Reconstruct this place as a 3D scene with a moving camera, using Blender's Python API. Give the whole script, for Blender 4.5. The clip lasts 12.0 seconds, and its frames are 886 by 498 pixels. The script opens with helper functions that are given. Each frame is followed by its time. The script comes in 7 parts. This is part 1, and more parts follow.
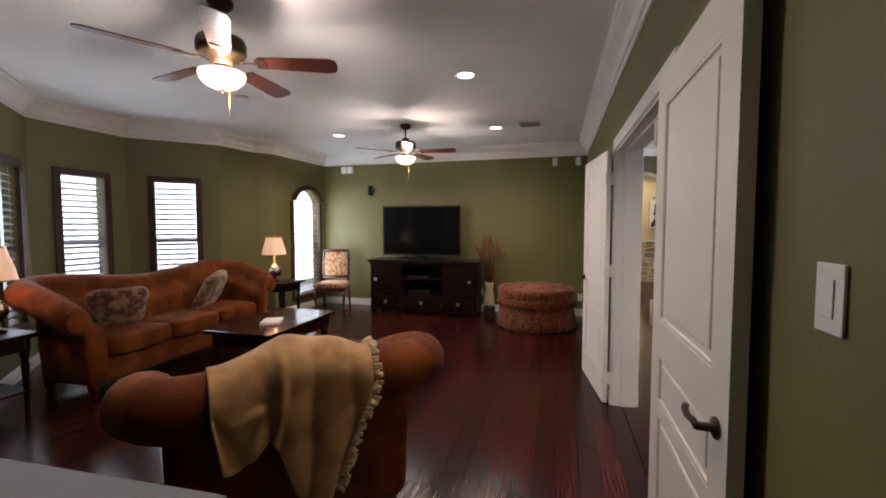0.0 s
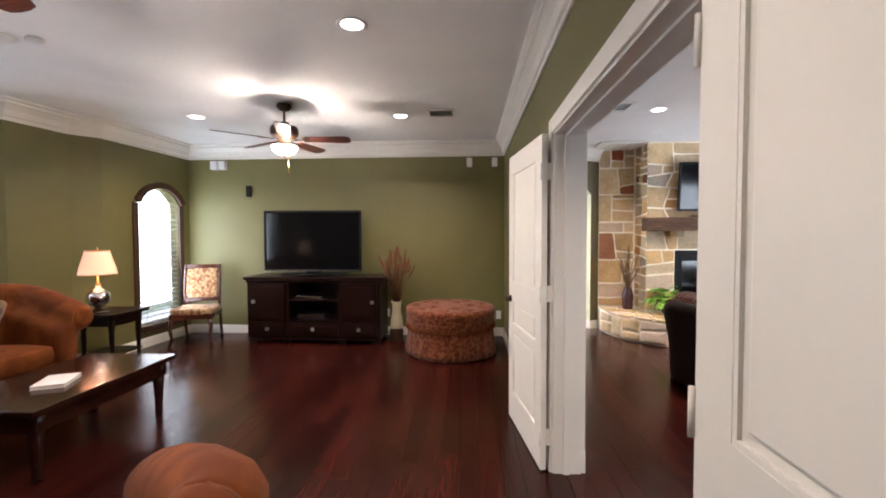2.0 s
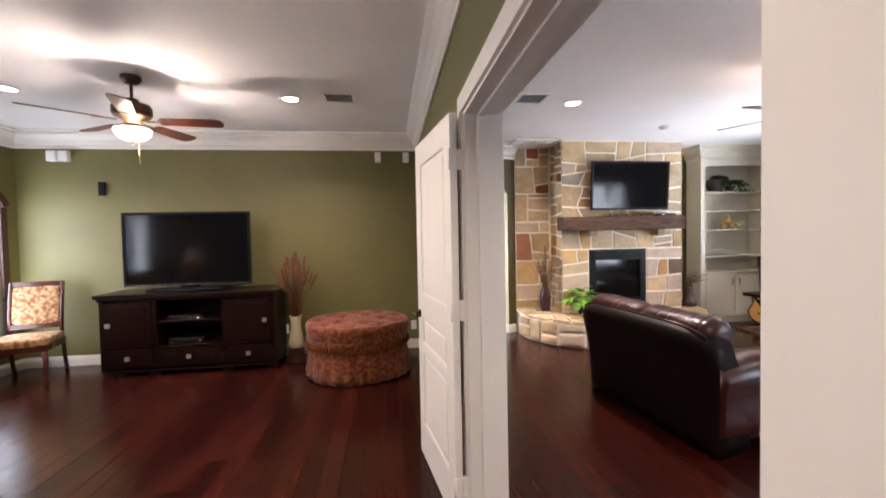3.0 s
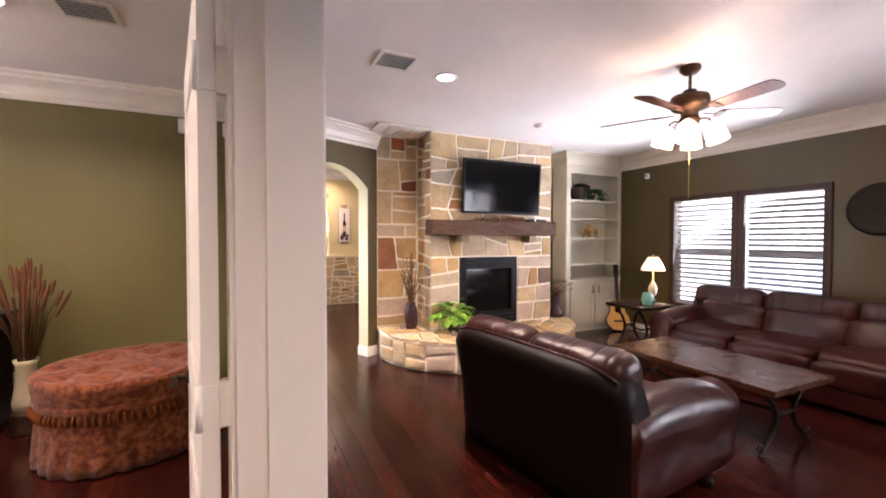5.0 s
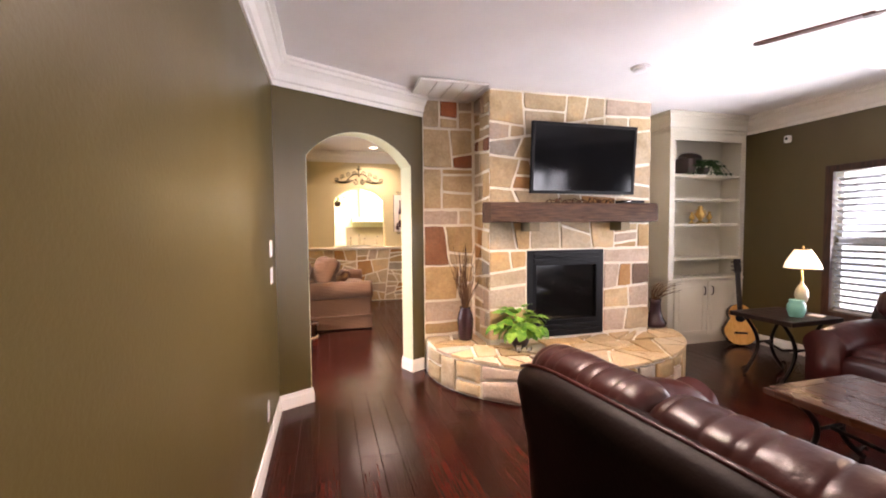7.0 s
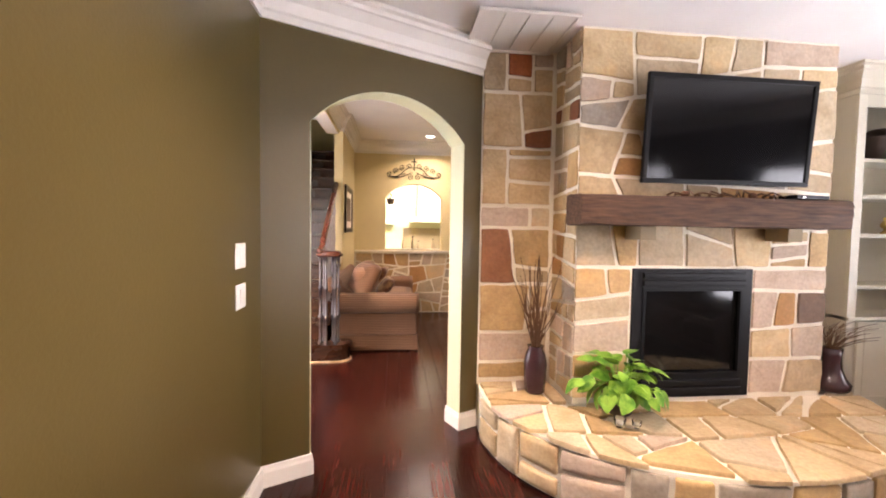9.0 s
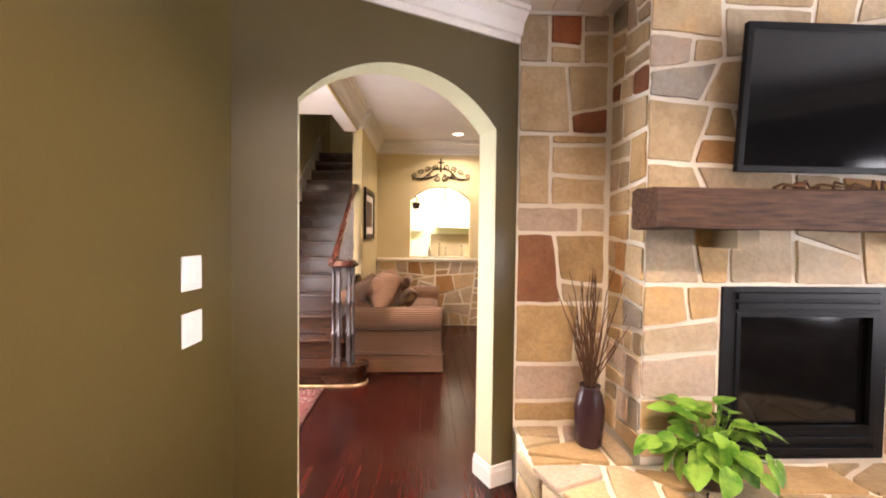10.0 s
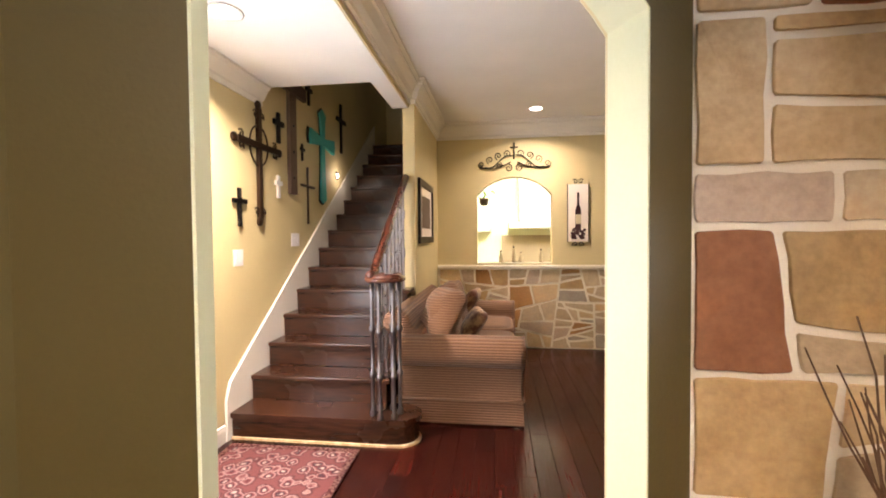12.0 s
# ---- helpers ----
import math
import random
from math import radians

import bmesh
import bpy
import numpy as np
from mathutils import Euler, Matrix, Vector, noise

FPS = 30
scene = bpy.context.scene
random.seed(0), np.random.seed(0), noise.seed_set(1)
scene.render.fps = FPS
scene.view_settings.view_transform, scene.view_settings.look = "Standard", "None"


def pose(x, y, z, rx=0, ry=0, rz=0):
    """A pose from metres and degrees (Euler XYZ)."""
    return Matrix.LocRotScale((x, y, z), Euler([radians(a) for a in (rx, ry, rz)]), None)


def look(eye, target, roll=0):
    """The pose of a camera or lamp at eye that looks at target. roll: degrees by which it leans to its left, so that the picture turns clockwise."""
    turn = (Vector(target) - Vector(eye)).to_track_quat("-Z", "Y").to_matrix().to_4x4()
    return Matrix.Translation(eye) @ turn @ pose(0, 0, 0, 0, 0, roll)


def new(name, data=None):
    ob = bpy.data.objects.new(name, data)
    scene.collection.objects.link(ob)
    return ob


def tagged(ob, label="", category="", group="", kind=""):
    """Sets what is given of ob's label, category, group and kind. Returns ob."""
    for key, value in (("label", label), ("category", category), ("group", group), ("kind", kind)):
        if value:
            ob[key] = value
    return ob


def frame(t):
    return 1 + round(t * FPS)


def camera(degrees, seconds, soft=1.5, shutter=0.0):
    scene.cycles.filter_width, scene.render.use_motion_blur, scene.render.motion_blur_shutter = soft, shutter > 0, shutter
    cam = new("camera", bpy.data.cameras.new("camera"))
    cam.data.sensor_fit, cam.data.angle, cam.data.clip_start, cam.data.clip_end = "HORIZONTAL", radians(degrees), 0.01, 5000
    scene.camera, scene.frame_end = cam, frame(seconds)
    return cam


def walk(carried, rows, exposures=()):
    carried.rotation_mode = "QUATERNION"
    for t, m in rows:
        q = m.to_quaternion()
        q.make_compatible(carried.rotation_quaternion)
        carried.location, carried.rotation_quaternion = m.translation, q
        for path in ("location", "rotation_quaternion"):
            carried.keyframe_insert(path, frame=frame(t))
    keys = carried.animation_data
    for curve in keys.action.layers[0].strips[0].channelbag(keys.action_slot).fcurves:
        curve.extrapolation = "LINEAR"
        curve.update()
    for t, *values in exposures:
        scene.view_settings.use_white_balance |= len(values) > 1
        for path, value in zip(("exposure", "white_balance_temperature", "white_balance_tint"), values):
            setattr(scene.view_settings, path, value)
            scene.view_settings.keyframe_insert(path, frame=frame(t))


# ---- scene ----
cam = camera(93.3, 12.0, 1.9)
METRES, EYE, TILT, LEAN, TURN = 6.62, 1.43, 0.0, 0.0, 15.2
ROWS = [
    (0.0, 0.0, 0.0, 0.0, -0.0, -3.1, 0.03),
    (0.5, 0.0052, 0.0349, -0.0013, -1.9, -2.84, -0.2),
    (1.0, 0.0119, 0.0738, -0.0013, -4.39, -2.56, -0.24),
    (1.5, 0.0187, 0.1129, -0.0022, -8.02, -2.21, -0.25),
    (2.0, 0.0313, 0.151, -0.0003, -11.79, -1.89, 0.14),
    (2.5, 0.052, 0.1888, -0.0002, -16.64, -1.82, 0.83),
    (3.0, 0.0727, 0.2229, 0.0012, -22.56, -1.76, 1.14),
    (3.5, 0.0897, 0.2587, 0.0019, -29.33, -1.47, 0.59),
    (5.5, 0.1942, 0.3719, 0.0014, -40.99, -1.49, -0.07),
    (6.0, 0.2214, 0.3991, -0.0005, -38.36, -1.81, 0.07),
    (6.5, 0.255, 0.4301, 0.0008, -33.97, -2.49, 0.5),
    (7.0, 0.2803, 0.4611, 0.0005, -30.74, -2.86, 0.51),
    (9.0, 0.3742, 0.6125, 0.0006, -21.59, -2.57, -0.94),
    (9.5, 0.3901, 0.6512, -0.0003, -19.76, -2.03, -1.11),
    (10.0, 0.4094, 0.6928, 0.0013, -17.4, -1.83, -0.68),
    (10.5, 0.423, 0.7338, 0.0009, -15.13, -1.51, -0.35),
    (11.0, 0.4331, 0.7779, 0.001, -12.97, -1.42, -0.15),
    (11.5, 0.4462, 0.8238, 0.0004, -10.28, -1.59, 0.35),
    (12.0, 0.4531, 0.865, 0.0009, -7.93, -1.52, 0.48),
]
walk(cam, [(t, pose(0, 0, EYE, TILT, LEAN, TURN) @ pose(METRES * x, METRES * y, METRES * z, 90 + pitch, roll, yaw)) for t, x, y, z, yaw, pitch, roll in ROWS],
     exposures=[(0.0, -0.60, 6150, 15), (1.0, 0.05, 6000, 12), (2.5, 0.05, 6100, 15), (5.5, 0.22, 6750, 28), (9.0, 0.28, 6850, 25), (10.5, 0.26, 6900, 25), (12.0, 0.22, 6650, 18)])

# ---- world and light ----
world = bpy.data.worlds.new("sky")
scene.world = world
world.use_nodes = True
wn = world.node_tree.nodes
sky = wn.new("ShaderNodeTexSky")
sky.sky_type, sky.sun_disc = "NISHITA", False
sky.sun_elevation, sky.sun_rotation = radians(48), radians(250)
world.node_tree.links.new(sky.outputs[0], wn["Background"].inputs[0])
wn["Background"].inputs[1].default_value = 0.1

DEN_CEIL, HALL_CEIL, SOFFIT = 2.74, 2.93, 2.69
SX_LAMP = -0.50
WARM, DAY = (1.0, 0.84, 0.68), (0.86, 0.94, 1.0)


def lamp(name, kind, place, watts, colour, size=0.1, target=None, size_y=None, spread=None):
    data = bpy.data.lights.new(name, kind)
    data.energy, data.color = watts, colour
    if kind == "AREA":
        data.size = size
        if size_y:
            data.shape, data.size_y = "RECTANGLE", size_y
        if spread:
            data.spread = radians(spread)
    else:
        data.shadow_soft_size = size
    ob = new(name, data)
    ob.matrix_world = look(place, target) if target else Matrix.Translation(place)
    return ob


sun = lamp("sun", "SUN", (20, -8, 22), 2.5, (1.0, 0.95, 0.86), target=(0, 0, 0))
sun.data.angle = radians(0.5)
# daylight in the window openings
lamp("daylight_arched", "AREA", (-4.06, 6.38, 1.2), 32, DAY, 0.65, (-2.9, 6.95, 1.5), 1.7)
lamp("daylight_bay_far", "AREA", (-4.72, 4.3, 1.35), 10, DAY, 0.35, (-2, 1.7, 1.0), 1.1)
lamp("daylight_bay_middle", "AREA", (-5.08, 3.53, 1.4), 12, DAY, 0.4, (0.5, 2.6, 1.3), 1.1)
lamp("daylight_bay_near", "AREA", (-4.75, 2.7, 1.4), 12, DAY, 0.4, (0.5, 2.2, 1.3), 1.1)
lamp("daylight_living", "AREA", (5.86, 5.65, 1.3), 62, DAY, 1.7, (2.6, 6.6, 2.9), 1.4, 110)
lamp("daylight_living_near", "AREA", (5.86, 1.75, 1.3), 56, DAY, 1.7, (2.4, 4.6, 2.6), 1.4, 120)
# no window here: hidden fill lamp, added to brighten the kitchen
lamp("kitchen_fill", "AREA", (1.9, 12.75, 2.86), 300, (1.0, 0.93, 0.78), 2.0, (1.8, 14.6, 1.3), 0.7)
# fill light for the hall, set at an added window out of view
lamp("entry_fill", "AREA", (SX_LAMP, 8.0, 1.3), 56, DAY, 0.9, (3.0, 8.6, 1.5), 1.7)
# (4.9, 2.6) and (1.35, 1.5) are unseen cans, added as living room fill
CANS = [(-0.79, 1.62, DEN_CEIL, 17), (-0.78, 3.62, DEN_CEIL, 30), (-0.80, 5.62, DEN_CEIL, 30), (-3.05, 5.5, DEN_CEIL, 30),
        (1.93, 5.57, DEN_CEIL, 60), (4.9, 2.6, DEN_CEIL, 30), (1.35, 1.5, DEN_CEIL, 54), (1.855, 11.3, HALL_CEIL, 26), (-0.08, 8.47, SOFFIT, 84)]
for cx, cy, cz, watts in CANS:
    lamp("can_glow", "AREA", (cx, cy, cz - 0.03), watts, WARM, 0.12, (cx, cy, 0), spread=140)

# ---- materials ----
MATS = {}


def shader(name):
    m = bpy.data.materials.new(name)
    m.use_nodes = True
    MATS[name] = m
    nt = m.node_tree
    return m, nt, nt.nodes["Principled BSDF"]


def node(nt, kind, **values):
    n = nt.nodes.new(kind)
    for k, v in values.items():
        n.inputs[k].default_value = v
    return n


def grain(nt, scale, detail=4.0, stretch=(1, 1, 1), coords="Object"):
    tc = nt.nodes.new("ShaderNodeTexCoord")
    mp = nt.nodes.new("ShaderNodeMapping")
    mp.inputs["Scale"].default_value = stretch
    nt.links.new(tc.outputs[coords], mp.inputs["Vector"])
    nz = node(nt, "ShaderNodeTexNoise", Scale=scale, Detail=detail)
    nt.links.new(mp.outputs[0], nz.inputs["Vector"])
    return nz


def ramp(nt, source, stops):
    r = nt.nodes.new("ShaderNodeValToRGB")
    while len(r.color_ramp.elements) < len(stops):
        r.color_ramp.elements.new(0.5)
    for e, (p, c) in zip(r.color_ramp.elements, stops):
        e.position, e.color = p, (*c, 1)
    nt.links.new(source, r.inputs[0])
    return r


def mixed(nt, a, b, fac, mode="MIX"):
    mx = nt.nodes.new("ShaderNodeMix")
    mx.data_type, mx.blend_type = "RGBA", mode
    for sock, v in ((0, fac), (6, a), (7, b)):
        if isinstance(v, (int, float)):
            mx.inputs[sock].default_value = v
        elif isinstance(v, tuple):
            mx.inputs[sock].default_value = (*v, 1)
        else:
            nt.links.new(v, mx.inputs[sock])
    return mx.outputs[2]


def bump(nt, bsdf, height, strength, distance=0.01):
    b = node(nt, "ShaderNodeBump", Strength=strength, Distance=distance)
    nt.links.new(height, b.inputs["Height"])
    nt.links.new(b.outputs[0], bsdf.inputs["Normal"])


def paint(name, colour, rough=0.6, scale=60, relief=0.12, vary=0.12, metal=0.0, coat=0.0, spec=0.5):
    """A plain surface: colour, fine grain and broad faint stains."""
    m, nt, p = shader(name)
    fine, broad = grain(nt, scale), grain(nt, 1.7, 3)
    dark = tuple(c * (1 - vary) for c in colour)
    lite = tuple(min(1, c * (1 + vary)) for c in colour)
    c1 = ramp(nt, broad.outputs[0], [(0.3, dark), (0.7, lite)])
    c2 = mixed(nt, c1.outputs[0], fine.outputs[0], 0.06, "OVERLAY")
    nt.links.new(c2, p.inputs["Base Color"])
    rr = nt.nodes.new("ShaderNodeMapRange")
    rr.inputs["To Min"].default_value, rr.inputs["To Max"].default_value = max(0.02, rough - 0.08), min(1, rough + 0.08)
    nt.links.new(broad.outputs[0], rr.inputs["Value"])
    nt.links.new(rr.outputs[0], p.inputs["Roughness"])
    p.inputs["Metallic"].default_value = metal
    p.inputs["Coat Weight"].default_value = coat
    p.inputs["Specular IOR Level"].default_value = spec
    if relief:
        bump(nt, p, fine.outputs[0], relief, 0.004)
    return m


def wood(name, dark, lite, rough=0.3, stretch=(14, 1.2, 14), scale=5, coat=0.0, per_piece=False, relief=0.1, spec=0.35):
    m, nt, p = shader(name)
    g = grain(nt, scale, 6, stretch)
    c = ramp(nt, g.outputs[0], [(0.3, dark), (0.72, lite)]).outputs[0]
    if per_piece:
        oi, ge = nt.nodes.new("ShaderNodeObjectInfo"), nt.nodes.new("ShaderNodeNewGeometry")
        add = nt.nodes.new("ShaderNodeMath")
        add.operation = "ADD"
        nt.links.new(oi.outputs["Random"], add.inputs[0])
        nt.links.new(ge.outputs["Random Per Island"], add.inputs[1])
        fr = nt.nodes.new("ShaderNodeMath")
        fr.operation = "FRACT"
        nt.links.new(add.outputs[0], fr.inputs[0])
        tone = ramp(nt, fr.outputs[0], [(0.0, (0.55, 0.5, 0.5)), (0.5, (1.0, 0.95, 0.9)), (1.0, (1.5, 1.25, 1.1))])
        c = mixed(nt, c, tone.outputs[0], 1.0, "MULTIPLY")
    nt.links.new(c, p.inputs["Base Color"])
    wear = grain(nt, 3, 4)
    rr = nt.nodes.new("ShaderNodeMapRange")
    rr.inputs["To Min"].default_value, rr.inputs["To Max"].default_value = max(0.03, rough - 0.07), rough + 0.1
    nt.links.new(wear.outputs[0], rr.inputs["Value"])
    nt.links.new(rr.outputs[0], p.inputs["Roughness"])
    p.inputs["Coat Weight"].default_value = coat
    p.inputs["Specular IOR Level"].default_value = spec
    bump(nt, p, g.outputs[0], relief, 0.004)
    return m


def cloth(name, a, b, scale=9, rough=0.9, sheen=0.3, weave=220, spots=(0.42, 0.58)):
    m, nt, p = shader(name)
    g, w = grain(nt, scale, 5), grain(nt, weave, 2)
    c = ramp(nt, g.outputs[0], [(spots[0], a), (spots[1], b)]).outputs[0]
    nt.links.new(mixed(nt, c, w.outputs[0], 0.2, "OVERLAY"), p.inputs["Base Color"])
    p.inputs["Roughness"].default_value = rough
    p.inputs["Sheen Weight"].default_value = sheen
    p.inputs["Specular IOR Level"].default_value = 0.15
    bump(nt, p, w.outputs[0], 0.35, 0.003)
    return m


def glow(name, colour, strength):
    m, nt, p = shader(name)
    p.inputs["Base Color"].default_value = (*colour, 1)
    p.inputs["Emission Color"].default_value = (*colour, 1)
    p.inputs["Emission Strength"].default_value = strength
    return m


def stone(name, stops, rough=0.75, hue=True):
    """Cut stone: each piece takes a tone of its own, with veins and pits."""
    m, nt, p = shader(name)
    oi, ge = nt.nodes.new("ShaderNodeObjectInfo"), nt.nodes.new("ShaderNodeNewGeometry")
    add = nt.nodes.new("ShaderNodeMath")
    add.operation = "ADD"
    nt.links.new(oi.outputs["Random"], add.inputs[0])
    nt.links.new(ge.outputs["Random Per Island"], add.inputs[1])
    fr = nt.nodes.new("ShaderNodeMath")
    fr.operation = "FRACT"
    nt.links.new(add.outputs[0], fr.inputs[0])
    base = nt.nodes.new("ShaderNodeObjectInfo")

    blotch, fine = grain(nt, 5, 6), grain(nt, 45, 5)
    warm = ramp(nt, blotch.outputs[0], [(0.3, (0.80, 0.74, 0.66)), (0.55, (1.0, 1.0, 1.0)), (0.75, (1.16, 1.06, 0.92))])
    c = mixed(nt, base.outputs["Color"], warm.outputs[0], 1.0, "MULTIPLY")
    c = mixed(nt, c, fine.outputs[0], 0.3, "OVERLAY")
    nt.links.new(c, p.inputs["Base Color"])
    p.inputs["Roughness"].default_value = rough
    both = nt.nodes.new("ShaderNodeMath")
    both.operation = "ADD"
    nt.links.new(blotch.outputs[0], both.inputs[0])
    nt.links.new(fine.outputs[0], both.inputs[1])
    bump(nt, p, both.outputs[0], 0.35, 0.008)
    return m


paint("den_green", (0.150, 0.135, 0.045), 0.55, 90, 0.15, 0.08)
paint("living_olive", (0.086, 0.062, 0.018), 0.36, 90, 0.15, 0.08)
paint("hall_yellow", (0.62, 0.52, 0.29), 0.6, 80, 0.12, 0.06)
paint("arch_cream", (0.66, 0.66, 0.45), 0.6, 80, 0.1, 0.05)
paint("ceiling_white", (0.84, 0.82, 0.81), 0.8, 120, 0.2, 0.04)
paint("trim_white", (0.80, 0.77, 0.72), 0.4, 40, 0.03, 0.04)
paint("door_white", (0.80, 0.76, 0.70), 0.38, 40, 0.03, 0.04)
paint("cabinet_cream", (0.74, 0.70, 0.58), 0.45, 40, 0.04, 0.05)
paint("plastic_white", (0.82, 0.80, 0.80), 0.35, 60, 0.0, 0.02)
paint("mortar", (0.88, 0.82, 0.70), 0.9, 120, 0.6, 0.12)
paint("black_iron", (0.018, 0.014, 0.012), 0.45, 90, 0.2, 0.3, 0.8)
paint("pewter_iron", (0.17, 0.155, 0.165), 0.3, 90, 0.2, 0.3, 0.9)
paint("bronze", (0.05, 0.026, 0.014), 0.4, 60, 0.1, 0.3, 0.7)
paint("black_plastic", (0.006, 0.006, 0.007), 0.42, 90, 0.05, 0.1, spec=0.14)
paint("black_metal", (0.007, 0.007, 0.008), 0.42, 90, 0.05, 0.1, spec=0.16)
paint("chrome", (0.7, 0.68, 0.65), 0.18, 60, 0.0, 0.05, 1.0)
paint("pewter_pull", (0.36, 0.34, 0.32), 0.42, 60, 0.1, 0.15, 0.35)
paint("brass", (0.55, 0.36, 0.12), 0.3, 60, 0.1, 0.2, 1.0)
paint("screen_black", (0.004, 0.004, 0.005), 0.10, 10, 0.0, 0.1, spec=0.35)
paint("fire_glass", (0.006, 0.006, 0.006), 0.08, 10, 0.0, 0.1)
m, nt, p = shader("leather")
fine, crease, tone = grain(nt, 70, 4), grain(nt, 9, 5), grain(nt, 2.2, 3)
c = ramp(nt, tone.outputs[0], [(0.3, (0.019, 0.0036, 0.0034)), (0.7, (0.050, 0.0092, 0.0072))]).outputs[0]
nt.links.new(mixed(nt, c, crease.outputs[0], 0.25, "OVERLAY"), p.inputs["Base Color"])
rg = nt.nodes.new("ShaderNodeMapRange")
rg.inputs["To Min"].default_value, rg.inputs["To Max"].default_value = 0.24, 0.42
nt.links.new(crease.outputs[0], rg.inputs["Value"])
nt.links.new(rg.outputs[0], p.inputs["Roughness"])
p.inputs["Specular IOR Level"].default_value = 0.36
folds = node(nt, "ShaderNodeTexVoronoi", Scale=7.0)
folds.feature = "SMOOTH_F1"
tc = nt.nodes.new("ShaderNodeTexCoord")
nt.links.new(mixed(nt, tc.outputs["Object"], crease.outputs["Color"], 0.12), folds.inputs["Vector"])
b1 = node(nt, "ShaderNodeBump", Strength=0.38, Distance=0.03)
nt.links.new(folds.outputs["Distance"], b1.inputs["Height"])
b2 = node(nt, "ShaderNodeBump", Strength=0.25, Distance=0.003)
nt.links.new(fine.outputs[0], b2.inputs["Height"])
nt.links.new(b1.outputs[0], b2.inputs["Normal"])
nt.links.new(b2.outputs[0], p.inputs["Normal"])
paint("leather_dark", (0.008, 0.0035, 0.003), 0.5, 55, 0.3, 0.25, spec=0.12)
paint("turquoise", (0.05, 0.42, 0.42), 0.6, 50, 0.3, 0.25)
paint("jade", (0.18, 0.46, 0.36), 0.4, 50, 0.1, 0.15)
paint("clay_dark", (0.05, 0.028, 0.02), 0.5, 40, 0.4, 0.4)
paint("vase_purple", (0.045, 0.018, 0.022), 0.25, 30, 0.1, 0.4)
paint("vase_cream", (0.52, 0.45, 0.30), 0.35, 20, 0.1, 0.3)
paint("twig", (0.12, 0.058, 0.024), 0.9, 60, 0.5, 0.4)
paint("dried_red", (0.15, 0.056, 0.025), 0.9, 60, 0.5, 0.4)
paint("wall_wood_grey", (0.13, 0.085, 0.06), 0.85, 40, 0.6, 0.35)
paint("soil", (0.03, 0.02, 0.012), 0.95, 80, 0.8, 0.3)
paint("mantel_back", (0.30, 0.24, 0.15), 0.8, 60, 0.3, 0.15)
paint("paper", (0.80, 0.72, 0.66), 0.7, 60, 0.05, 0.04)
paint("grey_cloth", (0.20, 0.21, 0.24), 0.8, 120, 0.3, 0.06)
paint("lampshade_band", (0.05, 0.03, 0.02), 0.8)
wood("floor_wood", (0.009, 0.0022, 0.0018), (0.046, 0.0095, 0.0065), 0.18, (22, 1.0, 22), 4, 0.0, True, 0.32, 0.21)
wood("dark_wood", (0.006, 0.0022, 0.0016), (0.017, 0.006, 0.0042), 0.3, (12, 1.5, 12), 5, 0.0, spec=0.22)
wood("cherry", (0.030, 0.008, 0.005), (0.10, 0.028, 0.015), 0.25, (12, 1.5, 12), 5, 0.3)
wood("mahogany", (0.010, 0.0030, 0.0020), (0.034, 0.010, 0.0055), 0.16, (12, 1.5, 12), 5, 0.2, spec=0.4)
wood("window_wood", (0.022, 0.010, 0.007), (0.075, 0.028, 0.017), 0.4, (14, 14, 1.2), 5, 0.1)
wood("stair_wood", (0.022, 0.0085, 0.0045), (0.062, 0.022, 0.011), 0.24, (1.2, 12, 12), 5, 0.0, spec=0.45)
wood("table_wood", (0.020, 0.008, 0.004), (0.070, 0.027, 0.013), 0.26, (14, 1.2, 14), 4, 0.0, True, 0.1, 0.25)
wood("mantel_wood", (0.035, 0.017, 0.010), (0.13, 0.066, 0.038), 0.75, (1.2, 14, 14), 5, 0.0, False, 0.6)
wood("fan_blade", (0.05, 0.014, 0.009), (0.15, 0.045, 0.028), 0.3, (1.5, 10, 10), 5, 0.2)
wood("guitar_top", (0.62, 0.31, 0.08), (0.75, 0.42, 0.14), 0.25, (16, 16, 1), 4, 0.5)
cloth("rust_velvet", (0.105, 0.023, 0.0035), (0.175, 0.046, 0.007), 5, 0.8, 0.02)
cloth("tan_throw", (0.36, 0.19, 0.07), (0.50, 0.29, 0.125), 9, 0.95, 0.4)
cloth("fringe_cream", (0.48, 0.33, 0.17), (0.66, 0.50, 0.30), 30, 0.95, 0.2)
cloth("paisley", (0.095, 0.019, 0.008), (0.21, 0.066, 0.026), 26, 0.9, 0.15, spots=(0.40, 0.60))
cloth("pillow_print", (0.10, 0.035, 0.02), (0.30, 0.18, 0.09), 14, 0.9, 0.3)
cloth("pillow_gold", (0.25, 0.13, 0.05), (0.36, 0.21, 0.09), 8, 0.85, 0.3)
cloth("chair_print", (0.20, 0.075, 0.03), (0.42, 0.29, 0.16), 24, 0.9, 0.1, spots=(0.4, 0.6))
m, nt, p = shader("stripe_brown")
wv = node(nt, "ShaderNodeTexWave", Scale=16.0, Distortion=0.5, Detail=2.0)
wv.bands_direction = "Z"
tc = nt.nodes.new("ShaderNodeTexCoord")
nt.links.new(tc.outputs["Object"], wv.inputs["Vector"])
w = grain(nt, 160, 3)
c = ramp(nt, wv.outputs[1], [(0.1, (0.12, 0.055, 0.028)), (0.8, (0.21, 0.108, 0.058))]).outputs[0]
nt.links.new(mixed(nt, c, w.outputs[0], 0.35, "OVERLAY"), p.inputs["Base Color"])
p.inputs["Roughness"].default_value, p.inputs["Sheen Weight"].default_value = 0.92, 0.15
bump(nt, p, wv.outputs[1], 0.5, 0.01)
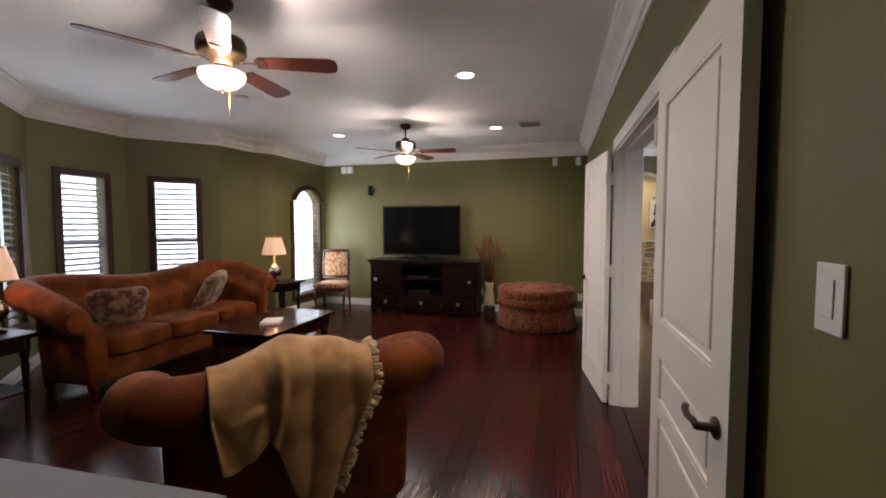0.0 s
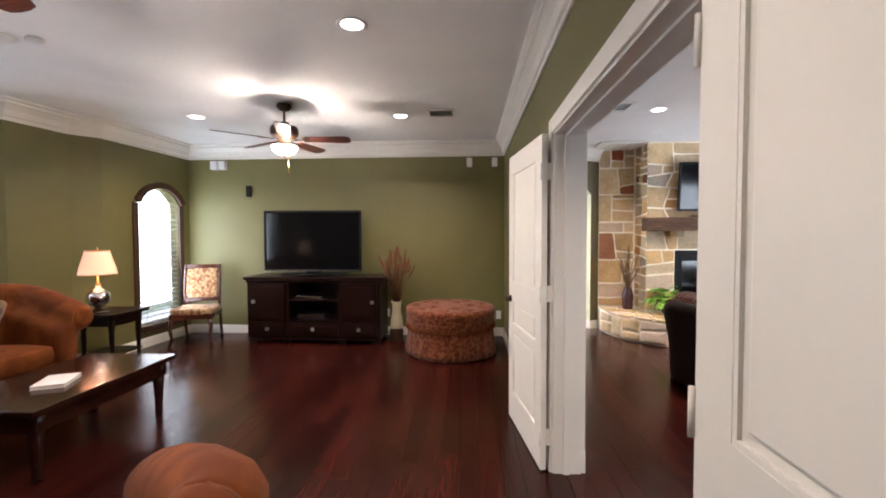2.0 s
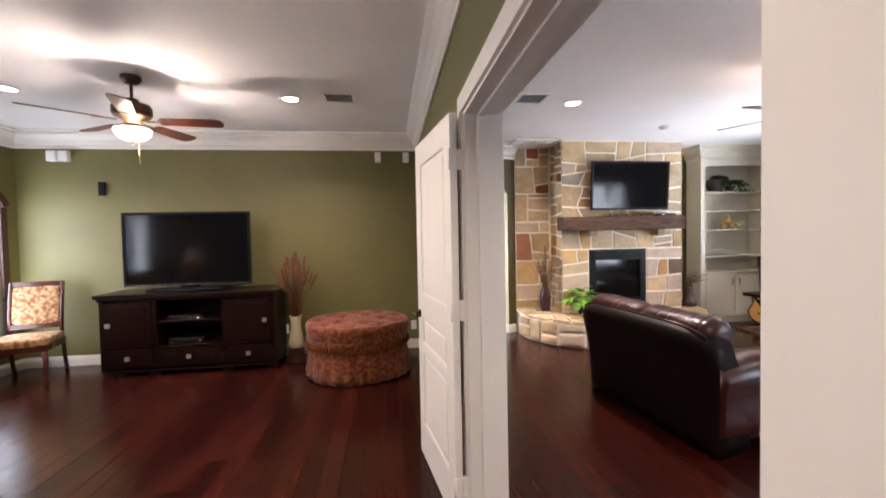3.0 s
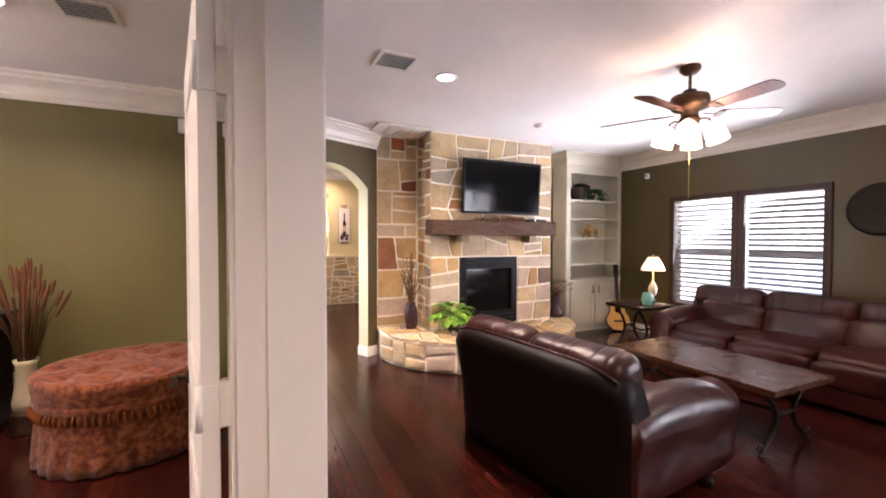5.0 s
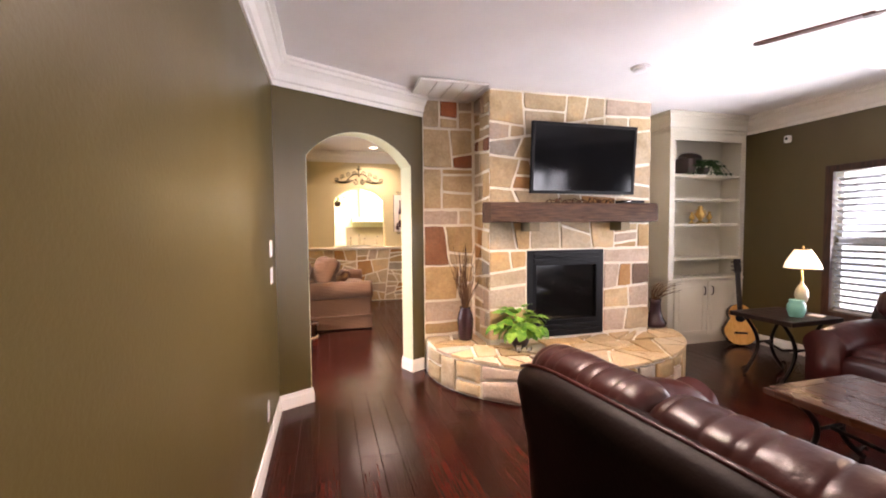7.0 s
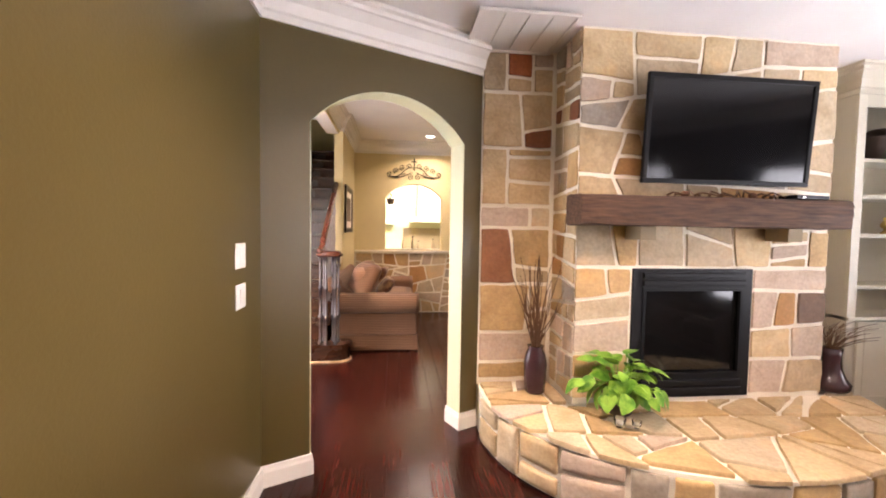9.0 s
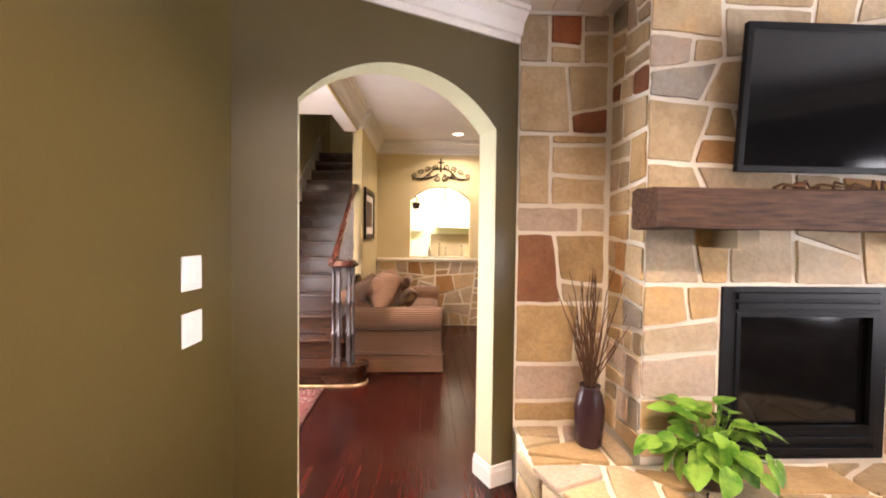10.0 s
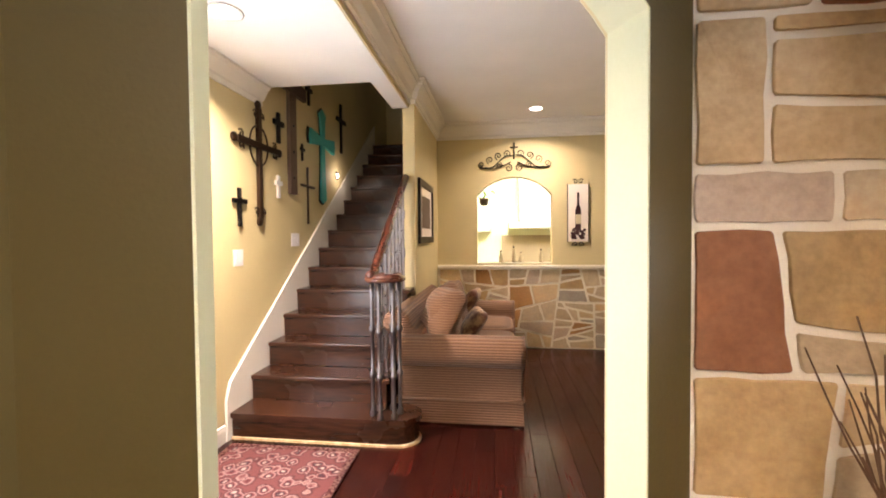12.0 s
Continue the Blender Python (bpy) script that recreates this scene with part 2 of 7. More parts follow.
m, nt, p = shader("rug_red")
tc = nt.nodes.new("ShaderNodeTexCoord")
bend = grain(nt, 18, 3)
vo = node(nt, "ShaderNodeTexVoronoi", Scale=12.5)
nt.links.new(mixed(nt, tc.outputs["Object"], bend.outputs["Color"], 0.05), vo.inputs["Vector"])
c = ramp(nt, vo.outputs["Distance"], [(0.10, (0.34, 0.25, 0.22)), (0.22, (0.025, 0.008, 0.018)), (0.32, (0.10, 0.014, 0.017)), (0.45, (0.26, 0.16, 0.15)), (0.52, (0.055, 0.009, 0.013)), (0.66, (0.12, 0.03, 0.03))]).outputs[0]
w = grain(nt, 200, 2)
nt.links.new(mixed(nt, c, w.outputs[0], 0.4, "OVERLAY"), p.inputs["Base Color"])
p.inputs["Roughness"].default_value = 0.97
bump(nt, p, w.outputs[0], 0.4, 0.003)
cloth("rug_edge", (0.05, 0.009, 0.012), (0.15, 0.08, 0.065), 60, 0.97, 0.0)
cloth("leaf_green", (0.07, 0.20, 0.018), (0.24, 0.42, 0.06), 12, 0.4, 0.0)
cloth("fern_green", (0.015, 0.045, 0.012), (0.05, 0.10, 0.03), 12, 0.6, 0.0)
glow("can_light", (1.0, 0.93, 0.82), 9)
glow("bulb_glass", (1.0, 0.88, 0.70), 4)
glow("shade_glow", (1.0, 0.58, 0.36), 0.62)
glow("shade_white", (1.0, 0.84, 0.58), 1.0)
for nm, power in (("outside", 2.0), ("outside_west", 4.6)):
    m, nt, p = shader(nm)
    far, near = grain(nt, 0.55, 4), grain(nt, 2.2, 4)
    c = ramp(nt, mixed(nt, far.outputs[0], near.outputs[0], 0.35), [(0.38, (0.50, 0.60, 0.74)), (0.47, (0.92, 0.96, 1.0)), (0.62, (1.0, 1.0, 1.0))]).outputs[0]
    nt.links.new(c, p.inputs["Emission Color"])
    p.inputs["Emission Strength"].default_value = power
STONES = [(0.0, (0.40, 0.27, 0.125)), (0.17, (0.46, 0.33, 0.17)), (0.34, (0.33, 0.26, 0.17)), (0.48, (0.42, 0.34, 0.22)),
          (0.60, (0.36, 0.20, 0.075)), (0.72, (0.22, 0.075, 0.028)), (0.80, (0.29, 0.24, 0.19)), (0.92, (0.15, 0.09, 0.06))]
stone("field_stone", STONES)
m, nt, p = shader("blind_white")
g = grain(nt, 30, 3)
nt.links.new(ramp(nt, g.outputs[0], [(0.3, (0.42, 0.44, 0.48)), (0.7, (0.50, 0.52, 0.56))]).outputs[0], p.inputs["Base Color"])
p.inputs["Roughness"].default_value = 0.5
m, nt, p = shader("thin_glass")
p.inputs["Base Color"].default_value = (0.97, 1, 0.98, 1)
p.inputs["Transmission Weight"].default_value, p.inputs["Roughness"].default_value, p.inputs["IOR"].default_value = 1.0, 0.03, 1.08
m, nt, p = shader("pane_glass")
p.inputs["Base Color"].default_value = (1, 1, 1, 1)
p.inputs["Transmission Weight"].default_value, p.inputs["Roughness"].default_value = 1.0, 0.02


# ---- mesh helpers ----
def box(bm, x0, x1, y0, y1, z0, z1, bevel=0.0, m=None):
    r = bmesh.ops.create_cube(bm, size=1.0)
    vs = r["verts"]
    for v in vs:
        v.co = Vector(((x0 + x1) / 2 + v.co.x * (x1 - x0), (y0 + y1) / 2 + v.co.y * (y1 - y0), (z0 + z1) / 2 + v.co.z * (z1 - z0)))
    if bevel:
        es = list({e for v in vs for e in v.link_edges})
        vs = list({v for f in bmesh.ops.bevel(bm, geom=es, offset=bevel, segments=2, affect="EDGES", profile=0.6)["faces"] for v in f.verts})
    if m is not None:
        bmesh.ops.transform(bm, matrix=m, verts=vs)
    return bm


def cube(x0, x1, y0, y1, z0, z1, bevel=0.004):
    return box(bmesh.new(), x0, x1, y0, y1, z0, z1, bevel)


def prism(points, z0, z1, m=None, bm=None):
    """A polygon in x, y drawn out from z0 to z1."""
    bm = bm or bmesh.new()
    a = [bm.verts.new((x, y, z0)) for x, y in points]
    b = [bm.verts.new((x, y, z1)) for x, y in points]
    n = len(points)
    fs = [bm.faces.new(a[::-1]), bm.faces.new(b)]
    fs += [bm.faces.new((a[i], a[(i + 1) % n], b[(i + 1) % n], b[i])) for i in range(n)]
    bmesh.ops.recalc_face_normals(bm, faces=fs)
    if m is not None:
        bmesh.ops.transform(bm, matrix=m, verts=a + b)
    return bm


def lathe(profile, n=24, m=None, bm=None, open_top=False):
    """Turns (radius, height) points about z."""
    bm = bm or bmesh.new()
    rings = [[bm.verts.new((r * math.cos(2 * math.pi * k / n), r * math.sin(2 * math.pi * k / n), z)) for k in range(n)] for r, z in profile]
    fs = []
    for a, b in zip(rings, rings[1:]):
        fs += [bm.faces.new((a[k], a[(k + 1) % n], b[(k + 1) % n], b[k])) for k in range(n)]
    fs += ([] if open_top else [bm.faces.new(rings[0][::-1])]) + [bm.faces.new(rings[-1])]
    for f in fs:
        f.smooth = True
    if m is not None:
        bmesh.ops.transform(bm, matrix=m, verts=[v for r in rings for v in r])
    return bm


def tube(path, radius, n=8, bm=None, taper=None):
    """A round bar along points."""
    bm = bm or bmesh.new()
    pts = [Vector(p) for p in path]
    rings, side = [], None
    for i, p in enumerate(pts):
        d = (pts[min(i + 1, len(pts) - 1)] - pts[max(i - 1, 0)]).normalized()
        if side is None:
            side = d.orthogonal().normalized()
        side = (side - d * side.dot(d)).normalized()
        up = d.cross(side)
        r = radius if taper is None else radius + (taper - radius) * i / (len(pts) - 1)
        rings.append([bm.verts.new(p + r * (math.cos(2 * math.pi * k / n) * side + math.sin(2 * math.pi * k / n) * up)) for k in range(n)])
    fs = []
    for a, b in zip(rings, rings[1:]):
        fs += [bm.faces.new((a[k], a[(k + 1) % n], b[(k + 1) % n], b[k])) for k in range(n)]
    fs += [bm.faces.new(rings[0][::-1]), bm.faces.new(rings[-1])]
    for f in fs:
        f.smooth = True
    return bm


def puff(sx, sy, sz, place=(0, 0, 0), power=0.45, rough=0.0, m=None, bm=None, nu=28, nv=16, seed=0):
    """A stuffed cushion: a rounded block with slack cloth."""
    bm = bm or bmesh.new()
    pw = lambda v, e: math.copysign(abs(v) ** e, v)
    rows, made = [], []
    for j in range(1, nv):
        la = -math.pi / 2 + math.pi * j / nv
        row = []
        for i in range(nu):
            lo = 2 * math.pi * i / nu
            c = Vector((sx / 2 * pw(math.cos(la), power) * pw(math.cos(lo), power), sy / 2 * pw(math.cos(la), power) * pw(math.sin(lo), power), sz / 2 * pw(math.sin(la), power)))
            if rough:
                c += c.normalized() * rough * noise.noise(c * 7 + Vector((seed, seed * 2, 0)))
            row.append(bm.verts.new(c + Vector(place)))
        rows.append(row)
        made += row
    lo_v, hi_v = bm.verts.new(Vector(place) - Vector((0, 0, sz / 2))), bm.verts.new(Vector(place) + Vector((0, 0, sz / 2)))
    made += [lo_v, hi_v]
    fs = []
    for a, b in zip(rows, rows[1:]):
        fs += [bm.faces.new((a[i], a[(i + 1) % nu], b[(i + 1) % nu], b[i])) for i in range(nu)]
    fs += [bm.faces.new((lo_v, rows[0][(i + 1) % nu], rows[0][i])) for i in range(nu)]
    fs += [bm.faces.new((hi_v, rows[-1][i], rows[-1][(i + 1) % nu])) for i in range(nu)]
    for f in fs:
        f.smooth = True
    if m is not None:
        bmesh.ops.transform(bm, matrix=m, verts=made)
    return bm


def sheet(fn, nu, nv, thick=0.0, smooth=True, bm=None):
    """A surface over (u, v) in 0..1, with thickness along its normal."""
    bm = bm or bmesh.new()
    g = [[Vector(fn(i / nu, j / nv)) for j in range(nv + 1)] for i in range(nu + 1)]
    top = [[bm.verts.new(p) for p in row] for row in g]
    fs = [bm.faces.new((top[i][j], top[i + 1][j], top[i + 1][j + 1], top[i][j + 1])) for i in range(nu) for j in range(nv)]
    for f in fs:
        f.smooth = smooth
    if thick:
        bm.normal_update()
        low = [[bm.verts.new(v.co - v.normal * thick) for v in row] for row in top]
        for i in range(nu):
            for j in range(nv):
                bm.faces.new((low[i][j + 1], low[i + 1][j + 1], low[i + 1][j], low[i][j])).smooth = smooth
        rim = [(i, 0) for i in range(nu)] + [(nu, j) for j in range(nv)] + [(i, nv) for i in range(nu, 0, -1)] + [(0, j) for j in range(nv, 0, -1)]
        for (a, b), (c, d) in zip(rim, rim[1:] + rim[:1]):
            bm.faces.new((top[c][d], top[a][b], low[a][b], low[c][d]))
    return bm


def mesh_of(name, bm, material):
    bm.normal_update()
    me = bpy.data.meshes.new(name)
    bm.to_mesh(me)
    bm.free()
    me.materials.append(MATS[material])
    return me


def part(name, bm, material, parent, label=""):
    ob = new(name, mesh_of(name, bm, material))
    ob.parent = parent
    if label:
        ob["label"] = label
    return ob


def solid(name, bm, material, label="", category="", kind="", group=""):
    """A thing, or a piece of the setting, of one mesh."""
    return tagged(new(name, mesh_of(name, bm, material)), label, category, group, kind)


def thing(name, place, turn=0, label="", category="", group="", kind=""):
    ob = new(name)
    ob.empty_display_size = 0.1
    ob.matrix_basis = pose(*place, 0, 0, turn)
    return tagged(ob, label, category, group, kind)


def structure(name, bm, material, label, category):
    return solid(name, bm, material, label, category, "structure")


def wall_mesh(p0, p1, thick, z0, z1, openings=()):
    """A wall from p0 to p1, thick to its left; openings (u0, u1, v0, v1, rise) go through it, rise being the height of a curved head."""
    bm = bmesh.new()
    p0, p1 = Vector((*p0, 0)), Vector((*p1, 0))
    along = (p1 - p0).normalized()
    length, side = (p1 - p0).length, Vector((-along.y, along.x, 0)) * thick
    cuts = [0.0, length]
    for u0, u1, v0, v1, rise in openings:
        n = 20 if rise else 1
        cuts += [u0 + (u1 - u0) * k / n for k in range(n + 1)]
    cuts = sorted(set(round(c, 5) for c in cuts))

    def head(u, o):
        u0, u1, v0, v1, rise = o
        if not rise:
            return v1
        half = (u1 - u0) / 2
        r = (half * half + rise * rise) / (2 * rise)
        return v1 + math.sqrt(max(0, r * r - (u - (u0 + u1) / 2) ** 2)) - (r - rise)

    def block(a, b, za0, zb0, za1, zb1):
        vs = [bm.verts.new(p0 + along * u + s + Vector((0, 0, z))) for s in (Vector(), side) for u, z in ((a, za0), (b, zb0), (b, zb1), (a, za1))]
        for q in ((3, 2, 1, 0), (4, 5, 6, 7), (0, 1, 5, 4), (2, 3, 7, 6), (1, 2, 6, 5), (0, 4, 7, 3)):
            bm.faces.new([vs[k] for k in q])

    for a, b in zip(cuts, cuts[1:]):
        hit = [o for o in openings if o[0] - 1e-4 <= a and b <= o[1] + 1e-4]
        if not hit:
            block(a, b, z0, z0, z1, z1)
            continue
        o = hit[0]
        if o[2] > z0:
            block(a, b, z0, z0, o[2], o[2])
        block(a, b, head(a, o), head(b, o), z1, z1)
    bmesh.ops.remove_doubles(bm, verts=bm.verts[:], dist=1e-5)
    return bm


CROWN = [(0, 0), (0.014, 0), (0.014, 0.035), (0.03, 0.045), (0.045, 0.10), (0.085, 0.145), (0.10, 0.15), (0.10, 0.175), (0.125, 0.185), (0.125, 0.205), (0, 0.205)]
BASE = [(0, 0), (0.016, 0), (0.016, 0.085), (0.011, 0.10), (0.009, 0.118), (0, 0.12)]


def moulding(path, profile, z, closed=False):
    """A moulding along points in plan; the profile stands out to the right of the way walked."""
    bm = bmesh.new()
    pts = [Vector(p) for p in path]
    n, rings = len(pts), []
    for i, p in enumerate(pts):
        d0 = (p - pts[i - 1]).normalized() if (i or closed) else None
        d1 = (pts[(i + 1) % n] - p).normalized() if (i < n - 1 or closed) else None
        d0, d1 = d0 or d1, d1 or d0
        n0, n1 = Vector((d0.y, -d0.x)), Vector((d1.y, -d1.x))
        mid = (n0 + n1).normalized()
        k = 1 / max(0.35, mid.dot(n0))
        rings.append([bm.verts.new((p.x + mid.x * k * a, p.y + mid.y * k * a, z + b)) for a, b in profile])
    fs, c = [], len(profile)
    for a, b in list(zip(rings, rings[1:])) + ([(rings[-1], rings[0])] if closed else []):
        fs += [bm.faces.new((a[j], a[(j + 1) % c], b[(j + 1) % c], b[j])) for j in range(c)]
    if not closed:
        fs += [bm.faces.new(rings[0]), bm.faces.new(rings[-1][::-1])]
    bmesh.ops.recalc_face_normals(bm, faces=fs)
    return bm

# ---- large structure ----
WX0, WX1 = 0.445, 0.605          # the wall between den and living room
DOOR0, DOOR1, DOOR_H = 1.89, 3.53, 2.03
DEN_N = 6.95
BAY = [(-4.15, 6.95), (-4.22, 5.56), (-4.40, 5.35), (-4.47, 4.77), (-5.20, 4.04), (-5.20, 3.03), (-4.47, 2.30), (-4.40, 1.70), (-4.15, 1.50), (-4.15, -2.2)]

solid_floor = structure("floor", cube(-6.0, 6.6, -2.6, 15.6, -0.12, -0.012, 0), "dark_wood", "dark subfloor under the hardwood planks", "floor")


def den_wall(name, a, b, openings=()):
    return structure(name, wall_mesh(a, b, 0.14, 0, DEN_CEIL, openings), "den_green", "olive green painted wall of the den", "wall")


den_wall("wall_den_arched_window", BAY[1], BAY[0], [(0.47, 1.17, 0.27, 1.85, 0.21)])
den_wall("wall_den_pier", BAY[2], BAY[1])
den_wall("wall_den_bay_edge", BAY[3], BAY[2])
BAY_L = math.hypot(0.73, 0.73)
den_wall("wall_bay_far", BAY[4], BAY[3], [(0.29, 0.74, 0.50, 2.0, 0)])
den_wall("wall_bay_middle", BAY[5], BAY[4], [(0.28, 0.74, 0.50, 2.0, 0)])
den_wall("wall_bay_near", BAY[6], BAY[5], [(0.29, 0.74, 0.50, 2.0, 0)])
den_wall("wall_bay_edge_near", BAY[7], BAY[6])
den_wall("wall_den_pier_near", BAY[8], BAY[7])
den_wall("wall_den_west", BAY[9], BAY[8])
structure("wall_den_north", wall_mesh((-4.3, DEN_N), (WX0, DEN_N), 0.14, 0, DEN_CEIL), "den_green", "olive green wall behind the television", "wall")
structure("wall_den_south", wall_mesh((WX0, -2.2), (-4.3, -2.2), 0.14, 0, DEN_CEIL), "den_green", "plain olive green end wall", "wall")
# the shared wall: two skins, one a room
HALF = (WX0 + WX1) / 2
structure("wall_den_east", wall_mesh((HALF, -2.34), (HALF, 7.09), HALF - WX0, 0, DEN_CEIL, [(DOOR0 + 2.34, DOOR1 + 2.34, 0, DOOR_H, 0)]), "den_green", "olive green wall with the double doorway", "wall")
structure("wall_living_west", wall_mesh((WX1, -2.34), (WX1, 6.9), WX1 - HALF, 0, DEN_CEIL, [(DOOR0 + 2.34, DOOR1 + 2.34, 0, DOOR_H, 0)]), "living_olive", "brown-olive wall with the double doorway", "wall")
# the slanting wall with the arch
A0, A1 = Vector((0.605, 6.90)), Vector((1.93, 7.55))
ARCH_U = (0.262, 1.328)
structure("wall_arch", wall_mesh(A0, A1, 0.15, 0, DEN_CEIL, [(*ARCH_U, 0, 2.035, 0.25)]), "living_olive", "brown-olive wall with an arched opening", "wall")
arch_dir = (A1 - A0).normalized()
arch_side = Vector((-arch_dir.y, arch_dir.x))


def arch_lining():
    """The pale painted reveal of the arch, with its curved head."""
    bm = bmesh.new()
    u0, u1 = ARCH_U
    half, rise = (u1 - u0) / 2, 0.25
    r = (half * half + rise * rise) / (2 * rise)
    outline = [(u0, 0.0), (u0, 2.035)]
    for k in range(1, 20):
        u = u0 + (u1 - u0) * k / 20
        outline.append((u, 2.035 + math.sqrt(r * r - (u - (u0 + u1) / 2) ** 2) - (r - rise)))
    outline += [(u1, 2.035), (u1, 0.0)]
    mid = Vector(((u0 + u1) / 2, 1.2))
    rings = []
    for u, z in outline:
        q = Vector((u, z))
        inner = Vector((u + (0.006 if u < mid.x - 0.52 else -0.006 if u > mid.x + 0.52 else 0), z - (0.006 if z > 2.036 else 0)))
        ring = []
        for (w, zz), depth in (((q.x, q.y), 0.001), ((inner.x, inner.y), 0.001), ((inner.x, inner.y), 0.155), ((q.x, q.y), 0.155)):
            p = A0 + arch_dir * w + arch_side * depth
            ring.append(bm.verts.new((p.x, p.y, zz)))
        rings.append(ring)
    for a, b in zip(rings, rings[1:]):
        for j in range(4):
            bm.faces.new((a[j], a[(j + 1) % 4], b[(j + 1) % 4], b[j]))
    bmesh.ops.recalc_face_normals(bm, faces=bm.faces[:])
    return bm


structure("trim_arch", arch_lining(), "arch_cream", "pale cream painted reveal of the arch", "trim")
hall_skin = wall_mesh(A0 + arch_side * 0.152 - arch_dir * 0.02, A1 + arch_side * 0.152 + arch_dir * 0.2, 0.02, 0, 3.0, [(ARCH_U[0] + 0.02, ARCH_U[1] + 0.02, 0, 2.035, 0.25)])
structure("wall_hall_arch", hall_skin, "hall_yellow", "yellow hall side of the arch wall", "wall")
# living room
LX, LY0, LY1 = 6.0, -2.2, 7.78
WIN = (4.72, 6.58, 0.47, 2.04)
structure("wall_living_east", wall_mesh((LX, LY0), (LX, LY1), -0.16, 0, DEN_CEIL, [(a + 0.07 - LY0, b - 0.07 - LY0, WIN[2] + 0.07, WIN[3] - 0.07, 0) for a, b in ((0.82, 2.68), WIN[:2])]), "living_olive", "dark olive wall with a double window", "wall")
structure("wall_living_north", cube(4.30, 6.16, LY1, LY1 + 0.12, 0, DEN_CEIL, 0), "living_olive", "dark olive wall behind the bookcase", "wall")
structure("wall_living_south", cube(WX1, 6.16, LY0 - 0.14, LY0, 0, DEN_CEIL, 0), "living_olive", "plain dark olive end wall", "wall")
structure("ceiling_den", cube(-5.5, HALF, -2.4, 7.09, DEN_CEIL, DEN_CEIL + 0.1, 0), "ceiling_white", "white textured den ceiling", "ceiling")
structure("ceiling_living", prism([(HALF, -2.4), (6.2, -2.4), (6.2, 7.9), (1.93, 7.9), (1.93, 7.552), (HALF, 6.86)], DEN_CEIL, DEN_CEIL + 0.1), "ceiling_white", "white living room ceiling", "ceiling")
# stair hall
SX, FAR = -0.53, 11.85
structure("wall_hall_west", wall_mesh((SX, 7.09), (SX, 13.6), 0.14, 0, 5.3, [(0.46, 1.36, 0.40, 2.15, 0)]), "hall_yellow", "yellow stair wall hung with crosses", "wall")
structure("wall_hall_south", cube(SX, HALF + 0.02, 7.092, 7.2, 0, 2.69, 0), "hall_yellow", "yellow wall beside the arch", "wall")
structure("wall_hall_east", cube(3.7, 3.84, 7.9, 12.0, 0, 3.0, 0), "hall_yellow", "yellow side wall of the sitting hall", "wall")
structure("wall_hall_back_of_fireplace", cube(1.80, 3.84, 7.80, 7.90, 0, 3.0, 0), "hall_yellow", "yellow wall backing the fireplace", "wall")
structure("wall_hall_north", wall_mesh((0.5, FAR), (3.84, FAR), 0.16, 0, HALL_CEIL, [(1.145 - 0.5, 2.107 - 0.5, 1.09, 1.99, 0.235)]), "hall_yellow", "golden yellow wall with an arched pass-through", "wall")
structure("wall_stair", cube(0.50, 0.615, 10.3, 13.6, 0, 2.93, 0), "hall_yellow", "yellow wall beside the upper stairs", "wall")
structure("ceiling_soffit", prism([(SX, 7.09), (0.55, 7.09), (0.55, 10.3), (0.40, 10.3), (0.40, 9.6), (SX, 9.6)], SOFFIT, SOFFIT + 0.26), "ceiling_white", "white dropped ceiling before the stairs", "ceiling")
structure("trim_soffit_face", cube(0.552, 0.566, 7.3, 10.296, SOFFIT + 0.002, HALL_CEIL, 0), "hall_yellow", "yellow painted face of the dropped ceiling", "trim")
structure("ceiling_hall", cube(0.55, 3.84, 7.0, 12.0, HALL_CEIL + 0.002, HALL_CEIL + 0.1, 0), "ceiling_white", "white hall ceiling", "ceiling")
structure("wall_shaft_front", cube(SX, 0.55, 9.46, 9.598, SOFFIT + 0.262, 5.3, 0), "hall_yellow", "yellow wall of the stairwell", "wall")
structure("wall_shaft_side", cube(0.402, 0.548, 9.6, 13.6, SOFFIT + 0.262, 5.3, 0), "hall_yellow", "yellow wall of the stairwell", "wall")
structure("wall_shaft_end", cube(SX - 0.14, 0.55, 13.6, 13.74, 0, 5.3, 0), "hall_yellow", "yellow wall at the head of the stairs", "wall")
structure("ceiling_shaft", cube(SX - 0.14, 0.55, 9.46, 13.74, 5.3, 5.4, 0), "ceiling_white", "white ceiling of the stairwell", "ceiling")
# kitchen beyond the pass-through
structure("wall_kitchen_north", cube(0.62, 4.2, 15.2, 15.3, 0, 2.9, 0), "arch_cream", "cream kitchen wall", "wall")
structure("wall_kitchen_west", cube(0.50, 0.612, 13.745, 15.3, 0, 2.9, 0), "arch_cream", "cream kitchen side wall", "wall")
structure("wall_kitchen_east", cube(4.2, 4.3, 12.0, 15.3, 0, 2.9, 0), "arch_cream", "cream kitchen side wall", "wall")
structure("ceiling_kitchen", cube(0.5, 4.3, 12.02, 15.3, 2.94, 3.0, 0), "ceiling_white", "white kitchen ceiling", "ceiling")
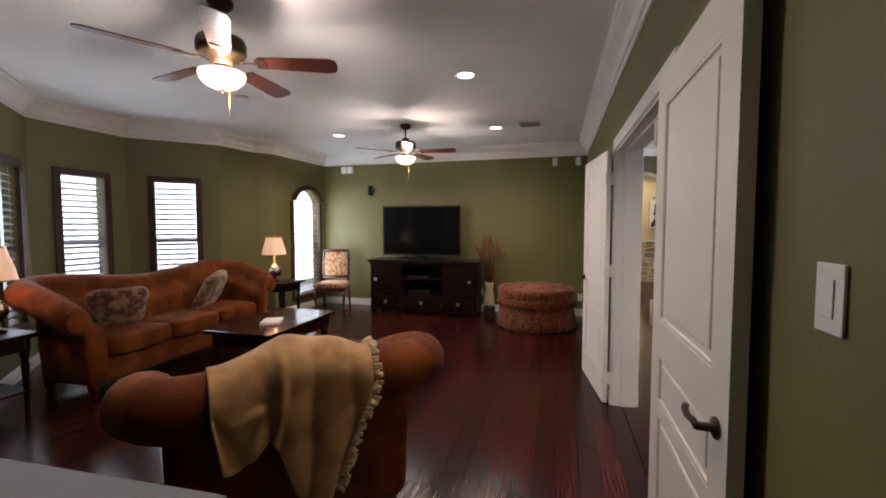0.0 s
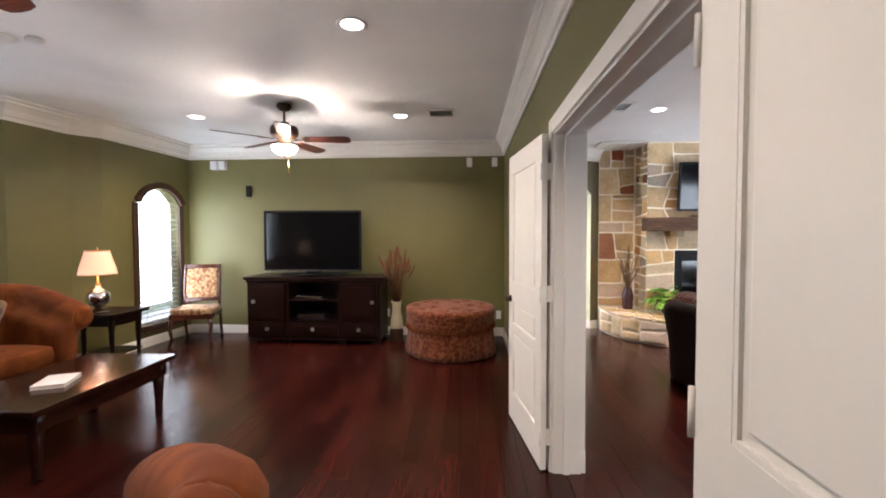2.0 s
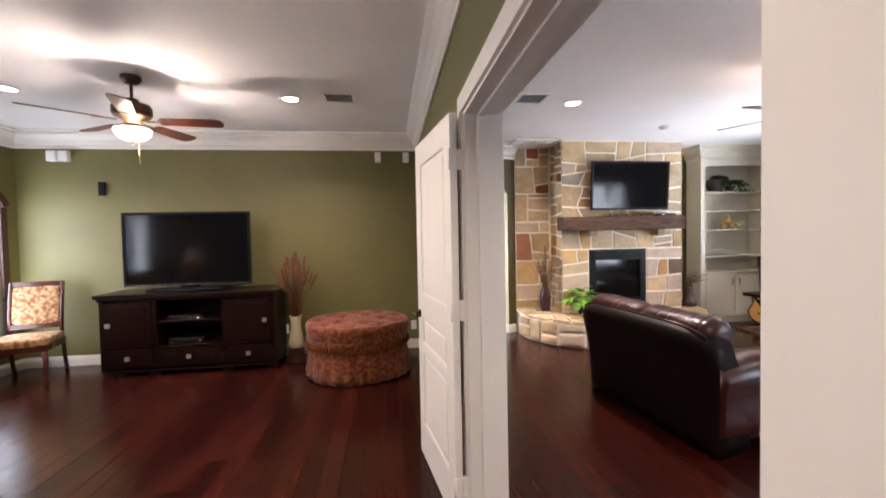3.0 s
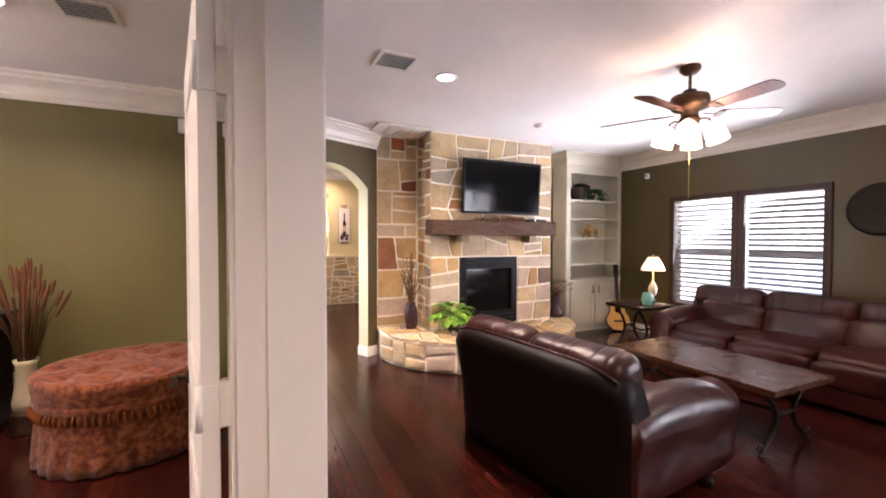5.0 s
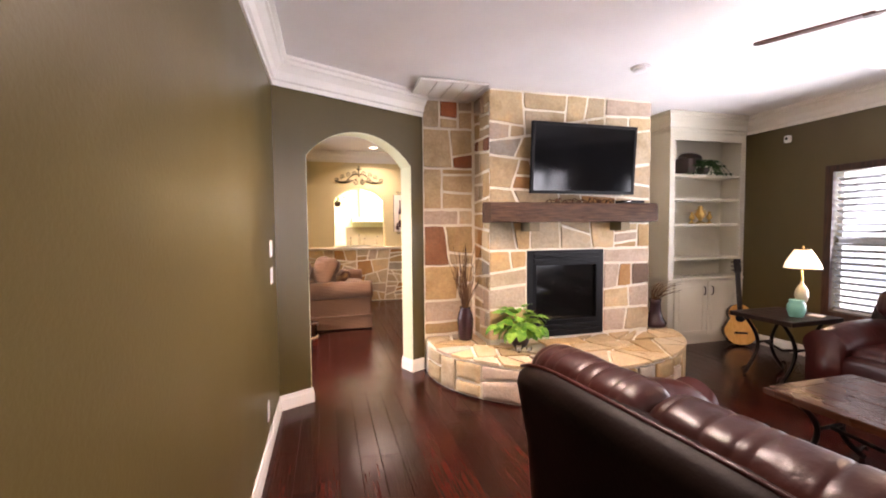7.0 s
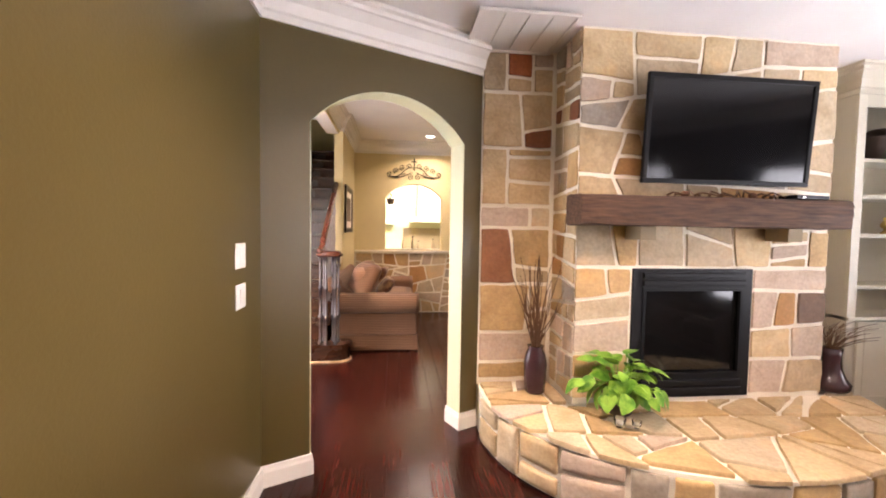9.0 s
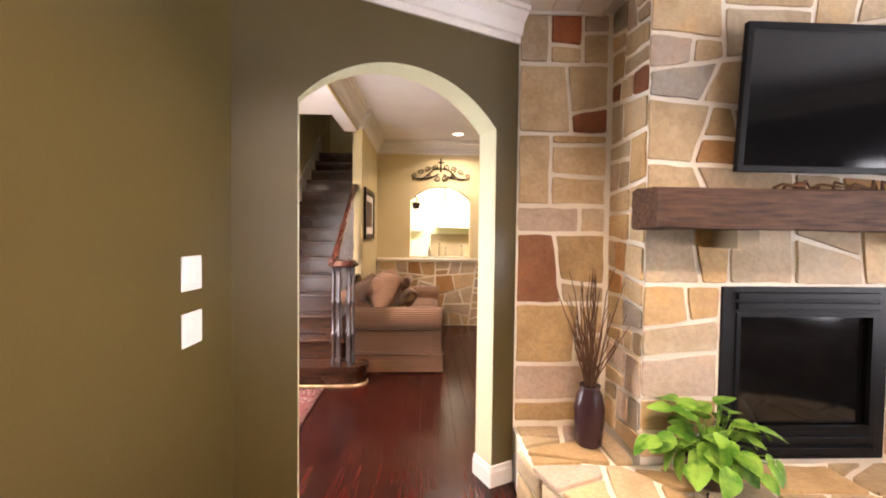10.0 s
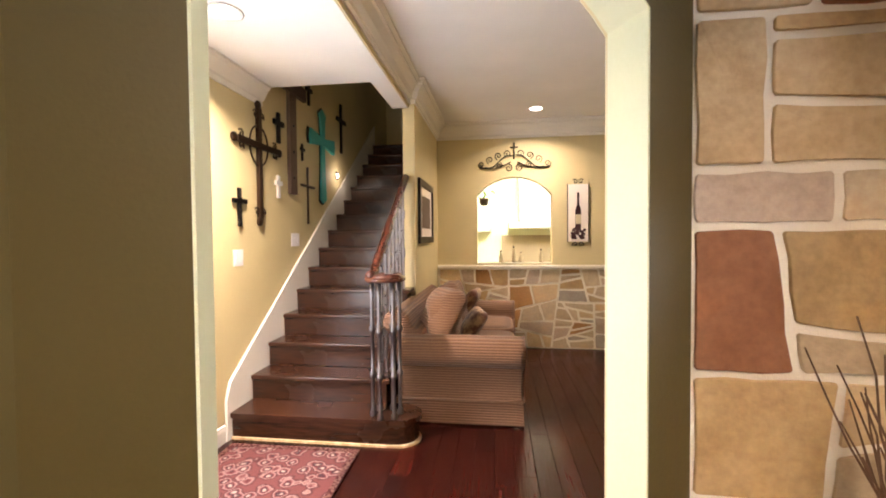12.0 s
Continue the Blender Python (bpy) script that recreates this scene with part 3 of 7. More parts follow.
# crown and base mouldings
structure("crown_den", moulding([(WX0, -2.2)] + BAY[::-1] + [(WX0, DEN_N)], CROWN, 2.535, True), "trim_white", "white crown moulding round the den", "crown moulding")
structure("crown_living", moulding([(LX, 7.45), (LX, LY0), (WX1, LY0), (WX1, 6.90), (1.93, 7.55)], CROWN, 2.535), "trim_white", "white crown moulding round the living room", "crown moulding")
structure("crown_hall", moulding([(0.568, 7.6), (0.568, 10.3), (0.617, 10.3), (0.617, FAR), (3.7, FAR)], CROWN, 2.724), "trim_white", "white crown moulding in the hall", "crown moulding")
structure("crown_hall_west", moulding([(SX, 7.2), (SX, 9.58)], CROWN[:3] + [(0.03, 0.045), (0.07, 0.12), (0.09, 0.135), (0.09, 0.154), (0, 0.154)], 2.535), "trim_white", "white crown moulding over the crosses", "crown moulding")
structure("baseboard_den", moulding(BAY[::-1] + [(WX0, DEN_N), (WX0, DOOR1 + 0.10)], BASE, 0), "trim_white", "white baseboard round the den", "baseboard")
structure("baseboard_den_east", moulding([(WX0, DOOR0 - 0.1), (WX0, -2.2)], BASE, 0), "trim_white", "white baseboard behind the door", "baseboard")
arch_l = A0 + arch_dir * ARCH_U[0]
structure("baseboard_living", moulding([(WX1, DOOR1 + 0.10), tuple(A0), tuple(arch_l + arch_dir * 0.004), tuple(arch_l + arch_dir * 0.004 + arch_side * 0.17)], BASE, 0), "trim_white", "white baseboard turning into the arch", "baseboard")
arch_r = A0 + arch_dir * ARCH_U[1]
structure("baseboard_arch", moulding([tuple(arch_r - arch_dir * 0.004 + arch_side * 0.17), tuple(arch_r - arch_dir * 0.004), tuple(A1 - arch_dir * 0.01)], BASE, 0), "trim_white", "white baseboard on the arch jamb", "baseboard")
structure("baseboard_living_east", moulding([(LX, 7.44), (LX, LY0)], BASE, 0), "trim_white", "white baseboard under the window", "baseboard")
structure("baseboard_hall_west", moulding([(SX, 7.2), (SX, 9.03)], BASE, 0), "trim_white", "white baseboard before the stairs", "baseboard")


# ---- windows ----
def slat_mesh(width, tilt):
    bm = sheet(lambda u, v: ((u - 0.5) * width, (v - 0.5) * 0.055, 0.004 * math.sin(math.pi * v)), 1, 3, 0.005, False)
    bmesh.ops.transform(bm, matrix=pose(0, 0, 0, tilt, 0, 0), verts=bm.verts[:])
    return bm


def window(name, place, turn, width, z0, z1, rise, label, casing=0.075, tilt=-38, pitch=0.066, sash=True):
    """A wood-framed window with a slatted blind. Local x along the wall, y into the room."""
    w = thing(name, (place[0], place[1], 0), turn, label, "window", kind="structure")
    h = width / 2
    part("side_casing", cube(-h - casing, -h, -0.02, 0.022, z0 - casing, z1 + (0 if rise else casing)), "window_wood", w)
    part("side_casing", cube(h, h + casing, -0.02, 0.022, z0 - casing, z1 + (0 if rise else casing)), "window_wood", w)
    part("sill", cube(-h, h, -0.02, 0.04, z0 - casing, z0), "window_wood", w)
    r = (h * h + rise * rise) / (2 * rise) if rise else 0
    head = lambda x: z1 + (math.sqrt(max(0, r * r - x * x)) - (r - rise) if rise else 0)
    if rise:
        def ring(u, v):
            a = math.asin(min(1, h / r)) * (2 * u - 1)
            return ((r + casing * v) * math.sin(a), 0.022, z1 - (r - rise) + (r + casing * v) * math.cos(a))
        part("head_casing", sheet(ring, 24, 1, 0.042, False), "window_wood", w)
    else:
        part("head_casing", cube(-h, h, -0.02, 0.022, z1, z1 + casing), "window_wood", w)
    part("pane", cube(-h, h, -0.125, -0.119, z0, z1 + rise, 0), "pane_glass", w).visible_shadow = False
    if sash:
        part("sash_rail", cube(-h, h, -0.118, -0.09, (z0 + z1) / 2 - 0.03, (z0 + z1) / 2 + 0.03, 0.003), "blind_white", w)
    n = int((z1 + rise - z0) / pitch)
    data = None
    for k in range(n):
        z = z0 + 0.035 + k * pitch
        x = h - 0.008
        if rise and z > z1:
            x = math.sqrt(max(0.0004, r * r - (z - z1 + r - rise) ** 2)) - 0.012
        if x < 0.04:
            continue
        if data is None or (rise and z > z1):
            s = part("slat", slat_mesh(2 * x, tilt), "blind_white", w)
            data = data or s.data
        else:
            s = new("slat", data)
            s.parent = w
        s.location = (0, -0.06, z)
    for x in (-h * 0.55, h * 0.55):
        part("ladder_cord", tube([(x, -0.032, z0 + 0.02), (x, -0.032, z1)], 0.0025, 5), "blind_white", w)
    part("bottom_rail", cube(-h + 0.01, h - 0.01, -0.085, -0.035, z0 + 0.004, z0 + 0.024), "blind_white", w)
    return w


def on_bay(a, b, u):
    a, b = Vector(a), Vector(b)
    d = (b - a).normalized()
    q = a + d * u
    return q, math.degrees(math.atan2(d.y, d.x))


for nm, i, u in (("window_bay_far", 4, 0.515), ("window_bay_middle", 5, 0.51), ("window_bay_near", 6, 0.515)):
    q, ang = on_bay(BAY[i], BAY[i - 1], u)
    window(nm, q, ang + 180, 0.45, 0.50, 2.0, 0, "narrow dark-wood bay window with an open white blind", 0.075, -27)
q, ang = on_bay(BAY[1], BAY[0], 0.82)
window("window_arched", q, ang + 180, 0.70, 0.27, 1.85, 0.21, "tall arched dark-wood window with a white blind", 0.075, -3, sash=False)
for nm, y in (("window_living_far", 6.115), ("window_living_near", 5.185), ("window_living_south_far", 2.215), ("window_living_south_near", 1.285)):
    window(nm, (LX, y), 90, 0.78, 0.54, 1.97, 0, "dark-wood living room window with white slatted blind", 0.07, 30)
for y in (5.65, 1.75):
    structure("window_mullion", cube(LX - 0.018, LX + 0.15, y - 0.005, y + 0.005, 0.54, 1.97, 0), "window_wood", "dark-wood mullion between the windows", "window")
# never in view: added so the hall's fill light has an opening
window("window_added_entry", (SX, 8.0), -90, 0.90, 0.40, 2.15, 0, "added out-of-view entry window with an open white blind", 0.07, -5)
structure("backdrop_west", cube(-9.0, -8.95, -12, 34, -0.5, 9, 0), "outside_west", "bright daylight outside the den", "backdrop")
structure("backdrop_east", cube(9.5, 9.55, -12, 30, -0.5, 9, 0), "outside", "bright daylight outside the living room", "backdrop")
structure("ground", cube(-60, 60, -60, 60, -0.6, -0.5, 0), "fern_green", "lawn round the house", "ground")
structure("roof", cube(-6.4, 7.0, -3.2, 16.0, 5.5, 5.6, 0), "ceiling_white", "plain roof closing the house", "roof")


# ---- double doors ----
def door_leaf(name, hinge, turn, flip, label):
    """Two-panel leaf, hinge at its origin; local x to the free edge."""
    d = thing(name, (*hinge, 0.012), turn, label, "door", "double door leaves")
    w, h, t = 0.80, 2.01, 0.036
    bm = bmesh.new()
    for x0, x1, z0, z1 in ((0, 0.115, 0, h), (w - 0.115, w, 0, h), (0.115, w - 0.115, 0, 0.22), (0.115, w - 0.115, 0.93, 1.06), (0.115, w - 0.115, h - 0.13, h), (0.115, w - 0.115, 0.70, 0.745)):
        box(bm, x0, x1, -t / 2, t / 2, z0, z1)
    part("frame", bm, "door_white", d)
    for z0, z1 in ((0.22, 0.70), (0.745, 0.93), (1.06, h - 0.13)):
        bm = bmesh.new()
        box(bm, 0.115, w - 0.115, -0.008, 0.008, z0, z1)
        for s in (-1, 1):
            c = pose(0, 0, 0)
            box(bm, 0.15, w - 0.15, min(s * 0.006, s * 0.015), max(s * 0.006, s * 0.015), z0 + 0.035, z1 - 0.035, 0.006)
            for a in ((0.115, 0.127, z0, z1), (w - 0.127, w - 0.115, z0, z1)):
                box(bm, a[0], a[1], min(s * 0.007, s * 0.0165), max(s * 0.007, s * 0.0165), a[2], a[3])
            for zz in (z0, z1 - 0.012):
                box(bm, 0.127, w - 0.127, min(s * 0.007, s * 0.0165), max(s * 0.007, s * 0.0165), zz, zz + 0.012)
        part("panel", bm, "door_white", d)
    for z in (0.2, 1.065, 1.79):
        bm = tube([(-0.004, flip * (t / 2 + 0.004), z - 0.05), (-0.004, flip * (t / 2 + 0.004), z + 0.05)], 0.007, 10)
        box(bm, -0.003, 0.0, -t / 2, t / 2, z - 0.045, z + 0.045)
        if flip > 0:
            box(bm, -0.006, 0.012, -t / 2 - 0.03, -t / 2 + 0.001, z - 0.05, z + 0.05, 0.002)
        part("hinge", bm, "door_white", d)
    for s in ((-1, 1) if flip > 0 else (-1,)):
        hd = part("handle", lathe([(0.026, 0), (0.028, 0.004), (0.024, 0.01), (0.011, 0.014), (0.010, 0.045)], 18, pose(w - 0.065, s * t / 2, 0.93, -90 * s, 0, 0)), "bronze", d, "dark bronze lever handle")
        y = s * (t / 2 + 0.045)
        part("lever", tube([(w - 0.060, y, 0.93), (w - 0.09, y, 0.933), (w - 0.13, y * 1.02, 0.926), (w - 0.165, y, 0.932), (w - 0.178, y * 0.9, 0.935)], 0.009, 10), "bronze", hd)
    return d


door_leaf("door_far", (0.390, DOOR1 - 0.003), 98.0, 1, "white two-panel door leaf standing wide open")
door_leaf("door_near", (0.403, 1.862), -90.3, -1, "white two-panel door leaf folded back, bronze lever")
jb = bmesh.new()
box(jb, WX0 - 0.003, WX1 + 0.003, DOOR1 - 0.018, DOOR1 - 0.001, 0, DOOR_H - 0.001)
box(jb, WX0 - 0.003, WX1 + 0.003, DOOR0 + 0.001, DOOR0 + 0.018, 0, DOOR_H - 0.001)
box(jb, WX0 - 0.003, WX1 + 0.003, DOOR0 + 0.018, DOOR1 - 0.018, DOOR_H - 0.018, DOOR_H - 0.001)
box(jb, WX0 + 0.06, WX0 + 0.095, DOOR1 - 0.03, DOOR1 - 0.018, 0, DOOR_H - 0.03)
box(jb, WX0 + 0.06, WX0 + 0.095, DOOR0 + 0.018, DOOR0 + 0.03, 0, DOOR_H - 0.03)
box(jb, WX0 + 0.06, WX0 + 0.095, DOOR0 + 0.03, DOOR1 - 0.03, DOOR_H - 0.03, DOOR_H - 0.018)
structure("door_jamb", jb, "trim_white", "white door jamb with a stop bead", "door frame")
for side, xa, xb in (("den", WX0 - 0.018, WX0 - 0.001), ("living", WX1 + 0.001, WX1 + 0.030)):
    bm = bmesh.new()
    for y0, y1 in ((DOOR0 - 0.085, DOOR0 + 0.004), (DOOR1 - 0.004, DOOR1 + 0.085)):
        box(bm, xa, xb, y0, y1, 0, DOOR_H + 0.085, 0.004)
        out = 0.004 if side == "living" else -0.004
        box(bm, min(xa, xa + out), max(xb, xb + out), y0 + 0.012, y0 + 0.03, 0.13, DOOR_H + 0.06, 0.002)
        box(bm, min(xa, xa + out) , max(xb, xb + out), y0 - 0.003, y1 + 0.003, 0, 0.13, 0.003)
    box(bm, xa, xb, DOOR0 + 0.004, DOOR1 - 0.004, DOOR_H - 0.004, DOOR_H + 0.085, 0.004)
    structure("trim_door_" + side, bm, "trim_white", "white door casing on plinth blocks", "trim")

# ---- things: general builders ----
def loft(fn, nu, nv, bm=None, smooth=True):
    """Closed rings fn(u, v) for u in 0..1, v in 0..1 round the ring, with capped ends."""
    bm = bm or bmesh.new()
    rings = [[bm.verts.new(fn(i / nu, j / nv)) for j in range(nv)] for i in range(nu + 1)]
    fs = []
    for a, b in zip(rings, rings[1:]):
        fs += [bm.faces.new((a[j], a[(j + 1) % nv], b[(j + 1) % nv], b[j])) for j in range(nv)]
    fs += [bm.faces.new(rings[0][::-1]), bm.faces.new(rings[-1])]
    for f in fs:
        f.smooth = smooth
    bmesh.ops.recalc_face_normals(bm, faces=fs)
    return bm


def along_outline(points, v):
    """A point at the share v of a closed outline's length."""
    n = len(points)
    ls = [math.dist(points[i], points[(i + 1) % n]) for i in range(n)]
    d = (v % 1.0) * sum(ls)
    for i, l in enumerate(ls):
        if d <= l or i == n - 1:
            k = d / l
            a, b = points[i], points[(i + 1) % n]
            return a[0] + (b[0] - a[0]) * k, a[1] + (b[1] - a[1]) * k
        d -= l


def roll_outline(height, lean, radius, thick, z0=0.14):
    """Section of an upholstered back or arm: an upright with a roll that turns outward (to negative first coordinate)."""
    pts = [(thick, z0), (0.0, z0), (lean * 0.5, height - 2.1 * radius)]
    cx, cz = lean - radius * 0.25, height - radius
    for k in range(13):
        a = math.radians(235 - 250 * k / 12)
        pts.append((cx + radius * math.cos(a), cz + radius * math.sin(a)))
    pts.append((thick + lean * 0.3, height - 2.0 * radius))
    return pts


def turned_leg(name, parent, x, y, h, r, material):
    return part(name, lathe([(r * 0.55, 0), (r * 0.8, h * 0.12), (r * 0.6, h * 0.3), (r, h * 0.7), (r * 0.9, h * 0.9), (r, h)], 14, pose(x, y, 0)), material, parent)


def camel_sofa(name, place, turn, length, h_corner, h_mid, label, folds=7, h_arm=0.76, reach=0.36, corner=0.16):
    """Velvet sofa whose rolled back runs round into arms that fall to the front. Local y to the front, x along it."""
    s = thing(name, place, turn, label, "sofa", "rust velvet sofas")
    L, R, yb = length / 2 - 0.165, corner, -0.30
    arm_run, turn_run, back_run = reach - yb - R, R * math.pi / 2, 2 * (L - R)
    total = 2 * (arm_run + turn_run) + back_run

    def plan(d):
        """Place, outward direction and top height at the way d round the rim, from one arm's front to the other's."""
        flip = d > total / 2
        d = total - d if flip else d
        if d < arm_run:
            q, n = (L, reach - d), (1.0, 0.0)
        elif d < arm_run + turn_run:
            a = (d - arm_run) / R
            q, n = (L - R + R * math.cos(a), yb + R - R * math.sin(a)), (math.cos(a), -math.sin(a))
        else:
            q, n = (L - R - (d - arm_run - turn_run), yb), (0.0, -1.0)
        k = min(1, d / (arm_run + turn_run * 0.8))
        k = 1 - (1 - k) ** 1.5
        h = h_arm + (h_corner - h_arm) * k
        if d > arm_run + turn_run:
            m = (d - arm_run - turn_run) / (back_run / 2)
            h += (h_mid - h_corner) * m * m * (3 - 2 * m)
        return ((-q[0], q[1]), (-n[0], n[1]), h) if flip else (q, n, h)

    def rim(a, b):
        def ring(u, v):
            d = a + (b - a) * u
            q, n, h = plan(min(max(d, 0), total))
            gather = abs(math.sin(d / total * folds * math.pi))
            rad = 0.108 + 0.012 * gather ** 0.5
            e, z = along_outline(roll_outline(h, -0.055, rad, 0.17), v)
            e += 0.016 * (1 - gather ** 0.4) * (-1 if e > 0.08 else 0.4) + 0.005 * noise.noise(Vector((d * 7, z * 6, e * 6)))
            tip = min(1, (min(d, total - d) + 0.012) / 0.05)
            e = 0.06 + (e - 0.06) * (0.80 + 0.20 * tip ** 0.5)
            return (q[0] - n[0] * e, q[1] - n[1] * e, 0.14 + (z - 0.14) * (0.975 + 0.025 * tip))
        return ring

    c = arm_run + turn_run * 0.5
    part("back", loft(rim(c, total - c), 132, 40), "rust_velvet", s)
    for sx, a, b in ((1, 0.0, c + 0.004), (-1, total - c - 0.004, total)):
        arm = part("arm", loft(rim(a, b), 44, 40), "rust_velvet", s)
        part("scroll", lathe([(0.004, -0.004), (0.080, 0), (0.094, 0.008), (0.088, 0.020), (0.05, 0.016), (0.03, 0.022), (0.004, 0.02)], 22, pose(sx * (L + 0.075), reach - 0.004, h_arm - 0.112, -90, 0, 0)), "rust_velvet", arm)
    part("base", puff(2 * L - 0.02, reach - yb - 0.04, 0.22, (0, (reach + yb) / 2, 0.235), 0.2), "rust_velvet", s)
    n = 1 if length < 1.5 else 3
    w = (2 * L - 0.34) / n
    for k in range(n):
        part("seat_cushion", puff(w - 0.01, reach - yb - 0.14, 0.18, (-(2 * L - 0.34) / 2 + w * (k + 0.5), (reach + yb) / 2 + 0.09, 0.42), 0.28, 0.012, seed=k), "rust_velvet", s)
    for x in (-L + 0.08, L - 0.08):
        for y in (yb + 0.08, reach - 0.08):
            turned_leg("leg", s, x, y, 0.145, 0.045, "cherry")
    return s


def pillow(place, turn, tilt, size, material, label, plump=0.15, seed=1):
    m = pose(0, 0, 0, tilt, 0, 0)
    bm = puff(size, size * 0.92, plump, (0, 0, 0), 0.5, 0.02, None, None, 32, 14, seed)
    for v in bm.verts:
        k = 1 - 0.62 * (max(abs(v.co.x), abs(v.co.y)) / (size / 2)) ** 3
        v.co.z *= max(0.12, k)
        pinch = 1 + 0.07 * (abs(v.co.x * v.co.y) / (size * size / 4))
        v.co.x, v.co.y = v.co.x * pinch, v.co.y * pinch
    bmesh.ops.transform(bm, matrix=m, verts=bm.verts[:])
    ob = solid("throw_pillow", bm, material, label, "pillow")
    ob.matrix_basis = pose(*place, 0, 0, turn)
    return ob


def table_lamp(place, label, shade, body_material, big=1.0, tone="shade_glow", band=False):
    t = thing("table_lamp", place, 0, label, "lamp")
    k = big
    part("foot", lathe([(0.07 * k, 0), (0.075 * k, 0.012), (0.06 * k, 0.025), (0.03 * k, 0.04), (0.022 * k, 0.06)], 24), "bronze", t)
    part("body", lathe([(0.022 * k, 0.055), (0.03 * k, 0.07), (0.07 * k, 0.10), (0.088 * k, 0.15), (0.082 * k, 0.20), (0.05 * k, 0.245), (0.025 * k, 0.265), (0.02 * k, 0.29)], 28), body_material, t)
    part("neck", lathe([(0.018 * k, 0.285), (0.024 * k, 0.30), (0.01, 0.315), (0.008, 0.40)], 14), "brass", t)
    r0, r1, z0, z1 = shade
    bm = bmesh.new()
    n, scallop = 40, 0.006
    rings = []
    for q, (r, z) in enumerate([(r0, z0), (r0 * 0.86 + r1 * 0.1, z0 + (z1 - z0) * 0.3), (r0 * 0.5 + r1 * 0.42, z0 + (z1 - z0) * 0.65), (r1, z1)]):
        rings.append([bm.verts.new(((r + scallop * (i % 2)) * math.cos(2 * math.pi * i / n), (r + scallop * (i % 2)) * math.sin(2 * math.pi * i / n), z)) for i in range(n)])
    for a, b in zip(rings, rings[1:]):
        for i in range(n):
            bm.faces.new((a[i], a[(i + 1) % n], b[(i + 1) % n], b[i])).smooth = True
    sh = part("shade", bm, tone, t, "pleated cream shade, lit from inside")
    for r, z in ((r0 + 0.003, z0), (r1 + 0.003, z1)):
        part("shade_rim", tube([(r * math.cos(a), r * math.sin(a), z) for a in [2 * math.pi * i / 32 for i in range(33)]], 0.006, 6), "lampshade_band" if band else "brass", sh)
    part("finial", lathe([(0.004, z1 - 0.02), (0.006, z1), (0.012, z1 + 0.015), (0.004, z1 + 0.035)], 12), "brass", t)
    lamp("table_lamp_glow", "POINT", (place[0], place[1], place[2] + z0 + 0.07), 4.5, WARM, 0.04)
    return t


def ceiling_fan(place, first, tips, light, label, blade="fan_blade", drop=0.38):
    """Five-blade fan. light: 'bowl' or 'bells'."""
    f = thing("ceiling_fan", place, 0, label, "ceiling fan", "ceiling fans")
    part("canopy", lathe([(0.005, 0), (0.07, -0.002), (0.072, -0.03), (0.045, -0.06), (0.014, -0.065)], 24), "bronze", f)
    part("downrod", tube([(0, 0, -0.06), (0, 0, -0.20)], 0.012, 10), "bronze", f)
    part("motor", lathe([(0.02, -0.175), (0.045, -0.18), (0.05, -0.205), (0.125, -0.225), (0.135, -0.25), (0.135, -0.30), (0.115, -0.325), (0.06, -0.345), (0.06, -0.375)], 32), "bronze", f)
    for k in range(5):
        a = first + 72 * k
        m = pose(0, 0, -drop + 0.03, 0, 0, a)
        bm = bmesh.new()
        box(bm, 0.10, 0.24, -0.012, 0.012, -0.006, 0.0, 0.002, m)
        box(bm, 0.19, 0.25, -0.045, 0.045, -0.009, -0.003, 0.002, m @ pose(0, 0, 0, -12, 0, 0))
        part("blade_iron", bm, "bronze", f)
        outline = [(0.21, -0.052), (0.40, -0.062), (tips - 0.05, -0.070), (tips - 0.012, -0.055), (tips, -0.02), (tips, 0.02), (tips - 0.012, 0.055), (tips - 0.05, 0.070), (0.40, 0.062), (0.21, 0.052)]
        part("blade", prism(outline, -0.003, 0.004, m @ pose(0, 0, 0, -12, 0, 0)), blade, f)
    z = -drop
    if light == "bowl":
        part("fitter", lathe([(0.05, z + 0.005), (0.05, z - 0.02), (0.03, z - 0.035), (0.012, z - 0.04), (0.010, z - 0.12)], 28), "bronze", f)
        part("bowl", lathe([(0.125, z - 0.035), (0.128, z - 0.045), (0.118, z - 0.075), (0.088, z - 0.105), (0.045, z - 0.122), (0.012, z - 0.126)], 32, None, None, True), "bulb_glass", f, "frosted glass bowl, lit")
        part("finial", lathe([(0.014, z - 0.124), (0.016, z - 0.132), (0.007, z - 0.142), (0.003, z - 0.155)], 12), "bronze", f)
    else:
        part("fitter", lathe([(0.06, z + 0.005), (0.075, z - 0.02), (0.06, z - 0.055), (0.03, z - 0.075), (0.01, z - 0.085)], 24), "bronze", f)
        for k in range(4):
            m = pose(0, 0, z - 0.03, 0, 0, 30 + 90 * k) @ pose(0.05, 0, 0, 0, 0, 0)
            arm = part("light_arm", tube([(m @ Vector(p)) for p in ((0, 0, 0), (0.045, 0, 0.012), (0.08, 0, -0.004), (0.085, 0, -0.03))], 0.008, 8), "bronze", f)
            part("glass_bell", lathe([(0.024, -0.02), (0.036, -0.03), (0.060, -0.06), (0.070, -0.105), (0.072, -0.145), (0.078, -0.172), (0.04, -0.168), (0.004, -0.165)], 24, m @ pose(0.085, 0, -0.01, 0, -18, 0)), "bulb_glass", arm, "lit frosted glass bell shade")
    part("pull_chain", tube([(0.03, 0.02, z - 0.08), (0.032, 0.02, z - (0.60 if light != "bowl" else 0.30))], 0.003, 6), "brass", f)
    return f


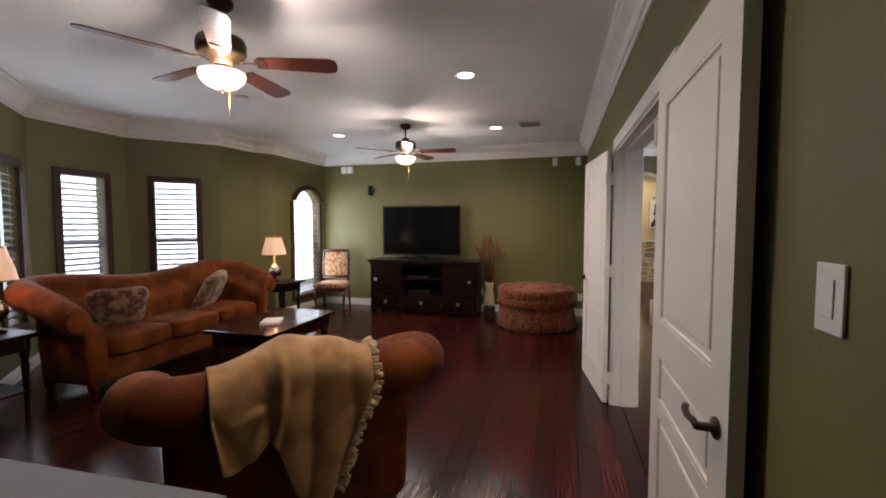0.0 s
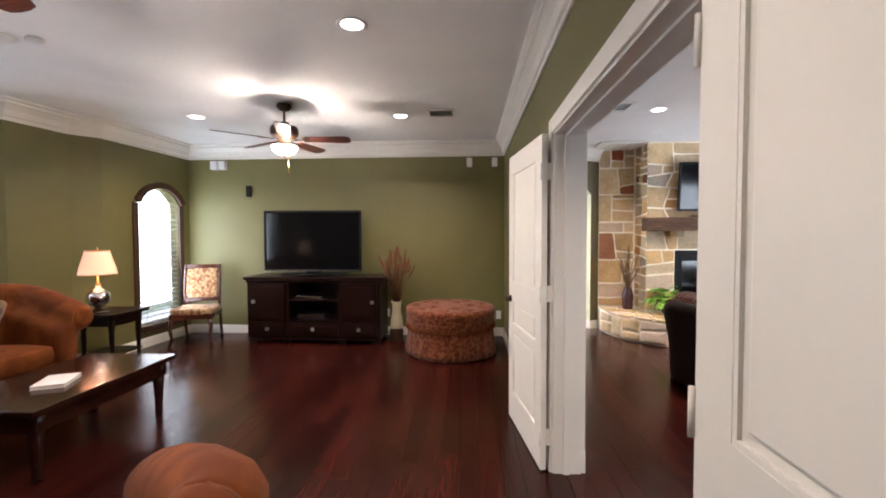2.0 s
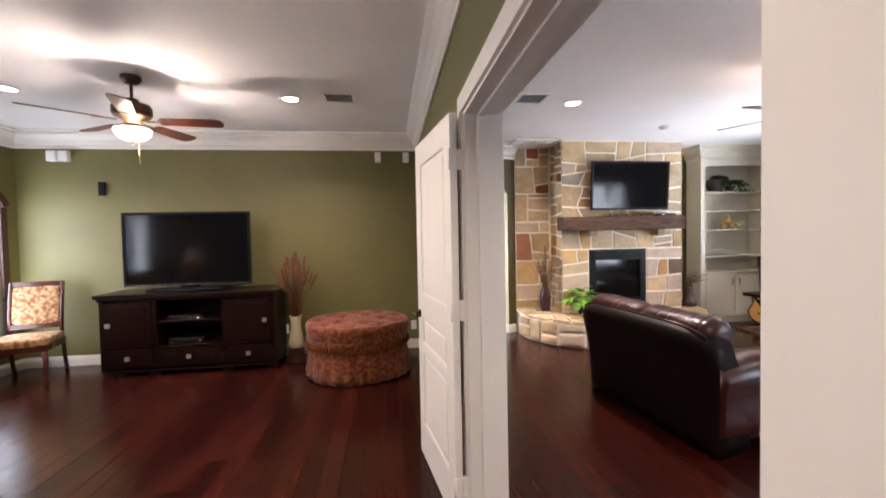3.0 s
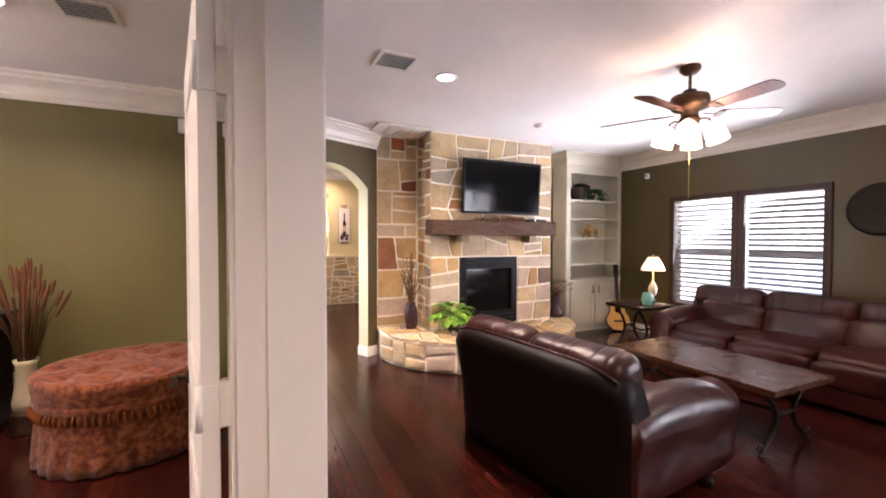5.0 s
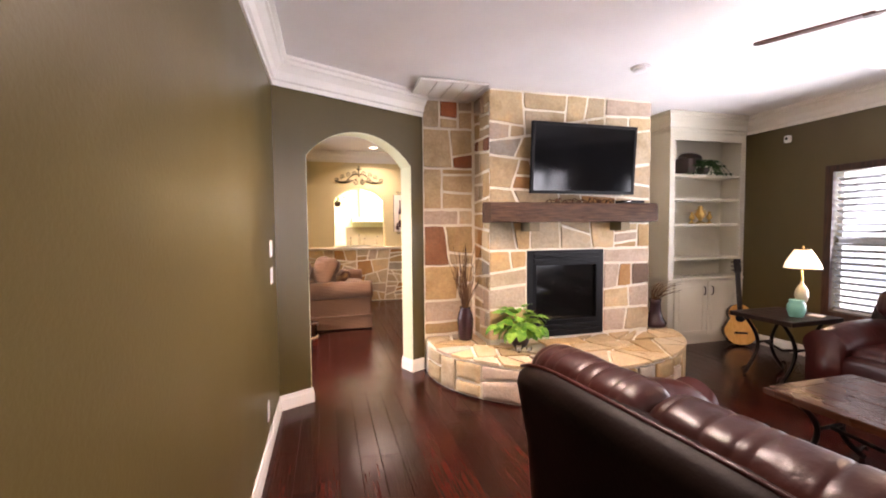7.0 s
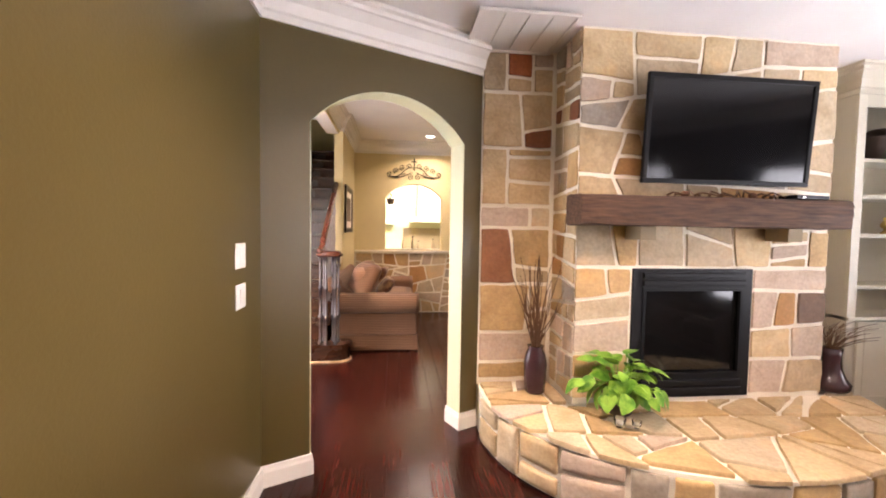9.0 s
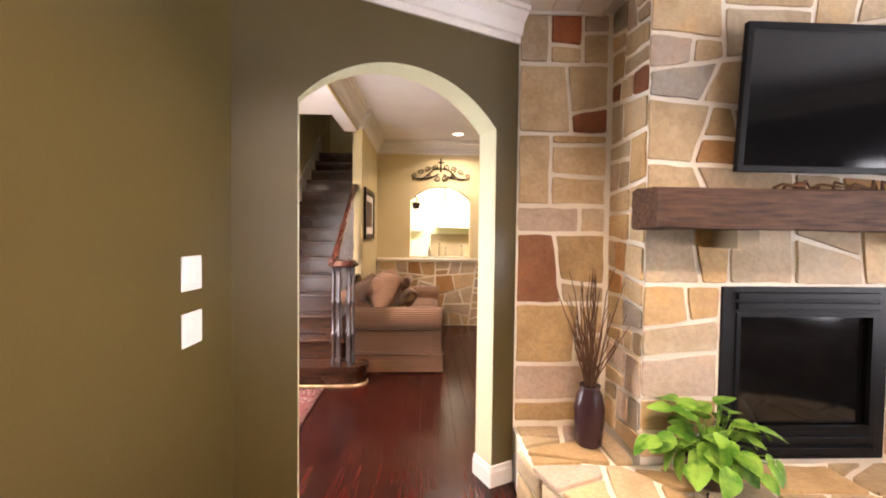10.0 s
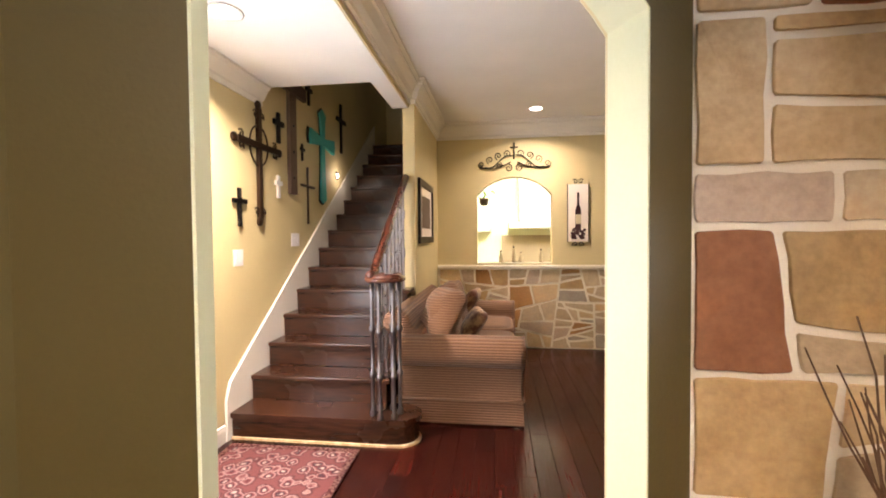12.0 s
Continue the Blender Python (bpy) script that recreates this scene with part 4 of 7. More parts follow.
def recessed_can(place, label):
    c = thing("recessed_light", place, 0, label, "recessed light", "recessed ceiling lights")
    part("trim_ring", lathe([(0.068, -0.002), (0.095, -0.004), (0.098, -0.009), (0.088, -0.012), (0.07, -0.006)], 32), "plastic_white", c)
    part("lens", lathe([(0.002, -0.007), (0.07, -0.007), (0.07, -0.003), (0.002, -0.003)], 32), "can_light", c, "glowing white lens")
    return c


def vent(place, turn, w, d, slats, label, material="trim_white"):
    v = thing("ceiling_vent", place, turn, label, "vent", "ceiling vents")
    bm = bmesh.new()
    for a in ((-w / 2, w / 2, -d / 2, -d / 2 + 0.03), (-w / 2, w / 2, d / 2 - 0.03, d / 2), (-w / 2, -w / 2 + 0.03, -d / 2 + 0.03, d / 2 - 0.03), (w / 2 - 0.03, w / 2, -d / 2 + 0.03, d / 2 - 0.03)):
        box(bm, *a, -0.012, -0.001, 0.003)
    part("frame", bm, material, v)
    part("backing", cube(-w / 2 + 0.03, w / 2 - 0.03, -d / 2 + 0.03, d / 2 - 0.03, -0.003, -0.001, 0), "grey_cloth", v)
    me = mesh_of("slat", sheet(lambda a, b: ((a - 0.5) * (w - 0.064), (b - 0.5) * 0.024, -0.011 + 0.008 * b), 1, 1, 0.0015, False), material)
    for k in range(slats):
        s = new("slat", me)
        s.parent = v
        s.location = (0, -d / 2 + 0.035 + (d - 0.07) * (k + 0.5) / slats, 0)
    return v


def plate(name, place, turn, w, h, toggles, label, category="light switch"):
    """A wall plate; local y is out of the wall."""
    p = thing(name, place, turn, label, category, "wall plates")
    part("cover", cube(-w / 2, w / 2, 0.001, 0.007, -h / 2, h / 2, 0.003), "plastic_white", p)
    for k in range(toggles):
        x = (k - (toggles - 1) / 2) * 0.046
        if category == "outlet":
            for z in (-0.022, 0.022):
                part("socket", cube(x - 0.016, x + 0.016, 0.006, 0.009, z - 0.014, z + 0.014, 0.002), "plastic_white", p)
        else:
            part("rocker", cube(x - 0.016, x + 0.016, 0.006, 0.010, -0.033, 0.033, 0.002), "plastic_white", p)
    return p


def television(place, w, h, label, stand=True, tilt=0):
    t = thing("television", place, 0, label, "television")
    m = pose(0, 0, 0, tilt, 0, 0)
    bm = bmesh.new()
    bz = 0.03
    for a in ((-w / 2, w / 2, 0, bz), (-w / 2, w / 2, h - bz, h), (-w / 2, -w / 2 + bz, bz, h - bz), (w / 2 - bz, w / 2, bz, h - bz)):
        box(bm, a[0], a[1], -0.03, 0.0, a[2], a[3], 0.004, m)
    part("bezel", bm, "black_plastic", t)
    part("screen", box(bmesh.new(), -w / 2 + bz, w / 2 - bz, -0.022, -0.004, bz, h - bz, 0, m), "screen_black", t, "dark switched-off glossy screen")
    part("case", box(bmesh.new(), -w / 2 + 0.06, w / 2 - 0.06, 0.0, 0.05 if stand else 0.02, 0.06, h - 0.06, 0.01, m), "black_plastic", t)
    if stand:
        part("stand", cube(-w * 0.3, w * 0.3, -0.12, 0.13, -0.05, -0.032, 0.006), "black_plastic", t)
        part("stand_neck", cube(-0.10, 0.10, 0.005, 0.045, -0.034, 0.08, 0.006), "black_plastic", t)
        part("chrome_strip", cube(-w * 0.48, w * 0.48, -0.036, -0.028, 0.004, 0.014, 0.002), "chrome", t, "thin chrome strip")
    return t


# ---- den ----
# fixtures for every can, the two added unseen ones too
for cx, cy, cz, watts in CANS:
    recessed_can((cx, cy, cz), "round recessed ceiling light, switched on")
ceiling_fan((-1.9, 2.07, DEN_CEIL), 22, 0.66, "bowl", "bronze ceiling fan with cherry blades and a lit bowl")
ceiling_fan((-1.9, 5.15, DEN_CEIL), 4, 0.66, "bowl", "bronze ceiling fan with cherry blades and a lit bowl")
for y in (2.07, 5.15):
    lamp("den_fan_glow", "POINT", (-1.9, y, 2.16), 29, WARM, 0.09)
    lamp("den_fan_bulb", "POINT", (-1.86, y - 0.03, 2.30), 36, WARM, 0.025)
vent((-0.35, 5.55, DEN_CEIL), 0, 0.30, 0.28, 7, "white square ceiling air vent")
det = thing("smoke_detector", (-3.1, 3.62, DEN_CEIL), 0, "white round smoke detectors on the ceiling", "smoke detector")
part("disc", lathe([(0.07, 0), (0.072, -0.02), (0.055, -0.034), (0.01, -0.036)], 24), "plastic_white", det)
part("side_disc", lathe([(0.05, 0), (0.052, -0.015), (0.04, -0.024), (0.01, -0.026)], 24, pose(0.16, 0.06, 0)), "plastic_white", det)
plate("light_switch", (WX0, 0.835, 1.31), 90, 0.075, 0.118, 1, "white single switch plate on the green wall")
for x0, w in ((-3.73, 0.10), (-3.61, 0.10), (-0.04, 0.075), (0.31, 0.075)):
    sp = thing("wall_speaker", (x0, DEN_N, 2.445), 0, "small white speaker fixed high on the wall", "speaker", "small white wall speakers")
    part("case", cube(-w / 2, w / 2, -0.07, -0.002, -0.06, 0.06, 0.008), "plastic_white", sp)
    part("grille", cube(-w / 2 + 0.008, w / 2 - 0.008, -0.074, -0.069, -0.052, 0.052, 0.002), "ceiling_white", sp)
bk = thing("thermostat_box", (-3.237, DEN_N, 2.07), 0, "small black box on the green wall", "wall box")
part("case", cube(-0.035, 0.035, -0.035, -0.001, -0.08, 0.08, 0.006), "black_plastic", bk)
part("front", cube(-0.027, 0.027, -0.038, -0.034, -0.06, 0.06, 0.002), "black_metal", bk)
for x in (-1.22, 0.37):
    plate("wall_outlet", (x, DEN_N - 0.001, 0.32 if x < 0 else 0.30), 180, 0.07, 0.115, 1, "white wall outlet low on the green wall", "outlet")


def tv_stand():
    s = thing("tv_stand", (-2.09, 6.62, 0), 0, "dark-stained wooden television stand with doors and drawers", "tv stand")
    W, D, H = 1.78, 0.50, 0.885
    h = W / 2
    part("top", cube(-h - 0.04, h + 0.04, -D / 2 - 0.035, D / 2 + 0.02, H - 0.045, H, 0.01), "dark_wood", s)
    part("cornice", cube(-h - 0.015, h + 0.015, -D / 2 - 0.015, D / 2, H - 0.075, H - 0.046, 0.008), "dark_wood", s)
    for x in (-h, -h + 0.52, h - 0.56, h - 0.04):
        part("upright", cube(x, x + 0.04, -D / 2, D / 2, 0.07, H - 0.076), "dark_wood", s)
    part("back_panel", cube(-h + 0.04, h - 0.04, D / 2 - 0.02, D / 2 - 0.005, 0.08, H - 0.08, 0), "dark_wood", s)
    part("floor_panel", cube(-h + 0.04, h - 0.04, -D / 2 + 0.02, D / 2 - 0.02, 0.07, 0.10), "dark_wood", s)
    for z in (0.29, 0.56):
        part("shelf", cube(-h + 0.56, h - 0.56, -D / 2 + 0.015, D / 2 - 0.02, z, z + 0.025), "dark_wood", s)
    part("plinth", cube(-h - 0.01, h + 0.01, -D / 2 - 0.012, D / 2, 0.05, 0.069), "dark_wood", s)
    for x in (-h + 0.06, -h + 0.52, h - 0.52, h - 0.06):
        part("foot", prism([(-0.05, -0.05), (0.05, -0.05), (0.04, 0.04), (-0.04, 0.04)], 0, 0.05, pose(x, -D / 2 + 0.06, 0)), "dark_wood", s)
        part("foot", prism([(-0.04, -0.04), (0.04, -0.04), (0.04, 0.04), (-0.04, 0.04)], 0, 0.05, pose(x, D / 2 - 0.06, 0)), "dark_wood", s)

    def front(kind, x0, x1, z0, z1, knob):
        p = part(kind, cube(x0, x1, -D / 2 - 0.02, -D / 2 - 0.001, z0, z1, 0.004), "dark_wood", s)
        bm = bmesh.new()
        box(bm, x0 + 0.05, x1 - 0.05, -D / 2 - 0.026, -D / 2 - 0.019, z0 + 0.045, z1 - 0.045, 0.005)
        part("raised_panel", bm, "dark_wood", p)
        bm = box(bmesh.new(), -0.023, 0.023, -0.022, 0.0, -0.023, 0.023, 0.006, pose(knob[0], -D / 2 - 0.027, knob[1]))
        part("knob", bm, "pewter_pull", p, "square pewter knob")
    front("door", -h + 0.045, -h + 0.515, 0.31, 0.80, (-h + 0.10, 0.56))
    front("door", h - 0.515, h - 0.045, 0.31, 0.80, (h - 0.10, 0.56))
    front("drawer", -h + 0.045, -h + 0.515, 0.105, 0.295, (-h + 0.28, 0.20))
    front("drawer", -h + 0.565, h - 0.565, 0.105, 0.285, (0, 0.20))
    front("drawer", h - 0.515, h - 0.045, 0.105, 0.295, (h - 0.28, 0.20))
    return s


tv_stand()
television((-2.16, 6.58, 0.945), 1.34, 0.82, "large flat black television on a wooden stand")
for nm, x0, x1, z, hgt, lab in (("cable_box", -2.34, -1.98, 0.586, 0.045, "slim dark cable box with a silver front"), ("disc_player", -2.33, -1.97, 0.316, 0.07, "black disc player on the stand's shelf")):
    b = thing(nm, ((x0 + x1) / 2, 6.55, z), 0, lab, "electronics")
    w = (x1 - x0) / 2
    part("case", cube(-w, w, -0.12, 0.12, 0, hgt, 0.004), "black_plastic", b)
    part("front_strip", cube(-w + 0.01, w - 0.01, -0.124, -0.119, hgt * 0.45, hgt * 0.8, 0.001), "chrome", b)
    part("button", lathe([(0.012, 0), (0.011, 0.006), (0.002, 0.007)], 14, pose(w - 0.04, -0.124, hgt * 0.3, 90, 0, 0)), "chrome", b)


def ottoman():
    o = thing("ottoman", (-0.28, 6.16, 0), 0, "round tufted paisley ottoman with a fringed skirt", "ottoman")

    def top(u, v):
        a, r = 2 * math.pi * u, v
        rr = 0.53 * min(1, r * 1.12)
        drop = 0 if r < 0.85 else (r - 0.85) / 0.15
        z = 0.565 - 0.15 * drop ** 1.6 + 0.012 * math.sin(drop * math.pi)
        tuft = 0
        for k in range(8):
            for q, n in ((0.25, 5), (0.43, 9)):
                for j in range(n):
                    b = 2 * math.pi * (j + (q > 0.3) * 0.5) / n
                    if k == 0:
                        d2 = (rr * math.cos(a) - q * math.cos(b)) ** 2 + (rr * math.sin(a) - q * math.sin(b)) ** 2
                        tuft += 0.035 * math.exp(-d2 / 0.004)
        z -= tuft * (1 - drop)
        rr *= 1 + 0.03 * math.sin(drop * math.pi)
        return (rr * math.cos(a), rr * math.sin(a), z)
    bm = sheet(top, 72, 26)
    bmesh.ops.remove_doubles(bm, verts=bm.verts[:], dist=0.0005)
    part("cushion", bm, "paisley", o)
    part("band", lathe([(0.50, 0.30), (0.525, 0.32), (0.53, 0.38), (0.54, 0.40), (0.53, 0.425), (0.5, 0.43)], 64), "paisley", o)
    bm = bmesh.new()
    for k in range(90):
        a = 2 * math.pi * k / 90
        tube([(0.53 * math.cos(a), 0.53 * math.sin(a), 0.375), (0.545 * math.cos(a), 0.545 * math.sin(a), 0.345), (0.54 * math.cos(a + 0.02), 0.54 * math.sin(a + 0.02), 0.315)], 0.009, 5, bm, 0.012)
    part("fringe", bm, "rust_velvet", o, "rust-red tassel fringe")

    def skirt(u, v):
        a = 2 * math.pi * u
        r = 0.515 + 0.018 * v + 0.012 * v * math.cos(a * 26) + (0.02 * v if int(u * 8) % 2 else 0)
        return (r * math.cos(a), r * math.sin(a), 0.335 - 0.325 * v)
    part("skirt", sheet(skirt, 208, 5, 0.004), "paisley", o, "pleated paisley skirt")


ottoman()


def floor_vase():
    v = thing("floor_vase", (-1.03, 6.62, 0), 0, "tall cream and pewter vase of dried grasses", "vase")
    part("foot", lathe([(0.10, 0), (0.105, 0.02), (0.085, 0.05), (0.095, 0.12), (0.08, 0.17)], 28), "bronze", v, "mottled pewter lower part")
    part("body", lathe([(0.078, 0.168), (0.085, 0.22), (0.07, 0.32), (0.055, 0.42), (0.06, 0.50), (0.075, 0.54), (0.062, 0.535), (0.05, 0.5)], 28), "vase_cream", v)
    bm, rng = bmesh.new(), random.Random(3)
    for k in range(46):
        a, lean, h = rng.uniform(0, 6.28), rng.uniform(0.02, 0.24), rng.uniform(0.85, 1.26)
        p0, p1 = Vector((0.03 * math.cos(a), 0.03 * math.sin(a), 0.48)), Vector((lean * math.cos(a), lean * math.sin(a), h))
        mid = (p0 + p1) / 2 + Vector((0, 0, 0.06))
        tube([p0, mid, p1], 0.003, 5, bm, 0.002)
        puff(0.022, 0.022, rng.uniform(0.12, 0.24), (0, 0, 0), 0.9, 0.008, Matrix.Translation(p1 - Vector((0, 0, 0.05))) @ (p1 - mid).to_track_quat("Z", "Y").to_matrix().to_4x4(), bm, 8, 6, k)
    part("dried_grass", bm, "dried_red", v, "rust and brown dried grass plumes")


floor_vase()


def side_chair():
    c = thing("side_chair", (-3.71, 6.42, 0), 16, "wooden side chair with floral tapestry seat and back", "chair")
    part("seat", puff(0.52, 0.47, 0.09, (0, -0.02, 0.44), 0.3, 0.006), "chair_print", c)
    bm = bmesh.new()
    for a in ((-0.25, 0.25, -0.25, -0.22), (-0.25, 0.25, 0.19, 0.22), (-0.25, -0.22, -0.22, 0.19), (0.22, 0.25, -0.22, 0.19)):
        box(bm, *a, 0.345, 0.41, 0.004)
    part("seat_frame", bm, "cherry", c)
    for x in (-0.225, 0.225):
        part("leg", tube([(x, -0.225, 0.35), (x * 1.08, -0.25, 0.24), (x * 1.0, -0.235, 0.10), (x * 1.1, -0.26, 0.0)], 0.026, 8, None, 0.018), "cherry", c)
        part("leg", tube([(x, 0.21, 0.38), (x, 0.24, 0.2), (x, 0.29, 0.0)], 0.02, 8), "cherry", c)
        part("back_post", tube([(x * 0.97, 0.205, 0.36), (x * 0.97, 0.235, 0.7), (x * 0.97, 0.29, 1.02)], 0.02, 8), "cherry", c)
    m = pose(0, 0.235, 0.60, -9, 0, 0)
    for z in (-0.06, 0.40):
        part("back_rail", box(bmesh.new(), -0.22, 0.22, -0.02, 0.02, z - 0.025, z + 0.03, 0.006, m), "cherry", c)
    part("backrest", puff(0.40, 0.07, 0.41, (0, 0, 0.17), 0.22, 0.004, m), "chair_print", c)


side_chair()


def leg_table(name, place, turn, w, d, h, label, material, leg=0.03, apron=0.09, lower=None):
    t = thing(name, place, turn, label, "table")
    part("tabletop", cube(-w / 2, w / 2, -d / 2, d / 2, h - 0.035, h, 0.008), material, t)
    bm = bmesh.new()
    a, b = w / 2 - 0.05, d / 2 - 0.05
    for q in ((-a, a, -b, -b + 0.02), (-a, a, b - 0.02, b), (-a, -a + 0.02, -b + 0.02, b - 0.02), (a - 0.02, a, -b + 0.02, b - 0.02)):
        box(bm, *q, h - 0.035 - apron, h - 0.036, 0.003)
    part("apron", bm, material, t)
    for x in (-a + leg, a - leg):
        for y in (-b + leg, b - leg):
            part("leg", lathe([(leg * 0.55, 0), (leg * 0.75, 0.02), (leg * 0.6, 0.06), (leg * 0.8, h * 0.4), (leg, h * 0.62), (leg * 0.8, h * 0.68), (leg * 1.15, h * 0.74), (leg * 1.15, h - 0.037)], 12, pose(x, y, 0)), material, t)
    if lower:
        part("shelf", cube(-a, a, -b, b, lower, lower + 0.02), material, t)
    return t


leg_table("coffee_table", (-2.83, 3.73, 0), 0, 0.74, 1.14, 0.455, "dark mahogany coffee table with a deep apron", "mahogany", 0.042, 0.12)
bk = thing("book", (-2.78, 3.60, 0.4555), 24, "closed white-covered book on the coffee table", "book")
part("cover", cube(-0.09, 0.09, -0.12, 0.12, 0, 0.004, 0.001), "paper", bk)
part("pages", cube(-0.086, 0.086, -0.116, 0.118, 0.0045, 0.021, 0.001), "paper", bk)
part("cover", cube(-0.09, 0.09, -0.12, 0.12, 0.0215, 0.026, 0.001), "paper", bk)
leg_table("end_table", (-3.88, 5.26, 0), 0, 0.46, 0.50, 0.63, "dark wooden end table beside the sofa", "dark_wood", 0.026, 0.10, 0.18)
table_lamp((-3.89, 5.12, 0.631), "table lamp with silvered round body and pleated shade", (0.158, 0.098, 0.40, 0.645), "chrome", 1.2)
leg_table("end_table", (-4.05, 1.98, 0), 0, 0.52, 0.54, 0.63, "dark wooden end table beside the sofa", "dark_wood", 0.026, 0.10, 0.18)
table_lamp((-4.05, 2.08, 0.631), "table lamp with silvered round body and pleated shade", (0.158, 0.098, 0.40, 0.645), "chrome", 1.2)

camel_sofa("sofa", (-3.93, 3.48, 0), -90, 2.45, 1.01, 0.925, "rust velvet sofa with fan-pleated back and rolled arms", 17, 0.80)
pillow((-4.02, 4.16, 0.70), -62, 68, 0.44, "pillow_gold", "gold square pillow leaning on the sofa", 0.15, 2)
pillow((-3.90, 3.98, 0.68), -72, 62, 0.46, "pillow_print", "patterned square pillow leaning on the sofa", 0.15, 3)
pillow((-3.93, 2.92, 0.68), -112, 58, 0.46, "pillow_print", "brown patterned pillow with ruffled edge", 0.16, 4)

CHAIR_TURN = 47
CHAIR = (-1.215, 1.70, 0)
camel_sofa("settee", CHAIR, CHAIR_TURN, 1.30, 0.915, 0.985, "wide rust velvet settee with a throw over its rolled back", 7, 0.70, 0.38, 0.07)


def throw():
    """A tapestry throw laid slantwise over the settee's back."""
    t = thing("throw_blanket", CHAIR, CHAIR_TURN, "tan tapestry throw with fringe over the settee's back", "blanket")

    def over(u, v):
        x = 0.25 - 0.61 * u
        h = 0.985 - 0.06 * min(1, abs(x) / 0.32) ** 2 * (3 - 2 * min(1, abs(x) / 0.32)) + 0.012
        puffed = 0.030 * math.exp(-((u - 0.62) / 0.16) ** 2)
        r, cy = 0.134, -0.386
        if v < 0.2:
            k = (0.2 - v) / 0.2
            d, z = cy + r + 0.03 * k, h - r - 0.24 * k
        elif v < 0.5:
            a = math.pi * (v - 0.2) / 0.3
            d, z = cy + (r + puffed * math.sin(a)) * math.cos(a), h - r + (r + puffed) * math.sin(a)
            x -= 0.05 * (v - 0.2) / 0.3 * (1 - u)
        else:
            k = (v - 0.5) / 0.5
            m = min(1, max(0, (0.62 - u) / 0.30))
            tail = 0.17 + 0.22 * m * m * (3 - 2 * m) + 0.02 * math.sin(9 * u)
            d, z = cy - r - 0.012 * k, h - r - tail * k
            x -= (0.05 + 0.17 * k) * (1 - u) - 0.03 * k * u
        lines = 0.022 * math.sin(u * 11 + 3.6 * v) + 0.012 * noise.noise(Vector((u * 7, v * 5, 3))) + 0.030 * math.exp(-((u - 0.66 + 0.10 * v) / 0.035) ** 2)
        d -= (0.008 + abs(lines)) * min(1, max(0.25, (v - 0.25) * 3))
        return (x, d, z + 0.004 * math.sin(u * 21 + 9 * v))
    part("cloth", sheet(over, 90, 60, 0.007), "tan_throw", t)
    bm, rng = bmesh.new(), random.Random(5)
    for k in range(120):
        q = Vector(over(0.0, 0.03 + 0.94 * k / 120))
        o = Vector((rng.uniform(0.012, 0.036), rng.uniform(-0.026, 0.004), rng.uniform(-0.02, 0.02)))
        tube([q, q + o * 0.6 + Vector((0, -0.004, 0.004)), q + o], 0.006, 5, bm, 0.009)
    part("fringe", bm, "fringe_cream", t, "cream knotted fringe")


throw()
tb = thing("side_table", (-1.62, 0.30, 0), 3, "table with a grey cloth top", "table")
part("tabletop", prism([(-0.9, -0.5), (0.92, -0.5), (0.95, 0.3), (0.85, 0.50), (-0.9, 0.52)], 0.715, 0.75), "grey_cloth", tb)
for x in (-0.8, 0.75):
    for y in (-0.42, 0.40):
        part("leg", tube([(x, y, 0), (x, y, 0.716)], 0.03, 10), "dark_wood", tb)
# ---- stonework ----
PALETTE = [(0.53, 0.36, 0.17), (0.60, 0.45, 0.26), (0.46, 0.35, 0.22), (0.57, 0.46, 0.31), (0.47, 0.25, 0.09), (0.25, 0.088, 0.034), (0.38, 0.33, 0.27), (0.18, 0.11, 0.072)]
RED, PINK, OCHRE, TAN, SAND = PALETTE[5], (0.56, 0.44, 0.34), PALETTE[0], PALETTE[1], PALETTE[3]


def area(p):
    return abs(sum(p[i][0] * p[(i + 1) % len(p)][1] - p[(i + 1) % len(p)][0] * p[i][1] for i in range(len(p)))) / 2


def clip(poly, q, n):
    """The part of a convex polygon on the side of q to which n points."""
    out = []
    side = [(p[0] - q[0]) * n[0] + (p[1] - q[1]) * n[1] for p in poly]
    for i in range(len(poly)):
        j = (i + 1) % len(poly)
        if side[i] >= 0:
            out.append(poly[i])
        if side[i] * side[j] < 0:
            k = side[i] / (side[i] - side[j])
            out.append((poly[i][0] + (poly[j][0] - poly[i][0]) * k, poly[i][1] + (poly[j][1] - poly[i][1]) * k))
    return out


def cut(poly, q, angle):
    n = (-math.sin(radians(angle)), math.cos(radians(angle)))
    return clip(poly, q, n), clip(poly, q, (-n[0], -n[1]))


def rubble(poly, rng, small, large, tilt=9):
    """Breaks a convex outline into rough-squared stones."""
    a = area(poly)
    if a < rng.uniform(small, large):
        return [poly]
    xs, ys = [p[0] for p in poly], [p[1] for p in poly]
    w, h = max(xs) - min(xs), max(ys) - min(ys)
    upright = w > h * rng.uniform(0.9, 1.5)
    k = rng.uniform(0.34, 0.66)
    q = (min(xs) + w * k, min(ys) + h * k)
    angle = (90 if upright else 0) + rng.gauss(0, tilt)
    one, two = cut(poly, q, angle)
    if len(one) < 3 or len(two) < 3 or min(area(one), area(two)) < a * 0.12:
        return [poly]
    return rubble(one, rng, small, large, tilt) + rubble(two, rng, small, large, tilt)


